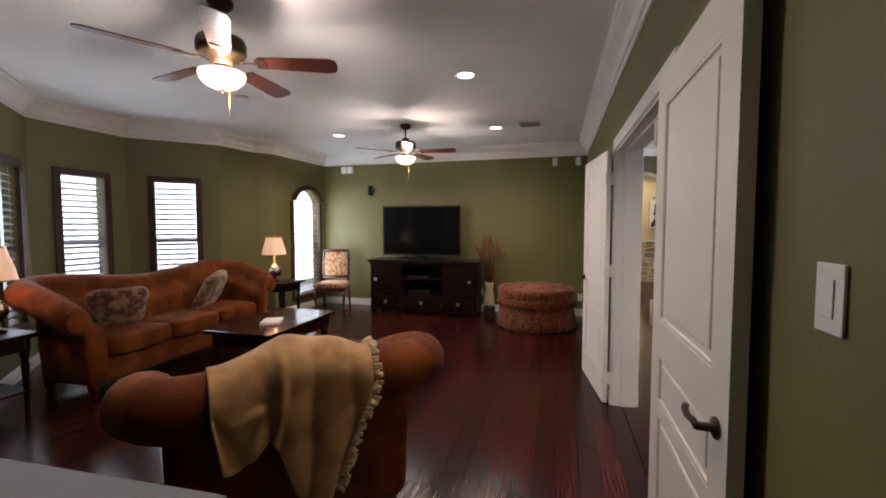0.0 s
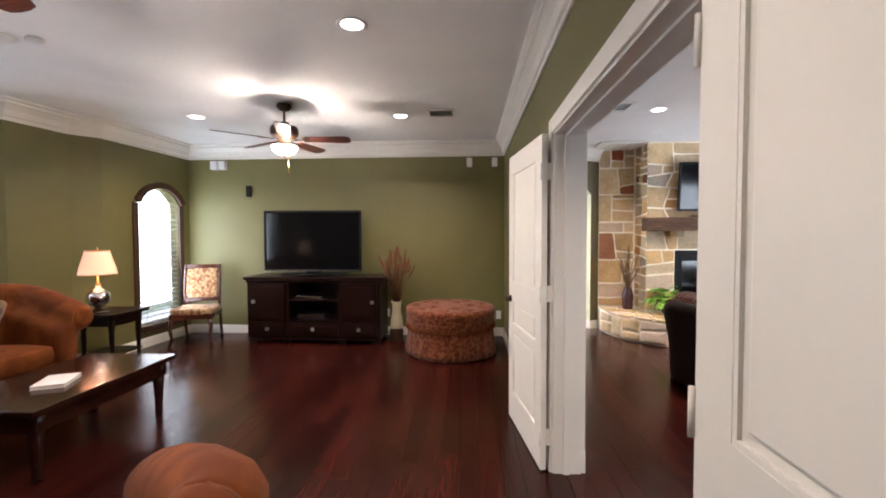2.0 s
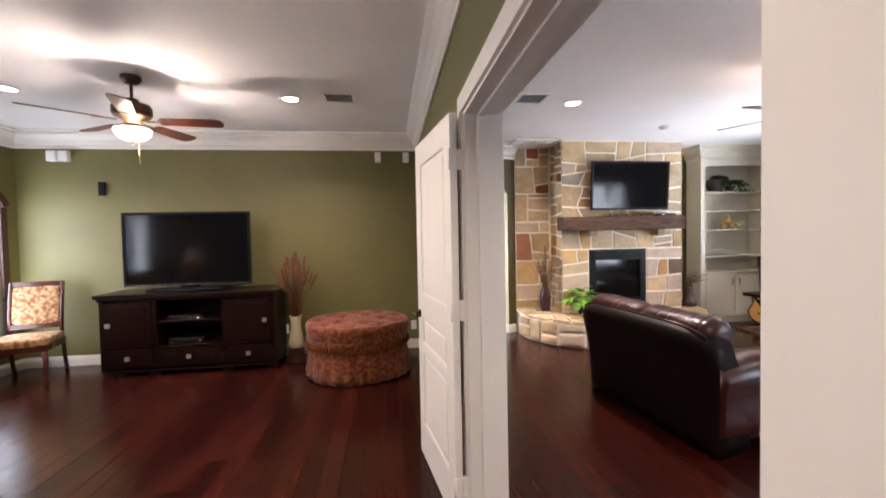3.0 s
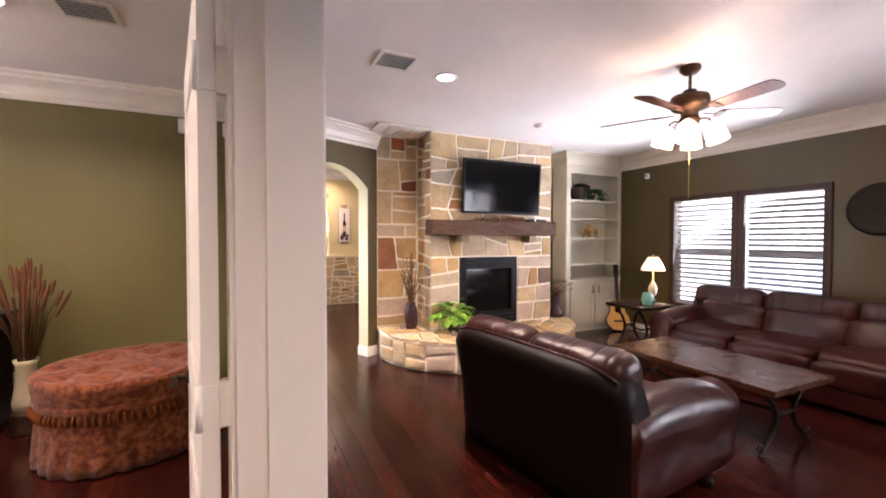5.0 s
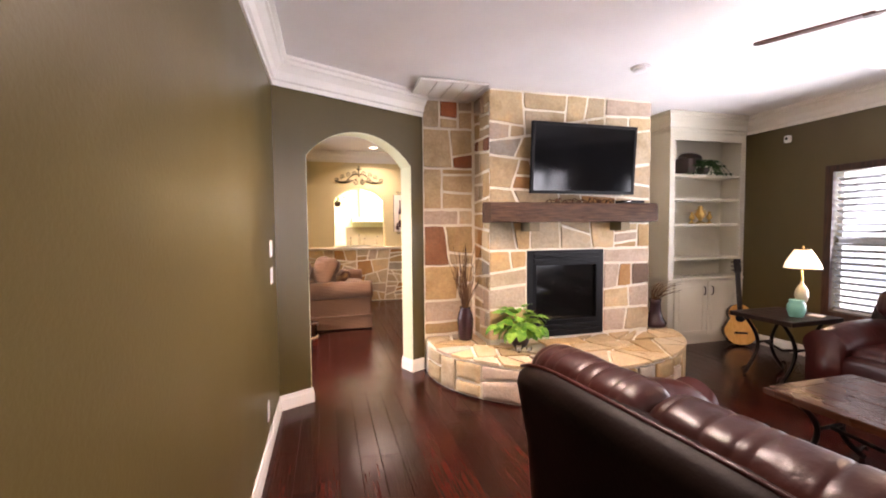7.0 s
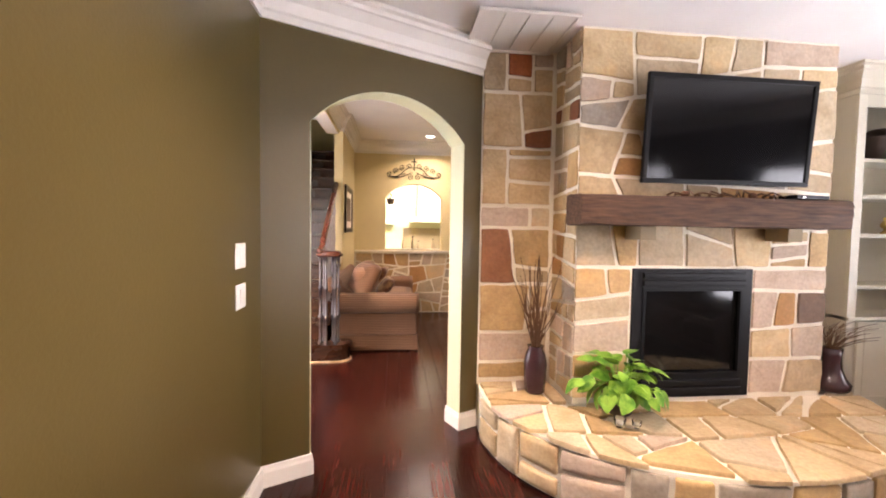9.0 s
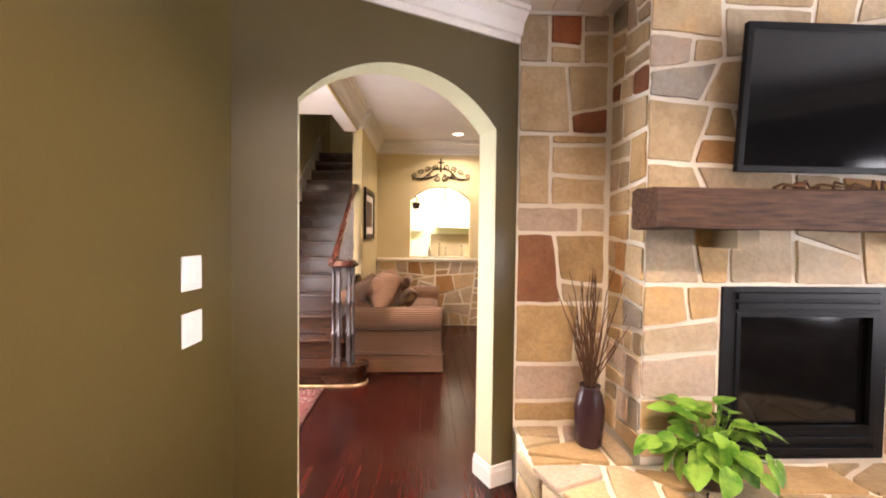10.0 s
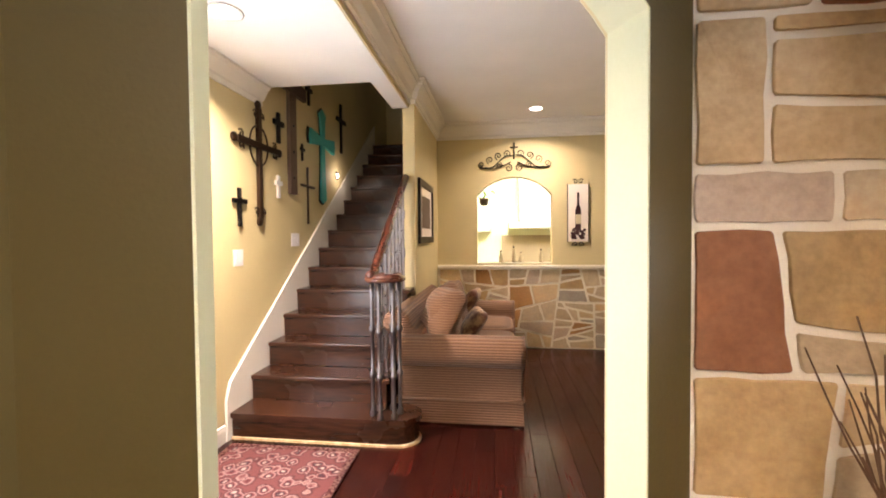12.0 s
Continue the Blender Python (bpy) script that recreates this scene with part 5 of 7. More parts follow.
def inset(poly, d):
    out = poly
    n = len(poly)
    cx, cy = sum(p[0] for p in poly) / n, sum(p[1] for p in poly) / n
    for i in range(n):
        a, b = poly[i], poly[(i + 1) % n]
        nx, ny = -(b[1] - a[1]), b[0] - a[0]
        l = math.hypot(nx, ny)
        if l < 1e-6:
            continue
        nx, ny = nx / l, ny / l
        if (cx - a[0]) * nx + (cy - a[1]) * ny < 0:
            nx, ny = -nx, -ny
        out = clip(out, (a[0] + nx * d, a[1] + ny * d), (nx, ny))
        if len(out) < 3:
            return []
    return out


def soften(poly, r, rng):
    """Corners nipped off and edges made a little uneven."""
    out, n = [], len(poly)
    for i in range(n):
        p, a, b = Vector(poly[i]), Vector(poly[i - 1]), Vector(poly[(i + 1) % n])
        ra, rb = min(r, (a - p).length * 0.3), min(r, (b - p).length * 0.3)
        out += [tuple(p + (a - p).normalized() * ra), tuple(p + (b - p).normalized() * rb)]
        side = (b - p).length
        if side > 0.10:
            e = (b - p).normalized()
            steps = 2 + int(side > 0.2) + int(side > 0.34)
            for k in range(1, steps):
                mid = p + (b - p) * ((k + rng.uniform(-0.2, 0.2)) / steps) + Vector((-e.y, e.x)) * rng.uniform(-0.006, 0.006)
                out.append(tuple(mid))
    return out


def lay_stone(parent, poly, at, rng, colour=None, joint=0.0115, proud=0.010, material="field_stone", name="stone", fine=0.0):
    """One stone; at(u, v, out) gives its place."""
    p = inset(poly, joint + rng.uniform(0, 0.003))
    if len(p) < 3 or area(p) < 0.0012:
        return None
    p = soften(p, 0.007, rng)
    if fine:
        q = []
        for a, b in zip(p, p[1:] + p[:1]):
            n = max(1, math.ceil(math.dist(a, b) / fine))
            q += [(a[0] + (b[0] - a[0]) * i / n, a[1] + (b[1] - a[1]) * i / n) for i in range(n)]
        p = q
    top = inset(p, 0.007)
    if len(top) < 3:
        return None
    c = Vector((sum(q[0] for q in p) / len(p), sum(q[1] for q in p) / len(p)))
    lift = proud + rng.uniform(-0.003, 0.004)
    bm = bmesh.new()
    low = [bm.verts.new(at(q[0], q[1], 0.0)) for q in p]
    mid = [bm.verts.new(at(q[0], q[1], lift * 0.72)) for q in p]
    hi = [bm.verts.new(at(c.x + (q[0] - c.x) * 0.982, c.y + (q[1] - c.y) * 0.982, lift + rng.uniform(-0.1, 0.1) * min(0.010, proud * proud * 100))) for q in p]
    n = len(p)
    for a, b in ((low, mid), (mid, hi)):
        for i in range(n):
            bm.faces.new((a[i], a[(i + 1) % n], b[(i + 1) % n], b[i]))
    mc = bm.verts.new(at(c.x, c.y, lift + 0.001))
    inner = hi
    if fine:
        inner = [bm.verts.new(at(c.x + (q[0] - c.x) * 0.5, c.y + (q[1] - c.y) * 0.5, lift + 0.001)) for q in p]
        for i in range(n):
            bm.faces.new((hi[i], hi[(i + 1) % n], inner[(i + 1) % n], inner[i])).smooth = True
    for i in range(n):
        bm.faces.new((inner[i], inner[(i + 1) % n], mc)).smooth = bool(fine)
    bmesh.ops.recalc_face_normals(bm, faces=bm.faces[:])
    s = part(name, bm, material, parent)
    col = colour or rng.choices(PALETTE + [PINK], (6, 7, 3, 6, 3, 1.6, 1.5, 0.6, 4))[0]
    k = rng.uniform(0.88, 1.12)
    s.color = (col[0] * k, col[1] * k, col[2] * k, 1)
    return s


FX0, FX1, FY, CY, FTOP = 2.49, 4.30, 7.15, 7.57, 2.74
FB = (2.875, 3.735, 0.335, 1.205)
HEARTH = 0.335
fire = thing("fireplace", (3.39, 7.46, 0), 0, "stone fireplace with cream mortar joints", "fireplace", kind="structure")


def fpart(name, bm, material, label=""):
    bmesh.ops.translate(bm, verts=bm.verts[:], vec=(-3.39, -7.46, 0))
    return part(name, bm, material, fire, label)


breast = fpart("chimney_breast", wall_mesh((FX0, FY), (FX1, FY), 0.64, 0, FTOP, [(FB[0] - FX0, FB[1] - FX0, FB[2], FB[3], 0)]), "mortar", "cream mortar bed of the chimney breast")
wing = fpart("side_wing", cube(1.932, FX0 - 0.002, CY, 7.79, 0, FTOP, 0), "mortar", "cream mortar bed beside the arch")
rng = random.Random(21)
O = Vector((-3.39, -7.46, 0))
front_at = lambda u, v, o: Vector((u, FY - o, v)) + O
wing_at = lambda u, v, o: Vector((u, CY - o, v)) + O
side_at = lambda u, v, o: Vector((FX0 - o, u, v)) + O
right_at = lambda u, v, o: Vector((FX1 + o, u, v)) + O
rect = lambda a, b, c, d: [(a, c), (b, c), (b, d), (a, d)]

# the wing: courses as they are laid, each cut into its stones
courses = [0.337, 0.465, 0.69, 1.045, 1.46, 1.62, 2.04, 2.44, 2.735]
X0, X1 = 1.934, 2.466


def course(k, cuts, skew=0):
    """Stones of one course: cuts are shares of its width, each leaning by skew degrees."""
    left, out = rect(X0, X1, courses[k], courses[k + 1]), []
    for c in cuts:
        q = (X0 + (X1 - X0) * c, (courses[k] + courses[k + 1]) / 2)
        a, left = cut(left, q, 90 + skew)
        out.append(a)
    return out + [left]


def across(poly, share, lean=0):
    ys = [p[1] for p in poly]
    xs = [p[0] for p in poly]
    lo, hi = cut(poly, ((min(xs) + max(xs)) / 2, min(ys) + (max(ys) - min(ys)) * share), lean)
    return [hi, lo]


def lay(stones, colours, at, owner, **kw):
    for s, col in zip(stones, colours):
        if len(s) > 2:
            lay_stone(owner, s, at, rng, col, **kw)


r0, r1, r2, r3, r4, r5, r6, r7 = course(0, [0.82]), course(1, [0.86]), course(2, [0.70], -6), course(3, [0.47], 8), course(4, [0.70]), course(5, [0.37]), course(6, [0.56], 5), course(7, [0.33, 0.70])
lay(r0, (OCHRE, RED), wing_at, wing)
lay(r1, (PINK, SAND), wing_at, wing)
lay([r2[0]] + across(r2[1], 0.45, 10), (OCHRE, SAND, TAN), wing_at, wing)
lay([r3[0]] + across(r3[1], 0.30, -6), ((0.30, 0.125, 0.055), PALETTE[2], OCHRE), wing_at, wing)
lay(r4, (PINK, SAND), wing_at, wing)
tops = across(r5[1], 0.42, -3)
lay([r5[0], tops[0]] + across(tops[1], 0.76, 1), (TAN, TAN, TAN, OCHRE), wing_at, wing)
rt = across(r6[1], 0.34, 12)
lay([r6[0]] + rt, (TAN, RED, TAN), wing_at, wing)
mid2, rig2 = across(r7[1], 0.36, -4), across(r7[2], 0.62, 2)
lay([r7[0]] + mid2 + rig2, (SAND, TAN, (0.36, 0.11, 0.035), TAN, PINK), wing_at, wing)
# return and front of the breast
for poly in rubble(rect(FY + 0.004, CY - 0.004, HEARTH + 0.002, 2.735), rng, 0.018, 0.06, 6):
    lay_stone(breast, poly, side_at, rng)
for poly in rubble(rect(FY + 0.004, 7.775, 0.002, 2.735), rng, 0.03, 0.09, 6):
    lay_stone(breast, poly, right_at, rng)
FRONT = []
for region in (rect(FX0 - 0.018, FX1 + 0.015, FB[3] + 0.005, 2.735), rect(FX0 - 0.018, FB[0] - 0.006, HEARTH + 0.002, FB[3] + 0.005), rect(FB[1] + 0.006, FX1 + 0.015, HEARTH + 0.002, FB[3] + 0.005)):
    FRONT += [[(x * 1.35, y) for x, y in q] for q in rubble([(x / 1.35, y) for x, y in region], rng, 0.018, 0.13, 8)]
for poly in FRONT:
    lay_stone(breast, poly, front_at, rng)

# firebox insert
ins = fpart("firebox", wall_mesh((FB[0] + 0.002, FY - 0.015), (FB[1] - 0.002, FY - 0.015), 0.04, FB[2] + 0.003, FB[3] - 0.002, [(0.075, 0.781, FB[2] + 0.16, FB[3] - 0.14, 0)]), "black_metal", "black metal firebox surround")
louvre = mesh_of("louvre", cube(-0.365, 0.365, -0.012, 0.012, -0.018, 0.018, 0.005), "black_metal")
for z in (FB[3] - 0.045, FB[3] - 0.095, FB[2] + 0.05, FB[2] + 0.105):
    o = new("louvre", louvre)
    o.parent = ins
    o.location = Vector((3.305, FY - 0.024, z)) + O
fpart("fire_glass", cube(FB[0] + 0.06, FB[1] - 0.06, FY + 0.012, FY + 0.018, FB[2] + 0.14, FB[3] - 0.12, 0), "fire_glass", "dark reflecting fire glass").parent = fire
fpart("fire_chamber", cube(FB[0] + 0.01, FB[1] - 0.01, FY + 0.03, FY + 0.40, FB[2] + 0.01, FB[3] - 0.01, 0), "black_plastic")
fpart("glass_trim", wall_mesh((FB[0] + 0.07, FY - 0.022), (FB[1] - 0.07, FY - 0.022), 0.02, FB[2] + 0.15, FB[3] - 0.13, [(0.02, 0.70, FB[2] + 0.17, FB[3] - 0.15, 0)]), "black_plastic")


# mantel beam
def beam(u, v):
    x = 2.40 + 1.79 * u
    y, z = along_outline([(6.905, 1.485), (7.124, 1.48), (7.124, 1.665), (7.05, 1.668), (6.91, 1.662), (6.90, 1.64), (6.898, 1.56)], v)
    n = noise.noise(Vector((x * 3, y * 20, z * 22))) * 0.006 + noise.noise(Vector((x * 14, y * 30, z * 30))) * 0.003
    return Vector((x + (0.004 * noise.noise(Vector((y * 40, z * 40, 3)))), y + n, z + n))


man = thing("mantel_shelf", (3.3, 7.0, 1.48), 0, "rough-hewn dark timber mantel beam", "mantel")
bm = loft(beam, 60, 28, None, False)
bmesh.ops.translate(bm, verts=bm.verts[:], vec=(-3.3, -7.0, -1.48))
part("beam", bm, "mantel_wood", man)
for x in (2.86, 3.86):
    bm = prism([(-0.06, 0), (0.06, 0), (0.05, -0.16), (-0.05, -0.16)], -0.085, -0.002, pose(x - 3.3, 0.125, 0))
    part("corbel", bm, "mantel_back", man, "pale stone corbel")

# raised hearth
HC, HA, HB = (3.25, 7.35), 1.35, 1.15
ell = lambda a, k=0.0: (HC[0] + (HA - k) * math.cos(a), HC[1] + (HB - k) * math.sin(a))
hearth = thing("hearth", (3.25, 6.9, 0), 0, "raised curved stone hearth with flagstone top", "hearth", kind="structure")
HO = Vector((-3.25, -6.9, 0))
arc = [ell(math.pi + math.pi * k / 48, 0.03) for k in range(49)]
core = prism(arc + [(4.57, 7.36), (4.57, 7.77), (4.32, 7.77), (4.32, 7.14), (2.46, 7.14), (2.46, 7.56), (1.934, 7.56)], 0, HEARTH - 0.026)
bmesh.ops.translate(core, verts=core.verts[:], vec=HO)
part("bed", core, "mortar", hearth)
S = [0.0]
for k in range(200):
    a, b = ell(math.pi + math.pi * k / 200, 0.03), ell(math.pi + math.pi * (k + 1) / 200, 0.03)
    S.append(S[-1] + math.dist(a, b))


def rim_at(u, v, o):
    u = min(max(u, 0), S[-1] - 1e-6)
    k = max(i for i in range(200) if S[i] <= u)
    f = (u - S[k]) / (S[k + 1] - S[k])
    a = math.pi + math.pi * (k + f) / 200
    x, y = ell(a, 0.03 - o)
    return Vector((x, y, v)) + HO


u = 0.0
while u < S[-1] - 0.05:
    w = min(rng.uniform(0.16, 0.34), S[-1] - u)
    for poly in rubble(rect(u, u + w, 0.004, HEARTH - 0.034), rng, 0.02, 0.09, 7):
        lay_stone(hearth, poly, rim_at, rng, rng.choice([TAN, SAND, PINK, TAN, OCHRE, PALETTE[6]]), 0.011, 0.020, "field_stone", fine=0.05)
    u += w
top_at = lambda u, v, o: Vector((u, v, HEARTH - 0.028 + o)) + HO
outline = [ell(2 * math.pi * k / 60, -0.012) for k in range(60)]
for poly in rubble(rect(1.9, 4.62, 6.15, 7.58), random.Random(8), 0.06, 0.17, 22):
    for region in (rect(1.9, 4.62, 6.15, 7.122), rect(1.936, 2.462, 7.122, 7.54), rect(4.335, 4.62, 7.122, 7.58)):
        p = poly
        for a, b in zip(region, region[1:] + region[:1]):
            p = clip(p, a, (-(b[1] - a[1]), b[0] - a[0])) if len(p) > 2 else p
        for a, b in zip(outline, outline[1:] + outline[:1]):
            if len(p) > 2 and (a[1] + b[1]) / 2 < 7.34:
                p = clip(p, a, (-(b[1] - a[1]), b[0] - a[0]))
        if len(p) > 2 and area(p) > 0.004:
            lay_stone(hearth, p, top_at, rng, rng.choice([OCHRE, TAN, TAN, SAND, PINK]), 0.014, 0.024, "field_stone", "flagstone")

# things on the hearth and mantel
def leaf_mesh(bm, m, length, width, curl=0.25):
    rows = []
    for i in range(6):
        t = i / 5
        w = width * math.sin(math.pi * min(1, t * 0.85 + 0.12)) ** 0.8 * (1 - 0.25 * t)
        z = -curl * length * t * t
        rows.append([bm.verts.new(m @ Vector((x, length * t, z + 0.12 * abs(x)))) for x in (-w / 2, 0, w / 2)])
    for a, b in zip(rows, rows[1:]):
        for j in range(2):
            bm.faces.new((a[j], a[j + 1], b[j + 1], b[j])).smooth = True


def pothos():
    p = thing("potted_plant", (2.69, 6.93, HEARTH + 0.002), 0, "bright green leafy plant in a dark pot", "plant")
    part("pot", lathe([(0.06, 0), (0.075, 0.02), (0.10, 0.10), (0.105, 0.13), (0.095, 0.13), (0.085, 0.10)], 24), "clay_dark", p)
    part("soil", lathe([(0.001, 0.10), (0.09, 0.105), (0.09, 0.11), (0.001, 0.112)], 20), "soil", p)
    r = random.Random(4)
    for k in range(84):
        a, el, l = r.uniform(0, 6.28), r.uniform(0.25, 1.5), r.uniform(0.06, 0.25)
        base = Vector((0.03 * math.cos(a), 0.03 * math.sin(a), 0.11))
        tip = base + Vector((math.cos(a) * math.cos(el), math.sin(a) * math.cos(el), math.sin(el))) * l
        part("stem", tube([base, (base + tip) / 2 + Vector((0, 0, 0.02)), tip], 0.0025, 5), "leaf_green", p)
        bm = bmesh.new()
        ln = r.uniform(0.06, 0.12)
        leaf_mesh(bm, Matrix.Translation(tip) @ pose(0, 0, 0, math.degrees(el) - r.uniform(30, 80), r.uniform(-30, 30), math.degrees(a) - 90), ln, ln * 0.95, 0.35)
        part("leaf", bm, "leaf_green", p)


pothos()


def twig_vase(place, label, body, twigs, height, seed, droop=0.0, material="twig"):
    v = thing("twig_vase", place, 0, label, "vase")
    part("body", lathe(body, 26), "vase_purple", v)
    r = random.Random(seed)
    z0 = body[-1][1] - 0.03
    for k in range(twigs):
        a, sp, h = r.uniform(0, 6.28), r.uniform(0.02, 0.19), r.uniform(0.5, 1.0) * height
        pts = [Vector((0.02 * math.cos(a), 0.02 * math.sin(a), z0))]
        for i in range(1, 6):
            t = i / 5
            pts.append(Vector((sp * t * math.cos(a) + r.uniform(-0.012, 0.012) + droop * t * t * 0.3, sp * t * math.sin(a) + r.uniform(-0.012, 0.012), z0 + h * (t - droop * t * t * 0.7))))
        part("twig", tube(pts, 0.0038, 5, None, 0.002), material, v)
    return v


twig_vase((2.285, 7.30, HEARTH + 0.003), "dark purple glass vase of dry twigs", [(0.06, 0), (0.068, 0.01), (0.075, 0.10), (0.08, 0.20), (0.065, 0.27), (0.05, 0.30), (0.056, 0.32), (0.046, 0.315)], 48, 0.66, 11)
twig_vase((4.45, 7.20, HEARTH + 0.003), "dark boot-shaped vase of drooping twigs", [(0.10, 0), (0.11, 0.015), (0.115, 0.05), (0.085, 0.09), (0.06, 0.16), (0.055, 0.25), (0.062, 0.30), (0.052, 0.295)], 30, 0.36, 12, 0.55)
for x, y, s in ((2.60, 6.76, 1.0), (2.69, 6.74, 0.8)):
    g = thing("glass_votive", (x, y, HEARTH + 0.003), 0, "small clear glass votive on the hearth", "votive", "glass votives")
    part("cup", lathe([(0.022 * s, 0), (0.03 * s, 0.01), (0.034 * s, 0.05 * s), (0.031 * s, 0.05 * s), (0.026 * s, 0.012), (0.002, 0.01)], 18), "thin_glass", g)
    part("candle", lathe([(0.02 * s, 0.012), (0.02 * s, 0.03 * s), (0.002, 0.032 * s)], 14), "paper", g)
television((3.445, 7.085, 1.758), 1.165, 0.675, "flat black television mounted over the mantel", False, 4)
wm = thing("tv_bracket", (3.445, 7.10, 2.08), 0, "black wall bracket behind the television", "bracket")
part("arm", cube(-0.12, 0.12, -0.035, 0.024, -0.12, 0.12, 0.005), "black_metal", wm)
part("plate", cube(-0.16, 0.16, 0.012, 0.026, -0.16, 0.16, 0.003), "black_metal", wm)
gar = thing("twig_garland", (3.4, 7.0, 1.668), 0, "dark twisted twig garland lying on the mantel", "garland")
r = random.Random(9)
for k in range(14):
    x = -0.40 + 0.055 * k
    part("twig", tube([(x, r.uniform(-0.03, 0.05), 0.006), (x + 0.03, r.uniform(-0.04, 0.05), r.uniform(0.02, 0.05)), (x + r.uniform(0.06, 0.12), r.uniform(-0.04, 0.05), 0.008)], 0.008, 6, None, 0.004), "twig", gar)
for x in (-0.28, 0.18):
    part("berry_cluster", puff(0.05, 0.04, 0.035, (x, 0, 0.018), 0.8, 0.012, None, None, 12, 8, 3), "dried_red", gar)
mb = thing("media_box", (3.92, 6.98, 1.668), 6, "flat dark media box on the mantel", "electronics")
part("case", cube(-0.13, 0.13, -0.06, 0.06, 0, 0.022, 0.004), "black_plastic", mb)
part("light", cube(-0.09, -0.06, -0.0615, -0.059, 0.008, 0.013, 0), "chrome", mb)


# ---- living room ----
def bookcase():
    x0, x1, y0, y1 = 4.857, 5.996, 7.45, 7.775
    b = thing("bookcase", ((x0 + x1) / 2, y0, 0), 0, "built-in cream bookcase with cabinet doors below", "bookcase")
    c = (x0 + x1) / 2
    h = (x1 - x0) / 2
    T = 2.535
    for s in (-1, 1):
        part("side_panel", cube(min(s * h, s * (h - 0.03)), max(s * h, s * (h - 0.03)), 0.02, 0.32, 0, T, 0.002), "cabinet_cream", b)
        part("stile", cube(min(s * h, s * (h - 0.075)), max(s * h, s * (h - 0.075)), 0, 0.02, 0, T, 0.003), "cabinet_cream", b)
    part("back_panel", cube(-h + 0.03, h - 0.03, 0.305, 0.32, 0, T, 0), "cabinet_cream", b)
    part("header", cube(-h + 0.075, h - 0.075, 0, 0.02, 2.44, T, 0.003), "cabinet_cream", b)
    bm = moulding([(h, 0.0), (-h, 0.0), (-h, 0.32)][::-1], CROWN, 2.535)
    part("crown", bm, "cabinet_cream", b, "white crown along the top")
    for z in (2.05, 1.765, 1.46, 1.05):
        part("shelf", cube(-h + 0.03, h - 0.03, 0.022, 0.305, z - 0.028, z, 0.003), "cabinet_cream", b)
    part("counter", cube(-h, h, -0.015, 0.305, 0.775, 0.805, 0.005), "cabinet_cream", b)
    part("toe_kick", cube(-h + 0.075, h - 0.075, 0.015, 0.05, 0, 0.09, 0), "cabinet_cream", b)
    for s in (-1, 1):
        a, e = (0.006, h - 0.08) if s > 0 else (-h + 0.08, -0.006)
        d = part("door", cube(a, e, -0.02, -0.001, 0.10, 0.765, 0.003), "cabinet_cream", b)
        bm = bmesh.new()
        for q in ((a + 0.06, e - 0.06, 0.16, 0.172), (a + 0.06, e - 0.06, 0.70, 0.712)):
            box(bm, q[0], q[1], -0.025, -0.019, q[2], q[3], 0.002)
        for x in (a + 0.06, e - 0.072):
            box(bm, x, x + 0.012, -0.025, -0.019, 0.172, 0.70, 0.002)
        part("panel_moulding", bm, "cabinet_cream", d)
        part("handle", tube([(s * 0.06 + 0, -0.02, 0.60), (s * 0.06, -0.045, 0.61), (s * 0.06, -0.045, 0.69), (s * 0.06, -0.02, 0.70)], 0.006, 8), "black_iron", d, "black iron pull")
    return b


bookcase()
bs = thing("basket", (5.22, 7.60, 2.052), 10, "dark woven basket tipped on the shelf", "basket")
part("body", lathe([(0.08, 0.0), (0.10, 0.02), (0.125, 0.11), (0.115, 0.17), (0.125, 0.19), (0.105, 0.185), (0.09, 0.10)], 20), "clay_dark", bs)
part("lid", lathe([(0.13, 0.19), (0.12, 0.21), (0.05, 0.22), (0.01, 0.235)], 20, pose(0.05, 0, 0.03, 0, 14, 0)), "clay_dark", bs)
gp = thing("trailing_plant", (5.42, 7.53, 2.052), 0, "dark green trailing fern on the shelf", "plant")
part("pot", lathe([(0.05, 0), (0.07, 0.06), (0.075, 0.08), (0.06, 0.078)], 18), "clay_dark", gp)
r = random.Random(6)
for k in range(34):
    bm = bmesh.new()
    a, l = r.uniform(3.4, 6.2) if k % 4 else r.uniform(0, 3.1), r.uniform(0.16, 0.36)
    pts = [Vector((math.cos(a) * l * t, math.sin(a) * l * 0.55 * t, 0.08 + 0.12 * math.sin(math.pi * t * 0.8) - 0.22 * max(0, t - 0.4))) for t in (0, 0.25, 0.5, 0.75, 1)]
    if pts[-1].y > 0.15:
        pts = [Vector((p.x, min(p.y, 0.15), p.z)) for p in pts]
    for p, q in zip(pts, pts[1:]):
        tube([p, q], 0.003, 4, bm)
        for s in (-60, 60):
            leaf_mesh(bm, Matrix.Translation(q) @ pose(0, 0, 0, -20, 0, math.degrees(a) - 90 + s), 0.07, 0.022)
    part("frond", bm, "fern_green", gp)
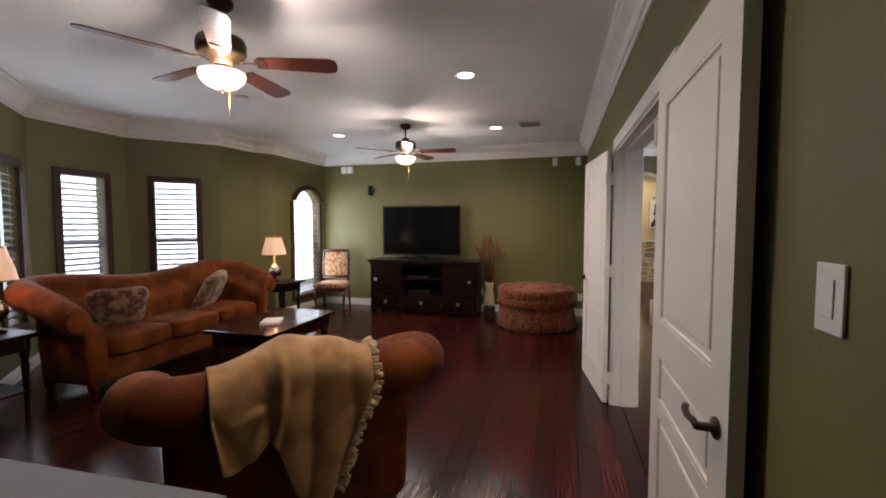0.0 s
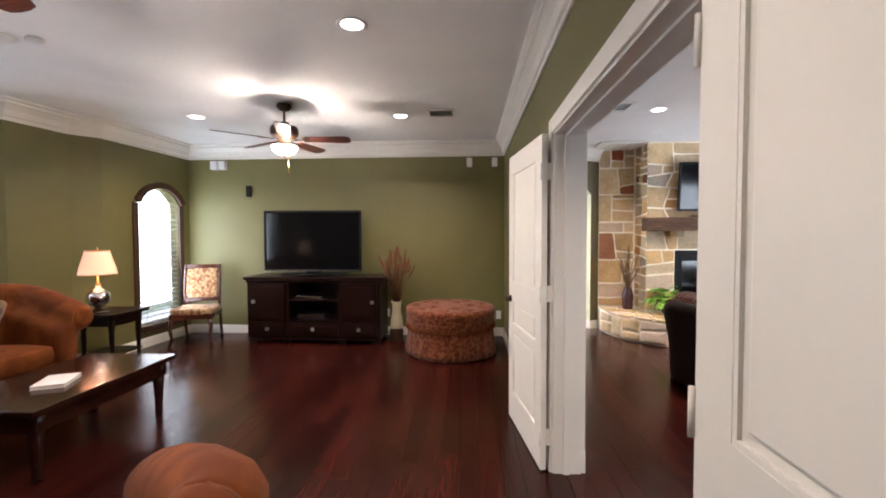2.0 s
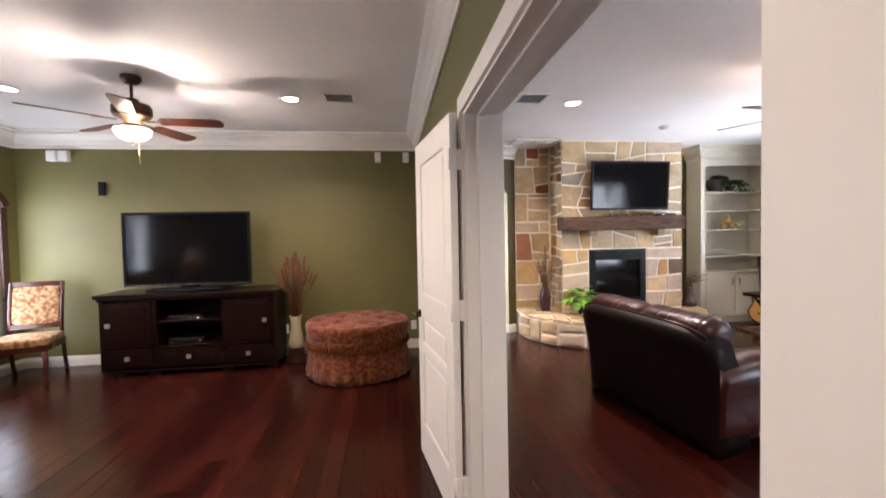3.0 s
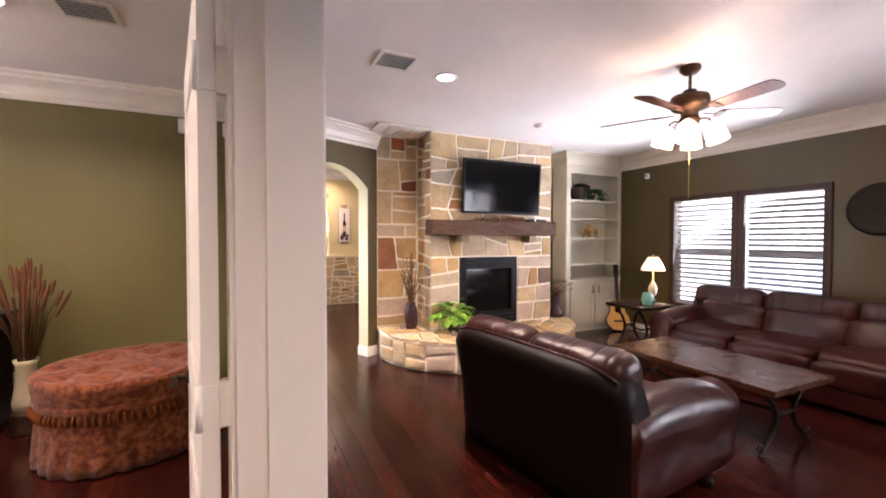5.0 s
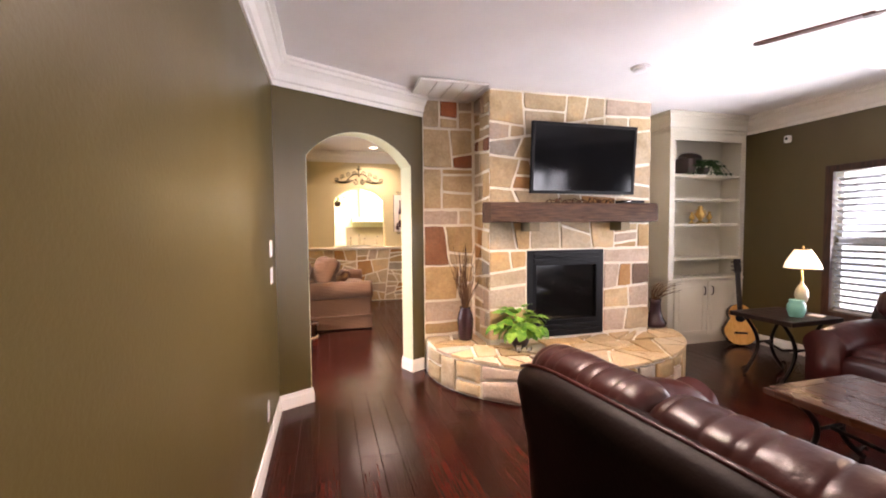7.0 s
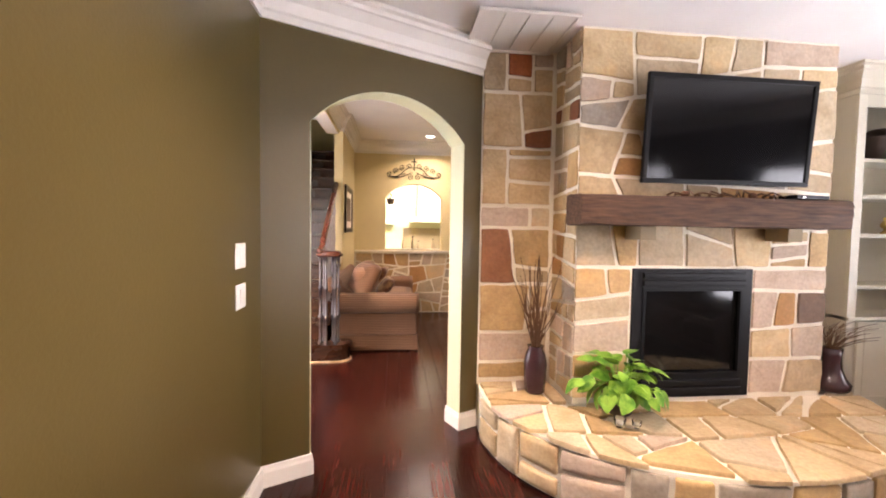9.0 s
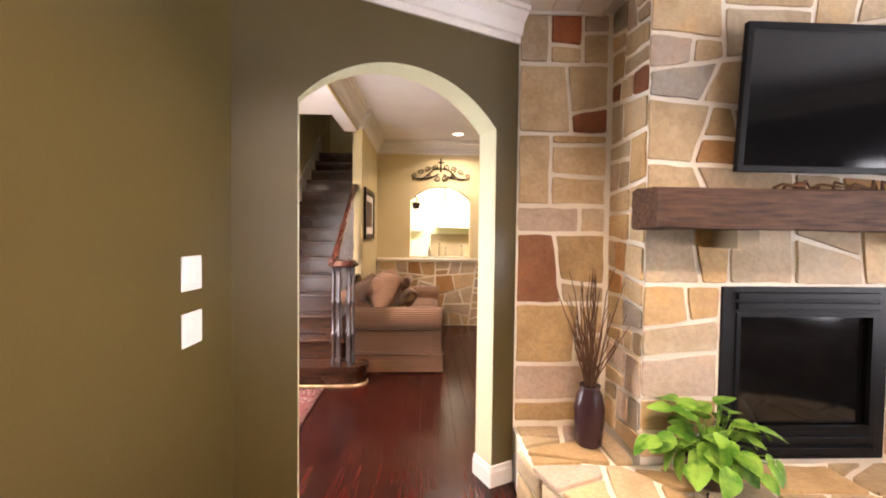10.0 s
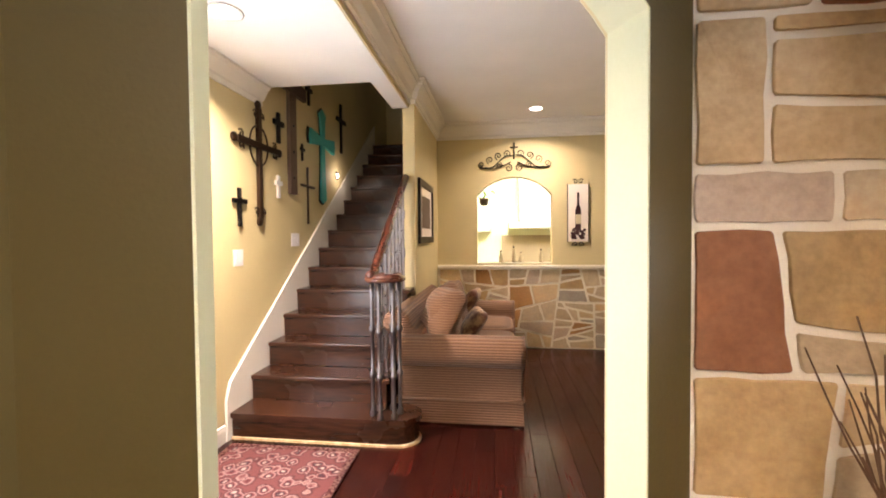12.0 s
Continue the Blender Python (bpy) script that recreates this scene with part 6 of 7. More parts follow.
for x, hgt, rad, nm in ((5.30, 0.14, 0.035, "brass_candlestick"), (5.43, 0.22, 0.06, "brass_urn"), (5.57, 0.15, 0.035, "brass_candlestick")):
    g = thing(nm, (x, 7.56, 1.462), 0, "old brass " + nm.split("_")[1] + " on a cream shelf", nm.split("_")[1], "brass set")
    part("base", lathe([(rad, 0), (rad, 0.01), (rad * 0.4, 0.025), (rad * 0.3, 0.04)], 20), "brass", g)
    part("body", lathe([(rad * 0.3, 0.038), (rad, hgt * 0.45), (rad * 0.9, hgt * 0.6), (rad * 0.35, hgt * 0.8), (rad * 0.6, hgt * 0.92), (rad * 0.2, hgt)], 20), "brass", g)
    if nm == "brass_urn":
        for s in (-1, 1):
            part("handle", tube([(s * 0.05, 0, 0.08), (s * 0.09, 0, 0.11), (s * 0.085, 0, 0.15), (s * 0.03, 0, 0.175)], 0.005, 8), "brass", g)

ceiling_fan((3.5, 4.59, DEN_CEIL), 45, 0.66, "bells", "bronze ceiling fan with four lit bell shades")
lamp("living_fan_glow", "POINT", (3.5, 4.59, 2.08), 22, (1.0, 0.74, 0.52), 0.12)
lamp("living_fan_bulb", "POINT", (3.38, 4.38, 2.28), 7, (1.0, 0.70, 0.46), 0.05)
vent((1.46, 5.45, DEN_CEIL), 0, 0.30, 0.30, 7, "white square ceiling air vent")
rv = thing("return_grille", (2.10, 7.27, DEN_CEIL), 0, "large white return air grille beside the stonework", "vent")
part("frame", wall_mesh((-0.31, 0), (0.31, 0), 0.018, -0.29, 0.27, [(0.02, 0.60, -0.27, 0.25, 0)]), "trim_white", rv).matrix_basis = pose(0, 0, -0.019, -90, 0, 0) @ pose(0, 0, 0, 0, 0, 0)
part("backing", cube(-0.29, 0.29, -0.25, 0.27, -0.004, -0.001, 0), "cabinet_cream", rv)
for k in range(4):
    part("slat", cube(-0.29 + 0.147 * k, -0.152 + 0.147 * k, -0.27, 0.25, -0.024, -0.0145, 0.003), "trim_white", rv)
sd = thing("smoke_detector", (3.5, 6.37, DEN_CEIL), 0, "white round smoke detector on the ceiling", "smoke detector")
part("base", lathe([(0.075, 0), (0.076, -0.012), (0.066, -0.016)], 24), "plastic_white", sd)
part("cap", lathe([(0.06, -0.015), (0.055, -0.035), (0.01, -0.038)], 24), "plastic_white", sd)
sc = thing("wall_sensor", (LX, 6.95, 2.39), 90, "small white motion sensor on the olive wall", "sensor")
part("case", puff(0.06, 0.05, 0.08, (0, 0.026, 0), 0.4), "plastic_white", sc)
part("lens", puff(0.03, 0.02, 0.03, (0, 0.05, 0.005), 0.8), "black_plastic", sc)
plate("light_switch", (WX1, 3.89, 1.30), -90, 0.215, 0.125, 4, "white four-gang switch plate beside the doorway")
plate("light_switch", (WX1, 6.597, 1.30), -90, 0.12, 0.118, 2, "white two-gang switch plate near the arch")
plate("wall_keypad", (WX1, 6.597, 1.11), -90, 0.12, 0.115, 1, "white keypad plate under the switches", "keypad")
plate("wall_outlet", (WX1, 6.25, 0.28), -90, 0.07, 0.115, 1, "white wall outlet low on the wall", "outlet")
ck = thing("wall_clock", (LX - 0.004, 4.36, 1.73), 90, "round dark iron wall clock", "clock")
part("rim", lathe([(0.19, 0), (0.25, 0), (0.255, 0.02), (0.24, 0.035), (0.20, 0.025)], 40, pose(0, 0, 0, -90, 0, 0)), "black_iron", ck)
part("dial", lathe([(0.002, 0.008), (0.195, 0.008), (0.195, 0.012), (0.002, 0.012)], 40, pose(0, 0, 0, -90, 0, 0)), "wall_wood_grey", ck)
for a, l in ((40, 0.10), (-70, 0.15)):
    part("clock_hand", box(bmesh.new(), -0.005, 0.005, 0.014, 0.018, 0, l, 0.001, pose(0, 0, 0, 0, a, 0)), "black_iron", ck)
for k in range(12):
    part("hour_mark", box(bmesh.new(), -0.007, 0.007, 0.013, 0.016, 0.15, 0.185, 0.001, pose(0, 0, 0, 0, 30 * k, 0)), "black_iron", ck)


def crest(width, deep, tall, seed):
    """A long stuffed roll whose leather is gathered by short creases."""
    rng = random.Random(seed)
    gathers = [((k + rng.uniform(-0.36, 0.36)) / 9, rng.uniform(0.15, 1.0), rng.uniform(-0.25, 0.25)) for k in range(1, 9)]

    def ring(u, v):
        a = 2 * math.pi * v
        end = (1 - (2 * abs(u - 0.5)) ** 9) ** 0.5 if 0 < u < 1 else 0.0
        end = 0.35 + 0.65 * end
        c, sn = math.cos(a), math.sin(a)
        y, z = math.copysign(abs(c) ** 0.75, c), math.copysign(abs(sn) ** 0.75, sn)
        dip = sum(w * math.exp(-((u - q - 0.02 * lean * z) * width / 0.011) ** 2) for q, w, lean in gathers)
        swell = 1 - 0.045 * dip + 0.045 * noise.noise(Vector((u * width * 6, y * 1.2, z * 1.2 + seed)))
        return ((u - 0.5) * width, deep / 2 * y * end * swell, tall / 2 * z * end * swell)
    return ring


def leather_seat(name, place, turn, length, seats, label, depth=0.98):
    """Leather sofa; local y to the front, x along it."""
    s = thing(name, place, turn, label, "sofa", "burgundy leather sofas")
    L, D = length / 2, depth / 2
    part("base", puff(length - 0.34, depth - 0.10, 0.32, (0, 0.03, 0.20), 0.2, 0.004), "leather", s)

    def back(u, v):
        x = (u - 0.5) * (length - 0.10)
        pts = [(-D + 0.30, 0.10), (-D + 0.05, 0.04), (-D + 0.02, 0.45), (-D - 0.04, 0.74), (-D - 0.02, 0.80), (-D + 0.05, 0.83), (-D + 0.14, 0.80), (-D + 0.26, 0.50)]
        d, z = along_outline(pts, v)
        end = (abs(u - 0.5) * 2) ** 6
        return (x, d + 0.06 * end, z - 0.05 * end + 0.006 * noise.noise(Vector((x * 4, z * 4, d * 4))))
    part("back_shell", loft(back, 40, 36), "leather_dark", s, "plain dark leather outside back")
    part("back_piping", tube([((k / 20 - 0.5) * (length - 0.14), -D + 0.035, 0.822 - 0.05 * (abs(k / 20 - 0.5) * 2) ** 6) for k in range(21)], 0.009, 6), "leather", s)
    w = (length - 0.42) / seats
    for k in range(seats):
        x = -(length - 0.42) / 2 + w * (k + 0.5)
        part("seat_cushion", puff(w - 0.006, depth - 0.30, 0.20, (x, 0.12, 0.40), 0.36, 0.020, None, None, 48, 26, k), "leather", s)
        part("seat_front", puff(w - 0.01, 0.14, 0.22, (x, D - 0.055, 0.33), 0.5, 0.015, None, None, 28, 16, k + 7), "leather", s)
        m = pose(x, -D + 0.19, 0.60, 14, 0, 0)
        part("back_cushion", puff(w + 0.02, 0.24, 0.30, (0, 0.04, -0.05), 0.42, 0.02, m, None, 52, 26, k + 3), "leather", s)
        wide = (length - 0.15) / seats
        hx = -(length - 0.15) / 2 + wide * (k + 0.5)
        part("headrest", loft(crest(wide, 0.235, 0.255, k + 11), 110, 36), "leather", s).matrix_basis = pose(hx, -D + 0.19, 0.60, 14, 0, 0) @ pose(0, 0.02, 0.155)
    for sx in (-1, 1):
        def arm(u, v):
            y = -D + 0.12 + (depth - 0.10) * u
            bulge = math.sin(math.pi * min(1, u * 1.02)) ** 0.25 if 0 < u < 1 else 0.75
            a = 2 * math.pi * v
            c, sn = math.cos(a), math.sin(a)
            if sn > -0.25:
                x, z = 0.155 * c, 0.475 + 0.165 * sn * bulge + 0.02 * (1 - u)
            else:
                x, z = 0.13 * (1 if c > 0 else -1) * min(1, abs(c) * 1.6), 0.475 + 0.165 * -0.25 - (abs(sn) - 0.25) * 0.50
            n = 0.004 * noise.noise(Vector((y * 5, z * 5, x * 5 + sx)))
            k = 1 - 0.05 * max(0, u - 0.93) / 0.07
            return (sx * (L - 0.165) + x * k + n, y, max(0.04, z) + n)
        part("arm", loft(arm, 26, 36), "leather", s)
    for x in (-L + 0.12, L - 0.12):
        for y in (-D + 0.12, D - 0.12):
            part("foot", lathe([(0.03, 0), (0.035, 0.02), (0.03, 0.05)], 12, pose(x, y, 0)), "dark_wood", s)
    return s


leather_seat("love_seat", (2.429, 4.61, 0), -84.5, 1.49, 2, "burgundy leather love seat seen from its dark back", 1.05)
leather_seat("leather_sofa", (5.27, 4.72, 0), 90, 2.45, 3, "burgundy leather sofa under the window", 0.98)


def iron_table(name, place, w, d, h, label, planks, material="table_wood"):
    t = thing(name, place, 0, label, "table")
    pw = (w - 0.14) / planks
    for k in range(planks):
        part("plank", cube(-w / 2 + 0.07 + pw * k + 0.0015, -w / 2 + 0.07 + pw * (k + 1) - 0.0015, -d / 2 + 0.07, d / 2 - 0.07, h - 0.04, h, 0.002), material, t)
    for s in (-1, 1):
        part("edge_board", cube(-w / 2, w / 2, min(s * d / 2, s * (d / 2 - 0.068)), max(s * d / 2, s * (d / 2 - 0.068)), h - 0.042, h + 0.001, 0.005), material, t)
        part("edge_board", cube(min(s * w / 2, s * (w / 2 - 0.068)), max(s * w / 2, s * (w / 2 - 0.068)), -d / 2 + 0.069, d / 2 - 0.069, h - 0.042, h + 0.001, 0.005), material, t)
    for y in (-d / 2 + 0.12, d / 2 - 0.12):
        for s in (-1, 1):
            pts = []
            for i in range(15):
                q = i / 14
                pts.append((s * (w * 0.40 - w * 0.26 * math.sin(math.pi * q)), y, h - 0.045 - (h - 0.06) * q))
            lg = part("leg", tube(pts, 0.016, 8), "black_iron", t)
            part("scroll", tube([(s * (w * 0.40 + 0.03 * math.cos(a)) , y, 0.045 + 0.03 * math.sin(a)) for a in [k * 0.5 for k in range(11)]], 0.01, 6), "black_iron", lg)
        part("cross_bar", tube([(-w * 0.15, y, h * 0.5), (w * 0.15, y, h * 0.5)], 0.012, 8), "black_iron", t)
    part("stretcher", tube([(0, -d / 2 + 0.12, h * 0.5), (0, 0, h * 0.42), (0, d / 2 - 0.12, h * 0.5)], 0.013, 8), "black_iron", t)
    return t


iron_table("coffee_table", (3.83, 4.62, 0), 0.74, 1.30, 0.48, "plank-topped coffee table on scrolled iron legs", 5)
iron_table("end_table", (5.10, 6.32, 0), 0.62, 0.58, 0.60, "dark wooden end table on curved iron legs", 4, "dark_wood")
table_lamp((5.38, 6.36, 0.602), "slender carved cream table lamp with dark-rimmed bell shade", (0.142, 0.055, 0.415, 0.60), "vase_cream", 0.62, "shade_white", True)
jv = thing("jade_jar", (5.08, 6.20, 0.602), 0, "small jade green jar beside the lamp", "jar")
part("body", lathe([(0.05, 0), (0.055, 0.01), (0.07, 0.06), (0.068, 0.11), (0.05, 0.135), (0.056, 0.15), (0.046, 0.148)], 24), "jade", jv)
part("rim", tube([(0.054 * math.cos(a), 0.054 * math.sin(a), 0.15) for a in [2 * math.pi * i / 24 for i in range(25)]], 0.004, 6), "jade", jv)
cd = thing("coaster", (5.27, 6.16, 0.602), 15, "pale coaster on the end table", "coaster")
part("tile", cube(-0.05, 0.05, -0.05, 0.05, 0, 0.008, 0.002), "paper", cd)
part("edge", cube(-0.053, 0.053, -0.053, 0.053, 0, 0.004, 0.001), "brass", cd)


def guitar():
    g = thing("guitar", (5.71, 7.23, 0.01), -32, "acoustic guitar with honey-coloured top leaning by the bookcase", "guitar")
    m = pose(0, 0, 0, -12, 0, 0)
    outline = []
    for k in range(40):
        a = 2 * math.pi * k / 40
        z = 0.24 - 0.24 * math.cos(a)
        w = 0.185 * abs(math.sin(a)) ** 0.75 * (1 - 0.34 * math.exp(-((z - 0.285) / 0.07) ** 2)) * (1 if z < 0.285 else 0.80)
        outline.append((math.copysign(w, math.sin(a)), z))
    turn = m @ Matrix(((1, 0, 0, 0), (0, 0, 1, 0), (0, 1, 0, 0), (0, 0, 0, 1)))
    part("body", prism(outline, -0.045, 0.045, turn), "cherry", g)
    part("soundboard", prism([(x * 0.98, 0.24 + (z - 0.24) * 0.985) for x, z in outline], -0.050, -0.0455, turn), "guitar_top", g, "honey-coloured spruce top")
    part("sound_hole", lathe([(0.002, 0), (0.05, 0), (0.05, 0.002), (0.002, 0.002)], 24, m @ pose(0, -0.051, 0.32, 90, 0, 0)), "black_plastic", g)
    part("bridge", box(bmesh.new(), -0.07, 0.07, -0.060, -0.0505, 0.13, 0.155, 0.003, m), "dark_wood", g)
    part("neck", box(bmesh.new(), -0.027, 0.027, -0.065, -0.04, 0.40, 0.86, 0.006, m), "dark_wood", g)
    hd = part("headstock", box(bmesh.new(), -0.037, 0.037, -0.060, -0.042, 0.86, 1.03, 0.004, m), "dark_wood", g)
    for k in range(3):
        for s in (-1, 1):
            part("tuning_peg", lathe([(0.006, 0), (0.006, 0.012), (0.012, 0.016), (0.012, 0.03), (0.002, 0.032)], 10, m @ pose(s * 0.037, -0.05, 0.89 + 0.05 * k, 0, 90 * s, 0)), "chrome", hd)


guitar()
# ---- stair hall ----
RISE, RUN, S0 = 0.192, 0.2555, 9.06


def staircase():
    s = thing("staircase", (0, S0, 0), 0, "dark hardwood staircase with bullnose bottom step", "staircase", kind="structure")
    tread_me = riser_me = None
    for k in range(15):
        y, z = RUN * k, RISE * (k + 1)
        if k == 0:
            outline = [(SX + 0.002, 0.30), (SX + 0.002, 0.0), (0.66, 0.0)] + [(0.70 + 0.16 * math.cos(a), 0.15 + 0.15 * math.sin(a)) for a in [radians(-75 + 150 * i / 10) for i in range(11)]] + [(0.55, 0.32), (0.50, 0.32)]
            part("tread", prism(outline, z - 0.035, z), "stair_wood", s)
            part("riser", prism([(x if x < 0 else x - 0.022, yy + (0.022 if yy < 0.29 else 0)) for x, yy in outline], 0.004, z - 0.036), "stair_wood", s)
            part("shoe", prism([(x if x < 0 else x - 0.005, yy + (0.006 if yy < 0.29 else 0)) for x, yy in outline], 0.0, 0.016), "fringe_cream", s, "pale shoe moulding")
            continue
        xr = 0.60 if y < 1.2 else 0.497
        if tread_me is None or k == 5:
            tread_me = mesh_of("tread", cube(SX + 0.026, xr, -0.0, RUN + 0.022, -0.035, 0.0, 0.010), "stair_wood")
            riser_me = mesh_of("riser", cube(SX + 0.026, min(xr, 0.57), 0.022, 0.040, -RISE + 0.001, -0.036, 0.0), "stair_wood")
        for nm, me in (("tread", tread_me), ("riser", riser_me)):
            o = new(nm, me)
            o.parent = s
            o.location = (0, y, z)
    # closed side under the open steps, and the skirt on the wall
    pts = [(0.32, 0.0), (1.24, 0.0), (1.24, RISE * 5 - 0.04)]
    for k in range(5, 1, -1):
        pts += [(RUN * (k - 1) + 0.03, RISE * k - 0.04), (RUN * (k - 1) + 0.03, RISE * (k - 1) - 0.04)]
    part("stringer", prism([(y, z) for y, z in pts if z >= 0], 0.545, 0.565, Matrix(((0, 0, 1, 0), (1, 0, 0, 0), (0, 1, 0, 0), (0, 0, 0, 1)))), "stair_wood", s)
    lo, hi = (-0.03, 0.0), (RUN * 14, RISE * 14)
    slope = RISE / RUN
    sk = [(-0.03, 0.0), (0.25, 0.0), (RUN * 14.6, slope * RUN * 14.0), (RUN * 14.6, RISE * 15.6 + 0.21), (0.02, RISE + 0.22), (-0.03, RISE + 0.10)]
    part("skirt_board", prism(sk, SX + 0.003, SX + 0.024, Matrix(((0, 0, 1, 0), (1, 0, 0, 0), (0, 1, 0, 0), (0, 0, 0, 1)))), "trim_white", s, "white sloping skirt board")
    return s


staircase()
structure("floor_upper_landing", cube(SX, 0.40, S0 + RUN * 15 + 0.0, 13.6, 2.85, 2.88, 0), "stair_wood", "dark wooden upper landing", "floor")


def balustrade():
    b = thing("balustrade", (0.53, S0, 0), 0, "wrought-iron stair railing with dark wooden handrail", "railing", kind="structure")
    slope = RISE / RUN
    top = lambda y: 1.20 + slope * (y - 0.12) if y > 0.12 else 1.18
    # volute and rail
    pts = [(0.10 + 0.085 * math.cos(a), 0.10 + 0.085 * math.sin(a), 1.165) for a in [radians(60 - 300 * i / 18) for i in range(19)]]
    part("volute", tube(pts, 0.03, 10), "cherry", b, "curled dark wooden rail end")
    part("volute_cap", lathe([(0.002, 1.135), (0.13, 1.135), (0.145, 1.15), (0.14, 1.165), (0.05, 1.17), (0.002, 1.17)], 28, pose(0.09, 0.10, 0)), "cherry", b)
    rail = [(0.0, y, top(y)) for y in [0.02, 0.06, 0.12, 0.2, 0.4, 0.6, 0.8, 1.0, 1.22]]
    part("handrail", tube(rail, 0.032, 12), "cherry", b, "dark cherry handrail")
    # cluster of posts under the volute
    for k in range(6):
        a = 2 * math.pi * k / 6 + 0.3
        x, y = 0.09 + 0.095 * math.cos(a), 0.10 + 0.095 * math.sin(a)
        part("post", lathe([(0.022, RISE), (0.024, RISE + 0.02), (0.013, RISE + 0.05), (0.012, 0.42), (0.014, 0.46), (0.023, 0.475), (0.023, 0.495), (0.014, 0.51), (0.011, 0.64), (0.014, 0.775), (0.023, 0.79), (0.023, 0.81), (0.014, 0.825), (0.012, 1.0), (0.016, 1.135)], 10, pose(x, y, 0)), "pewter_iron", b, "dark iron post with collars" if k == 0 else "")
    # straight pickets with stepped key between them
    for k in range(1, 5):
        for f in (0.25, 0.75):
            y = RUN * k + RUN * f
            if y > 1.18:
                continue
            z0, z1 = RISE * (k + 1), top(y) - 0.02
            p = part("picket", box(bmesh.new(), -0.009, 0.009, y - 0.009, y + 0.009, z0, z1, 0.002), "pewter_iron", b)
            bm = bmesh.new()
            n = 5
            for j in range(n):
                zc = z0 + 0.12 + (z1 - z0 - 0.22) * j / (n - 1)
                s = 1 if j % 2 else -1
                box(bm, -0.006, 0.006, min(y, y + s * 0.055), max(y, y + s * 0.055), zc - 0.006, zc + 0.006)
                box(bm, -0.006, 0.006, y + s * 0.055 - 0.006, y + s * 0.055 + 0.006, zc + 0.004, zc + 0.07)
                box(bm, -0.006, 0.006, min(y + s * 0.02, y + s * 0.055), max(y + s * 0.02, y + s * 0.055), zc + 0.068, zc + 0.080)
            part("key_pattern", bm, "pewter_iron", p)
    return b


balustrade()

# stone wainscot and ledge of the far wall
wain = thing("wainscot", (2.2, FAR, 0), 0, "field-stone wainscot under a pale stone ledge", "stone wainscot", kind="structure")
WO = Vector((-2.2, -FAR, 0))
bm = cube(0.622, 3.69, FAR - 0.05, FAR - 0.002, 0, 1.035, 0)
bmesh.ops.translate(bm, verts=bm.verts[:], vec=WO)
bed = part("bed", bm, "mortar", wain)
bm = cube(0.622, 3.69, FAR - 0.085, FAR - 0.001, 1.036, 1.075, 0.008)
bmesh.ops.translate(bm, verts=bm.verts[:], vec=WO)
part("ledge", bm, "mortar", wain, "pale stone ledge")
wr = random.Random(17)
wain_at = lambda u, v, o: Vector((u, FAR - 0.05 - o, v)) + WO
for poly in [[(x * 1.35, y) for x, y in q] for q in rubble(rect(0.64 / 1.35, 3.0 / 1.35, 0.004, 1.03), wr, 0.016, 0.07, 12)]:
    lay_stone(bed, poly, wain_at, wr, wr.choice([TAN, SAND, PINK, SAND, TAN, PINK, OCHRE, OCHRE, PALETTE[4], SAND, PALETTE[2], PALETTE[6], PALETTE[4]]), 0.012, 0.007)

# pass-through and kitchen
bm = bmesh.new()
box(bm, 1.15, 2.10, FAR + 0.0, FAR + 0.20, 1.076, 1.10, 0.004)
structure("trim_pass_sill", bm, "vase_cream", "pale stone sill of the pass-through", "trim")
kc = thing("kitchen_counter", (2.0, 14.8, 0), 0, "cream kitchen cabinet run with stone counter", "kitchen cabinet")
part("body", cube(-1.3, 1.8, -0.1, 0.38, 0, 0.88, 0.003), "cabinet_cream", kc)
part("worktop", cube(-1.32, 1.82, -0.14, 0.38, 0.881, 0.92, 0.006), "vase_cream", kc, "tan stone worktop")
part("backsplash", cube(-0.5, 1.0, 0.35, 0.39, 0.922, 1.48, 0.002), "mantel_back", kc, "tan tiled backsplash")
uc = thing("wall_cabinet", (1.0, 14.9, 1.55), 0, "cream wall cabinets over the backsplash", "kitchen cabinet")
part("body", cube(-0.3, 0.28, -0.05, 0.29, 0, 0.95, 0.004), "cabinet_cream", uc)
part("door", cube(-0.28, 0.26, -0.07, -0.051, 0.02, 0.93, 0.006), "cabinet_cream", uc)
uh = thing("range_hood", (2.2, 14.9, 1.62), 0, "cream plastered range hood", "range hood")
part("canopy", prism([(-0.55, -0.35), (0.55, -0.35), (0.55, 0.29), (-0.55, 0.29)], 0, 0.12), "cabinet_cream", uh)
part("chimney", cube(-0.35, 0.35, -0.2, 0.29, 0.121, 1.2, 0.02), "cabinet_cream", uh)
for x, h in ((1.45, 0.16), (1.62, 0.22), (1.72, 0.14), (1.98, 0.18)):
    bt = thing("bottle", (x, FAR + 0.13, 1.101), 0, "small bottle on the pass-through sill", "bottle", "bottles on the sill")
    part("body", lathe([(0.02, 0), (0.024, 0.01), (0.024, h * 0.55), (0.01, h * 0.7), (0.009, h * 0.9)], 14), "mantel_back", bt)
    part("stopper", lathe([(0.011, h * 0.88), (0.012, h), (0.003, h * 1.01)], 12), "bronze", bt)
kp = thing("hanging_plant", (1.22, 12.4, 2.1), 0, "small green trailing plant in the kitchen", "plant")
rr = random.Random(2)
part("pot", lathe([(0.05, -0.2), (0.07, -0.12), (0.075, -0.1), (0.002, -0.1)], 16), "clay_dark", kp)
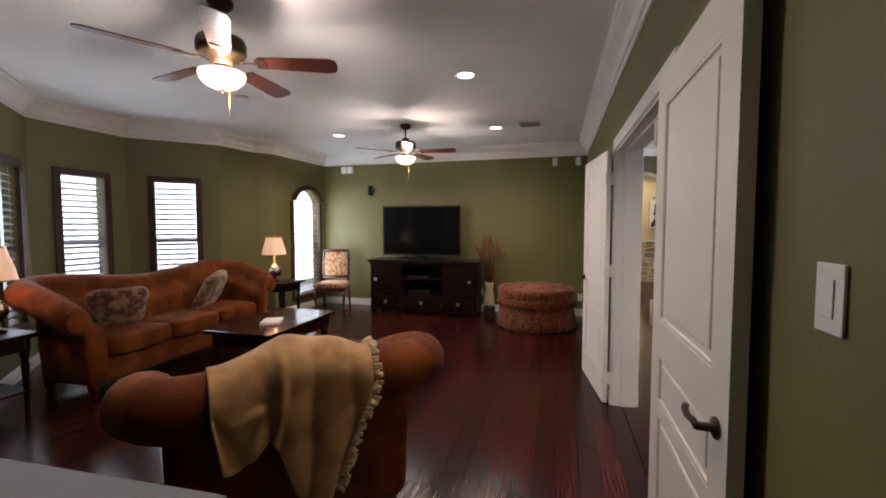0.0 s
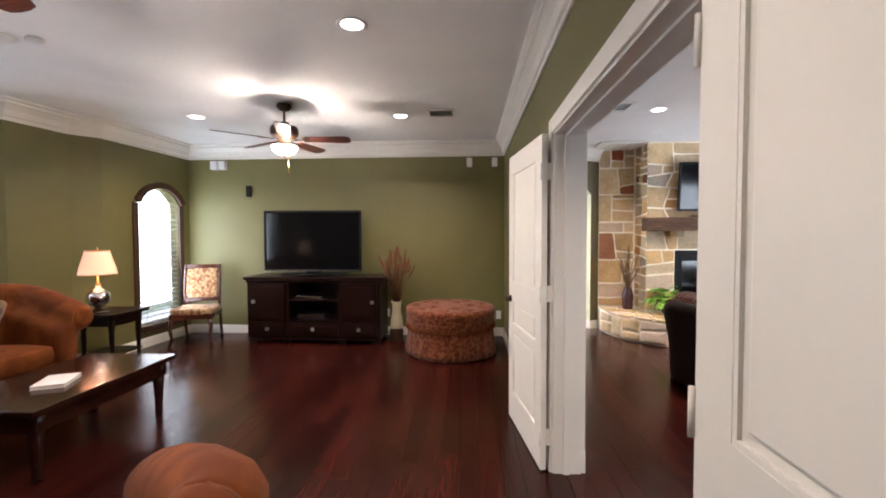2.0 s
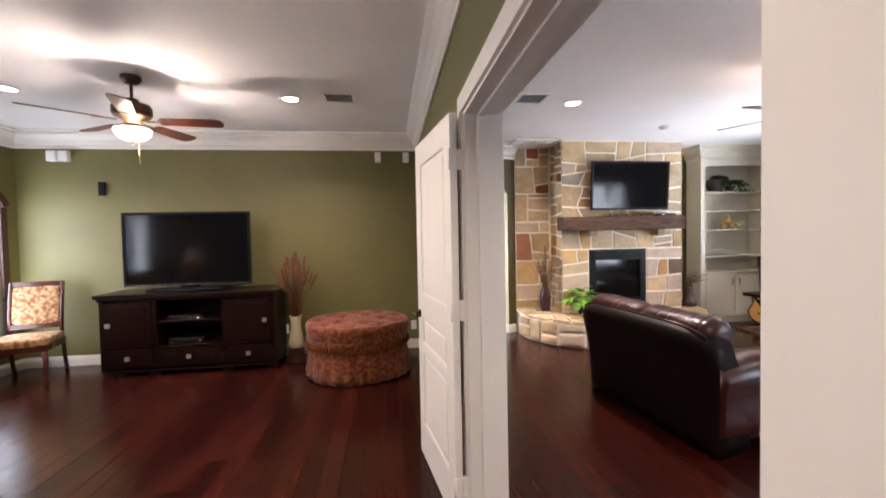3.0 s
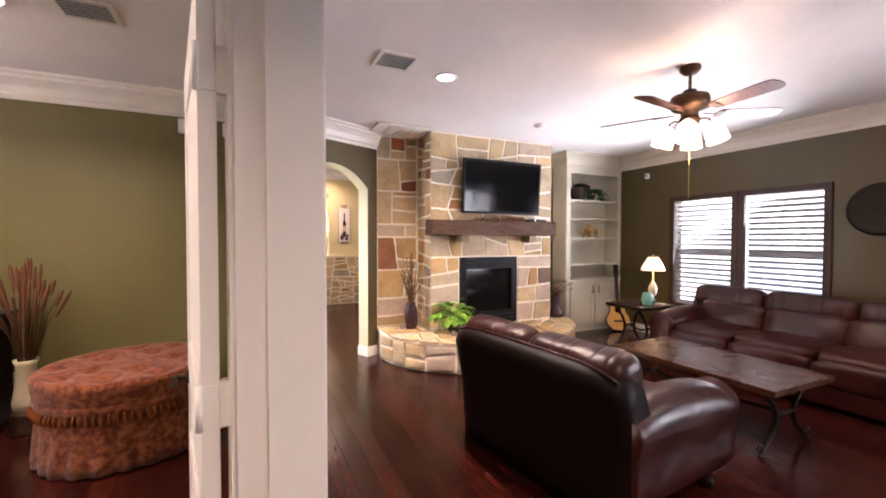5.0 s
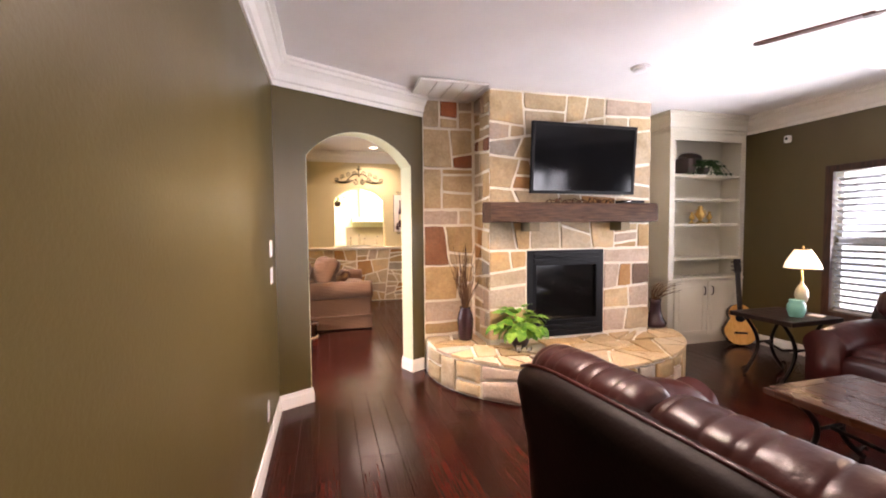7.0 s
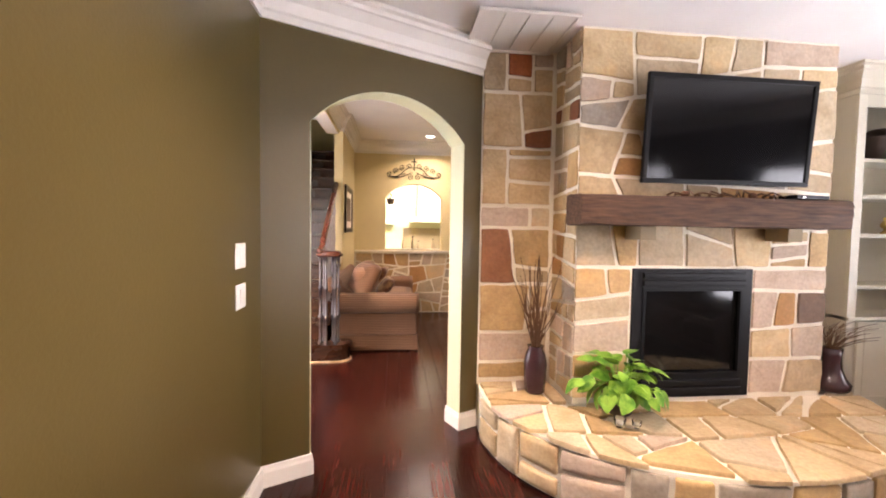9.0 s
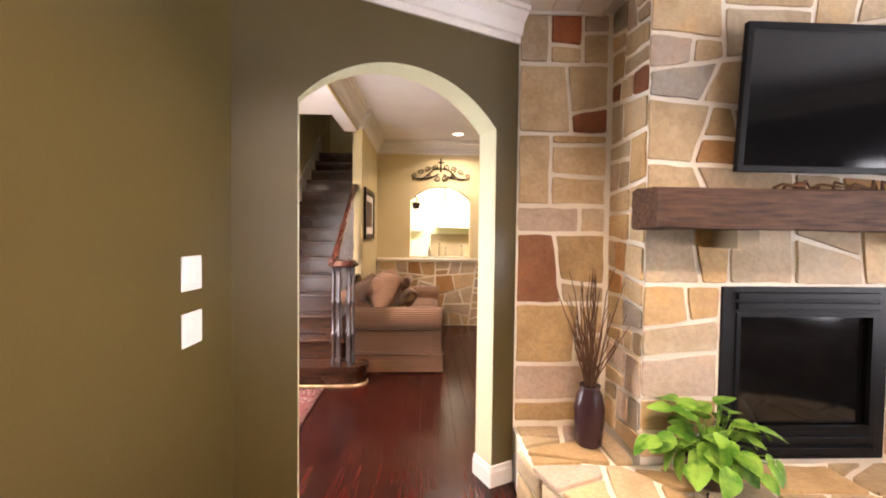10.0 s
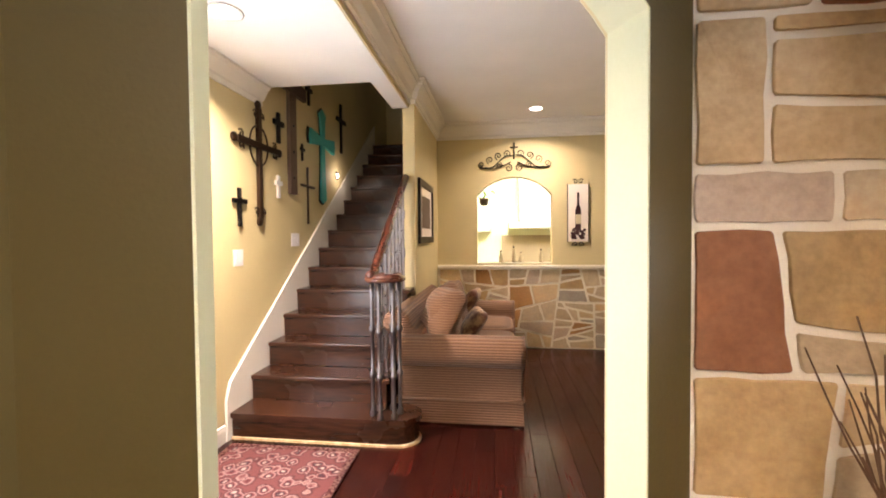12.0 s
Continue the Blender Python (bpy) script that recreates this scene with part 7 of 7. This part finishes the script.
for k in range(22):
    bm = bmesh.new()
    leaf_mesh(bm, pose(rr.uniform(-0.08, 0.12), rr.uniform(-0.08, 0.08), rr.uniform(-0.16, 0.02), rr.uniform(-60, 30), rr.uniform(-30, 30), rr.uniform(0, 360)), 0.08, 0.05)
    part("leaf", bm, "leaf_green", kp)
part("hanger", tube([(0, 0, -0.11), (0, 0, 0.84)], 0.003, 5), "black_iron", kp)


def scroll_pts(cx, cz, r0, turns, start, sign, y=0.0, n=26):
    return [(cx + sign * r0 * (1 - 0.85 * i / n) * math.cos(start + turns * 2 * math.pi * i / n), y, cz + r0 * (1 - 0.85 * i / n) * math.sin(start + turns * 2 * math.pi * i / n)) for i in range(n + 1)]


def iron_crest():
    c = thing("iron_scrollwork", (1.625, FAR - 0.022, 2.33), 0, "black wrought-iron scroll crest over the pass-through", "wall decor")
    for s in (-1, 1):
        upper = [(s * (0.02 + 0.36 * k / 12), 0, 0.17 - 0.15 * (k / 12) ** 0.8 + 0.035 * math.sin(k / 12 * 2 * math.pi)) for k in range(13)]
        part("bar", tube(upper, 0.008, 8), "black_iron", c)
        lower = [(s * (0.04 + 0.40 * k / 12), 0, 0.085 - 0.085 * math.sin(k / 12 * 0.75 * math.pi)) for k in range(13)]
        part("bar", tube(lower, 0.007, 8), "black_iron", c)
        for cx, cz, r, st in ((0.42, 0.055, 0.045, -1.57), (0.31, 0.115, 0.05, -1.2), (0.20, 0.165, 0.05, -1.4), (0.08, 0.19, 0.05, -1.0), (0.07, 0.005, 0.052, 1.4), (0.19, 0.045, 0.04, 2.0)):
            part("scroll", tube(scroll_pts(s * cx, cz, r, 1.35, st, s), 0.0065, 6), "black_iron", c)
    part("finial", tube([(0, 0, 0.12), (0, 0, 0.33)], 0.011, 8), "black_iron", c)
    part("finial_bar", tube([(-0.05, 0, 0.27), (0.05, 0, 0.27)], 0.009, 8), "black_iron", c)


iron_crest()


def bottle_sign():
    s = thing("wine_picture", (2.428, FAR - 0.006, 1.74), 0, "tall cream picture of a wine bottle with grapes", "picture")
    part("panel", cube(-0.125, 0.125, -0.02, 0, -0.365, 0.365, 0.004), "paper", s)
    part("painted_bottle", prism([(-0.035, -0.24), (0.035, -0.24), (0.035, 0.02), (0.014, 0.09), (0.014, 0.24), (-0.014, 0.24), (-0.014, 0.09), (-0.035, 0.02)], 0.0205, 0.0225, pose(0, 0, 0.02, 90, 0, 0)), "vase_purple", s)
    part("painted_label", cube(-0.033, 0.033, -0.0245, -0.0228, -0.14, -0.02, 0), "vase_cream", s)
    bm, r = bmesh.new(), random.Random(1)
    for k in range(26):
        lathe([(0.002, 0), (0.02, 0), (0.018, 0.004), (0.002, 0.005)], 10, pose(r.uniform(-0.08, 0.08), -0.0206, r.uniform(-0.32, -0.20), 90, 0, 0), bm)
    part("painted_grapes", bm, "vase_purple", s)
    for z, k in ((0.37, 1), (-0.37, -1)):
        for sx in (-1, 1):
            part("scroll", tube(scroll_pts(sx * 0.035, z + k * 0.03, 0.035, 1.1, 0.5 * k, sx, -0.01), 0.006, 6), "black_iron", s)
    for sx in (-1, 1):
        part("edge", cube(min(sx * 0.125, sx * 0.133), max(sx * 0.125, sx * 0.133), -0.022, 0, -0.37, 0.37, 0.001), "black_iron", s)


bottle_sign()
pf = thing("framed_picture", (0.617, 10.86, 1.71), -90, "dark-framed picture on the stair wall", "picture")
bm = bmesh.new()
for q in ((-0.44, 0.44, -0.33, -0.26), (-0.44, 0.44, 0.26, 0.33), (-0.44, -0.37, -0.26, 0.26), (0.37, 0.44, -0.26, 0.26)):
    box(bm, q[0], q[1], 0.002, 0.03, q[2], q[3], 0.006)
part("frame", bm, "dark_wood", pf)
part("mat_board", cube(-0.37, 0.37, 0.003, 0.012, -0.26, 0.26, 0), "paper", pf)
part("print", cube(-0.26, 0.26, 0.0125, 0.015, -0.17, 0.17, 0), "wall_wood_grey", pf)


# ---- crosses on the stair wall ----
def cross(name, y, z, h, w, bar, thick, material, label, kind="plain"):
    """A cross; local x along the wall, z up, standing off it by y."""
    c = thing(name, (SX + 0.003, y, z), -90, label, "wall cross", "crosses on the stair wall")
    zb = h * 0.16
    if kind == "flared":
        for nm, pts in (("upright", [(-bar, -h / 2), (0, -h / 2 - 0.04), (bar, -h / 2), (bar * 0.7, -h * 0.2), (bar * 0.55, zb), (bar * 0.8, h * 0.4), (bar * 1.15, h / 2 - 0.03), (0, h / 2 + 0.03), (-bar * 1.15, h / 2 - 0.03), (-bar * 0.8, h * 0.4), (-bar * 0.55, zb), (-bar * 0.7, -h * 0.2)]),
                        ("crossbar", [(-w / 2, zb - bar * 1.1), (-bar, zb - bar * 0.6), (bar, zb - bar * 0.6), (w / 2, zb - bar * 1.1), (w / 2 + 0.02, zb), (w / 2, zb + bar * 1.1), (bar, zb + bar * 0.6), (-bar, zb + bar * 0.6), (-w / 2, zb + bar * 1.1), (-w / 2 - 0.02, zb)])):
            k = 0.0 if nm == "upright" else 0.004
            part(nm, prism(pts, -thick - k, 0 + k * 0, pose(0, 0, 0, 90, 0, 0) @ pose(0, 0, 0, 0, 0, 0)), material, c)
            part("backing", prism([(x * 1.12, q * 1.04) for x, q in pts], -thick * 0.4, 0, pose(0, 0, 0, 90, 0, 0)), "black_iron", c)
        return c
    part("upright", cube(-bar / 2, bar / 2, 0, thick, -h / 2, h / 2, 0.004), material, c)
    part("crossbar", cube(-w / 2, w / 2, 0.002, thick + 0.004, zb - bar / 2, zb + bar / 2, 0.004), material, c)
    if kind == "ornate":
        for sx, sz, ex, ez in ((0, h / 2, 0, 1), (0, -h / 2, 0, -1), (w / 2, zb, 1, 0), (-w / 2, zb, -1, 0)):
            part("finial", puff(0.07, 0.035, 0.07, (sx + ex * 0.02, thick / 2, sz + ez * 0.02), 0.8, 0.02), material, c)
            for s in (-1, 1):
                px, pz = sx + (s * 0.045 if ez else -ex * 0.06), sz + (s * 0.045 if ex else -ez * 0.06)
                part("scroll", tube(scroll_pts(px, pz, 0.035, 1.2, 0.6 * s, s, thick / 2), 0.006, 6), material, c)
        ring = [(0.13 * math.cos(a), thick / 2, zb + 0.16 * math.sin(a)) for a in [2 * math.pi * i / 28 for i in range(29)]]
        part("ring", tube(ring, 0.007, 6), material, c)
    if kind == "nails":
        for k in range(5):
            part("nail", lathe([(0.014, 0), (0.012, 0.006), (0.002, 0.008)], 10, pose(0, thick, -h * 0.4 + h * 0.16 * k, -90, 0, 0)), "black_iron", c)
    return c


cross("ornate_cross", 9.51, 2.05, 0.90, 0.60, 0.05, 0.03, "bronze", "large rusty iron cross with scrolled ends", "ornate")
cross("timber_cross", 10.06, 2.62, 1.52, 0.55, 0.13, 0.035, "wall_wood_grey", "tall weathered timber cross with nail heads", "nails")
cross("turquoise_cross", 10.76, 2.35, 0.96, 0.62, 0.075, 0.03, "turquoise", "turquoise painted flared wooden cross", "flared")
cross("small_cross", 9.83, 2.42, 0.27, 0.17, 0.045, 0.02, "black_iron", "small dark iron cross")
cross("crucifix", 9.24, 1.68, 0.29, 0.17, 0.035, 0.02, "black_iron", "small dark metal cross with ornament", "nails")
cross("white_cross", 9.81, 1.90, 0.20, 0.11, 0.04, 0.02, "plastic_white", "small white plaster cross")
cross("slender_cross", 10.40, 1.88, 0.58, 0.30, 0.025, 0.015, "bronze", "slender brown metal cross")
cross("tiny_cross", 10.29, 2.30, 0.17, 0.09, 0.03, 0.015, "black_iron", "tiny dark iron cross")
cross("high_cross", 10.45, 2.93, 0.24, 0.14, 0.04, 0.02, "black_iron", "small dark iron cross")
cross("upper_cross", 11.35, 2.80, 0.60, 0.30, 0.05, 0.02, "black_iron", "dark iron cross on the upper stair wall")
plate("light_switch", (SX, 9.225, 1.30), -90, 0.118, 0.125, 2, "white switch plate beside the stairs")
plate("light_switch", (SX, 10.126, 1.43), -90, 0.16, 0.125, 3, "white switch plate above the stair skirt")
lamp("stair_light_glow", "POINT", (SX + 0.12, 11.2, 2.20), 1.6, WARM, 0.03)
sp = thing("stair_light", (SX + 0.002, 11.2, 2.20), -90, "small lit round step light", "wall light")
part("ring", lathe([(0.03, 0), (0.05, 0), (0.05, 0.01), (0.035, 0.014)], 20, pose(0, 0, 0, -90, 0, 0)), "chrome", sp)
part("lens", lathe([(0.002, 0.004), (0.036, 0.004), (0.03, 0.014), (0.002, 0.016)], 20, pose(0, 0, 0, -90, 0, 0)), "can_light", sp)


# ---- hall sofa, pillows, rug ----
def hall_sofa():
    s = thing("fabric_sofa", (1.11, 10.38, 0), -90, "tan ribbed chenille sofa with rolled arms and skirt", "sofa")
    L, D = 0.93, 0.485
    part("base", puff(2 * L - 0.06, 0.90, 0.24, (0, 0.0, 0.29), 0.15), "stripe_brown", s)

    def back(u, v):
        x = (u - 0.5) * (2 * L - 0.06)
        d, z = along_outline(roll_outline(0.88, -0.02, 0.10, 0.20, 0.17), v)
        return (x, -D + 0.03 + d, z)
    part("back", loft(back, 24, 36), "stripe_brown", s)
    for sx in (-1, 1):
        def arm(u, v):
            d, z = along_outline(roll_outline(0.695, -0.04, 0.125, 0.16, 0.19), v)
            n = 0.004 * noise.noise(Vector((u * 8, z * 7, d * 7)))
            return (sx * (L - 0.10 - d + n), -D + 0.02 + 0.955 * u, z + n)
        part("arm", loft(arm, 18, 40), "stripe_brown", s)
        part("arm_panel", cube(min(sx * (L - 0.25), sx * (L - 0.012)), max(sx * (L - 0.25), sx * (L - 0.012)), -D + 0.03, D - 0.012, 0.19, 0.50, 0.02), "stripe_brown", s)
    for k in range(2):
        x = -0.38 + 0.76 * k
        part("seat_cushion", puff(0.75, 0.66, 0.19, (x, 0.13, 0.46), 0.3, 0.01, seed=k), "stripe_brown", s)
        part("back_cushion", puff(0.72, 0.24, 0.46, (0, 0, 0), 0.5, 0.02, pose(x, -0.17, 0.74, 12, 0, 0), seed=k + 4), "stripe_brown", s)

    def skirt(u, v):
        per = 2 * (2 * L + 2 * D)
        d = u * per
        w = 0.006 + 0.010 * v
        z = 0.205 - 0.19 * v
        if d < 2 * L:
            return (-L + d, D - 0.015 + w, z)
        d -= 2 * L
        if d < 2 * D:
            return (L - 0.025 + w, D - d - 0.015, z)
        d -= 2 * D
        if d < 2 * L:
            return (L - d, -D + 0.0 - w, z)
        return (-L + 0.025 - w, -D + (d - 2 * L), z)
    part("skirt", sheet(skirt, 116, 4, 0.004, False), "stripe_brown", s, "straight fabric skirt")
    part("welt", tube([(-L + 0.01, D, 0.205), (L - 0.01, D, 0.205), (L, D - 0.01, 0.205), (L, -D + 0.01, 0.205)], 0.007, 6), "stripe_brown", s)
    for x in (-L + 0.1, L - 0.1):
        for y in (-D + 0.1, D - 0.1):
            part("foot", lathe([(0.02, 0), (0.025, 0.18)], 10, pose(x, y, 0)), "dark_wood", s)


hall_sofa()
pillow((0.93, 9.82, 0.79), -62, 62, 0.50, "stripe_brown", "plump ribbed pillow on the sofa", 0.26, 6)
pillow((1.18, 9.95, 0.68), -75, 55, 0.34, "pillow_print", "tan pillow with dark patterned edge", 0.14, 7)
pillow((1.10, 11.0, 0.72), -100, 60, 0.36, "pillow_print", "patterned pillow on the far sofa end", 0.14, 8)


def rug():
    r = thing("rug", (0.02, 8.55, 0.002), 1, "red and cream patterned wool rug", "rug")
    part("woven_field", sheet(lambda u, v: (-0.46 + 0.92 * u, -0.55 + 1.0 * v, 0.009 + 0.0012 * noise.noise(Vector((u * 9, v * 9, 0)))), 24, 24, 0.008), "rug_red", r)
    for q in ((-0.46, 0.46, -0.55, -0.51), (-0.46, 0.46, 0.41, 0.45), (-0.46, -0.42, -0.51, 0.41), (0.42, 0.46, -0.51, 0.41)):
        part("border", cube(*q, 0.001, 0.0125, 0.001), "rug_edge", r)


rug()

# ---- floor planks ----
PW, rngp = 0.127, random.Random(12)
lengths = [0.75, 1.0, 1.25, 1.5]
plank_me = {l: mesh_of("floor_plank", cube(0.0009, PW - 0.0009, 0.0012, l - 0.0012, -0.011, 0.0, 0.0018), "floor_wood") for l in lengths}


def plank_floor(x0, x1, y0, y1, near):
    """Planks laid along y; those in the near stretch are pieces of their own, the rest are one mesh."""
    verts, faces, single = [], [], 0
    n = int(math.ceil((x1 - x0) / PW))
    for i in range(n):
        x = x0 + i * PW
        w = min(PW, x1 - x)
        y = y0 - rngp.uniform(0, 0.7)
        while y < y1:
            l = rngp.choice(lengths)
            a, b = max(y, y0), min(y + l, y1)
            dz = rngp.uniform(-0.0008, 0.0008)
            whole = a == y and b == y + l and w > PW - 0.001
            if whole and near[0] <= x and x + PW <= near[1] and near[2] <= y and b <= near[3] and plank_floor.count < 300:
                o = new("plank", plank_me[l])
                o.location = (x, y, dz)
                o.parent = solid_floor
                plank_floor.count += 1
            elif b - a > 0.02:
                k = len(verts)
                e, t = 0.0009, 0.002
                for xa, xb, ya, yb, z in ((x + e, x + w - e, a + e, b - e, -0.011), (x + e, x + w - e, a + e, b - e, dz - 0.0015), (x + t, x + w - t, a + t, b - t, dz)):
                    verts += [(xa, ya, z), (xb, ya, z), (xb, yb, z), (xa, yb, z)]
                for r in (0, 4):
                    for j in range(4):
                        faces.append((k + r + j, k + r + (j + 1) % 4, k + r + 4 + (j + 1) % 4, k + r + 4 + j))
                faces.append((k + 8, k + 9, k + 10, k + 11))
            y += l
    return verts, faces


plank_floor.count = 0
ALLV, ALLF = [], []
for zone, near in (((-5.45, HALF, -2.3, 7.05), (-2.0, 0.45, 1.2, 5.6)), ((HALF, 6.1, -2.3, 7.75), (0.60, 2.2, 2.5, 7.4)), ((-0.53, 3.75, 7.06, 11.9), (0.0, 2.0, 7.3, 9.2))):
    v, f = plank_floor(*zone, near)
    base = len(ALLV)
    ALLV += v
    ALLF += [tuple(i + base for i in q) for q in f]
me = bpy.data.meshes.new("floor_planks")
me.from_pydata(ALLV, [], ALLF)
me.materials.append(MATS["floor_wood"])
fp = new("floor_planks", me)
fp.parent = solid_floor
tagged(fp, "glossy dark cherry hardwood planks", kind="stuff")
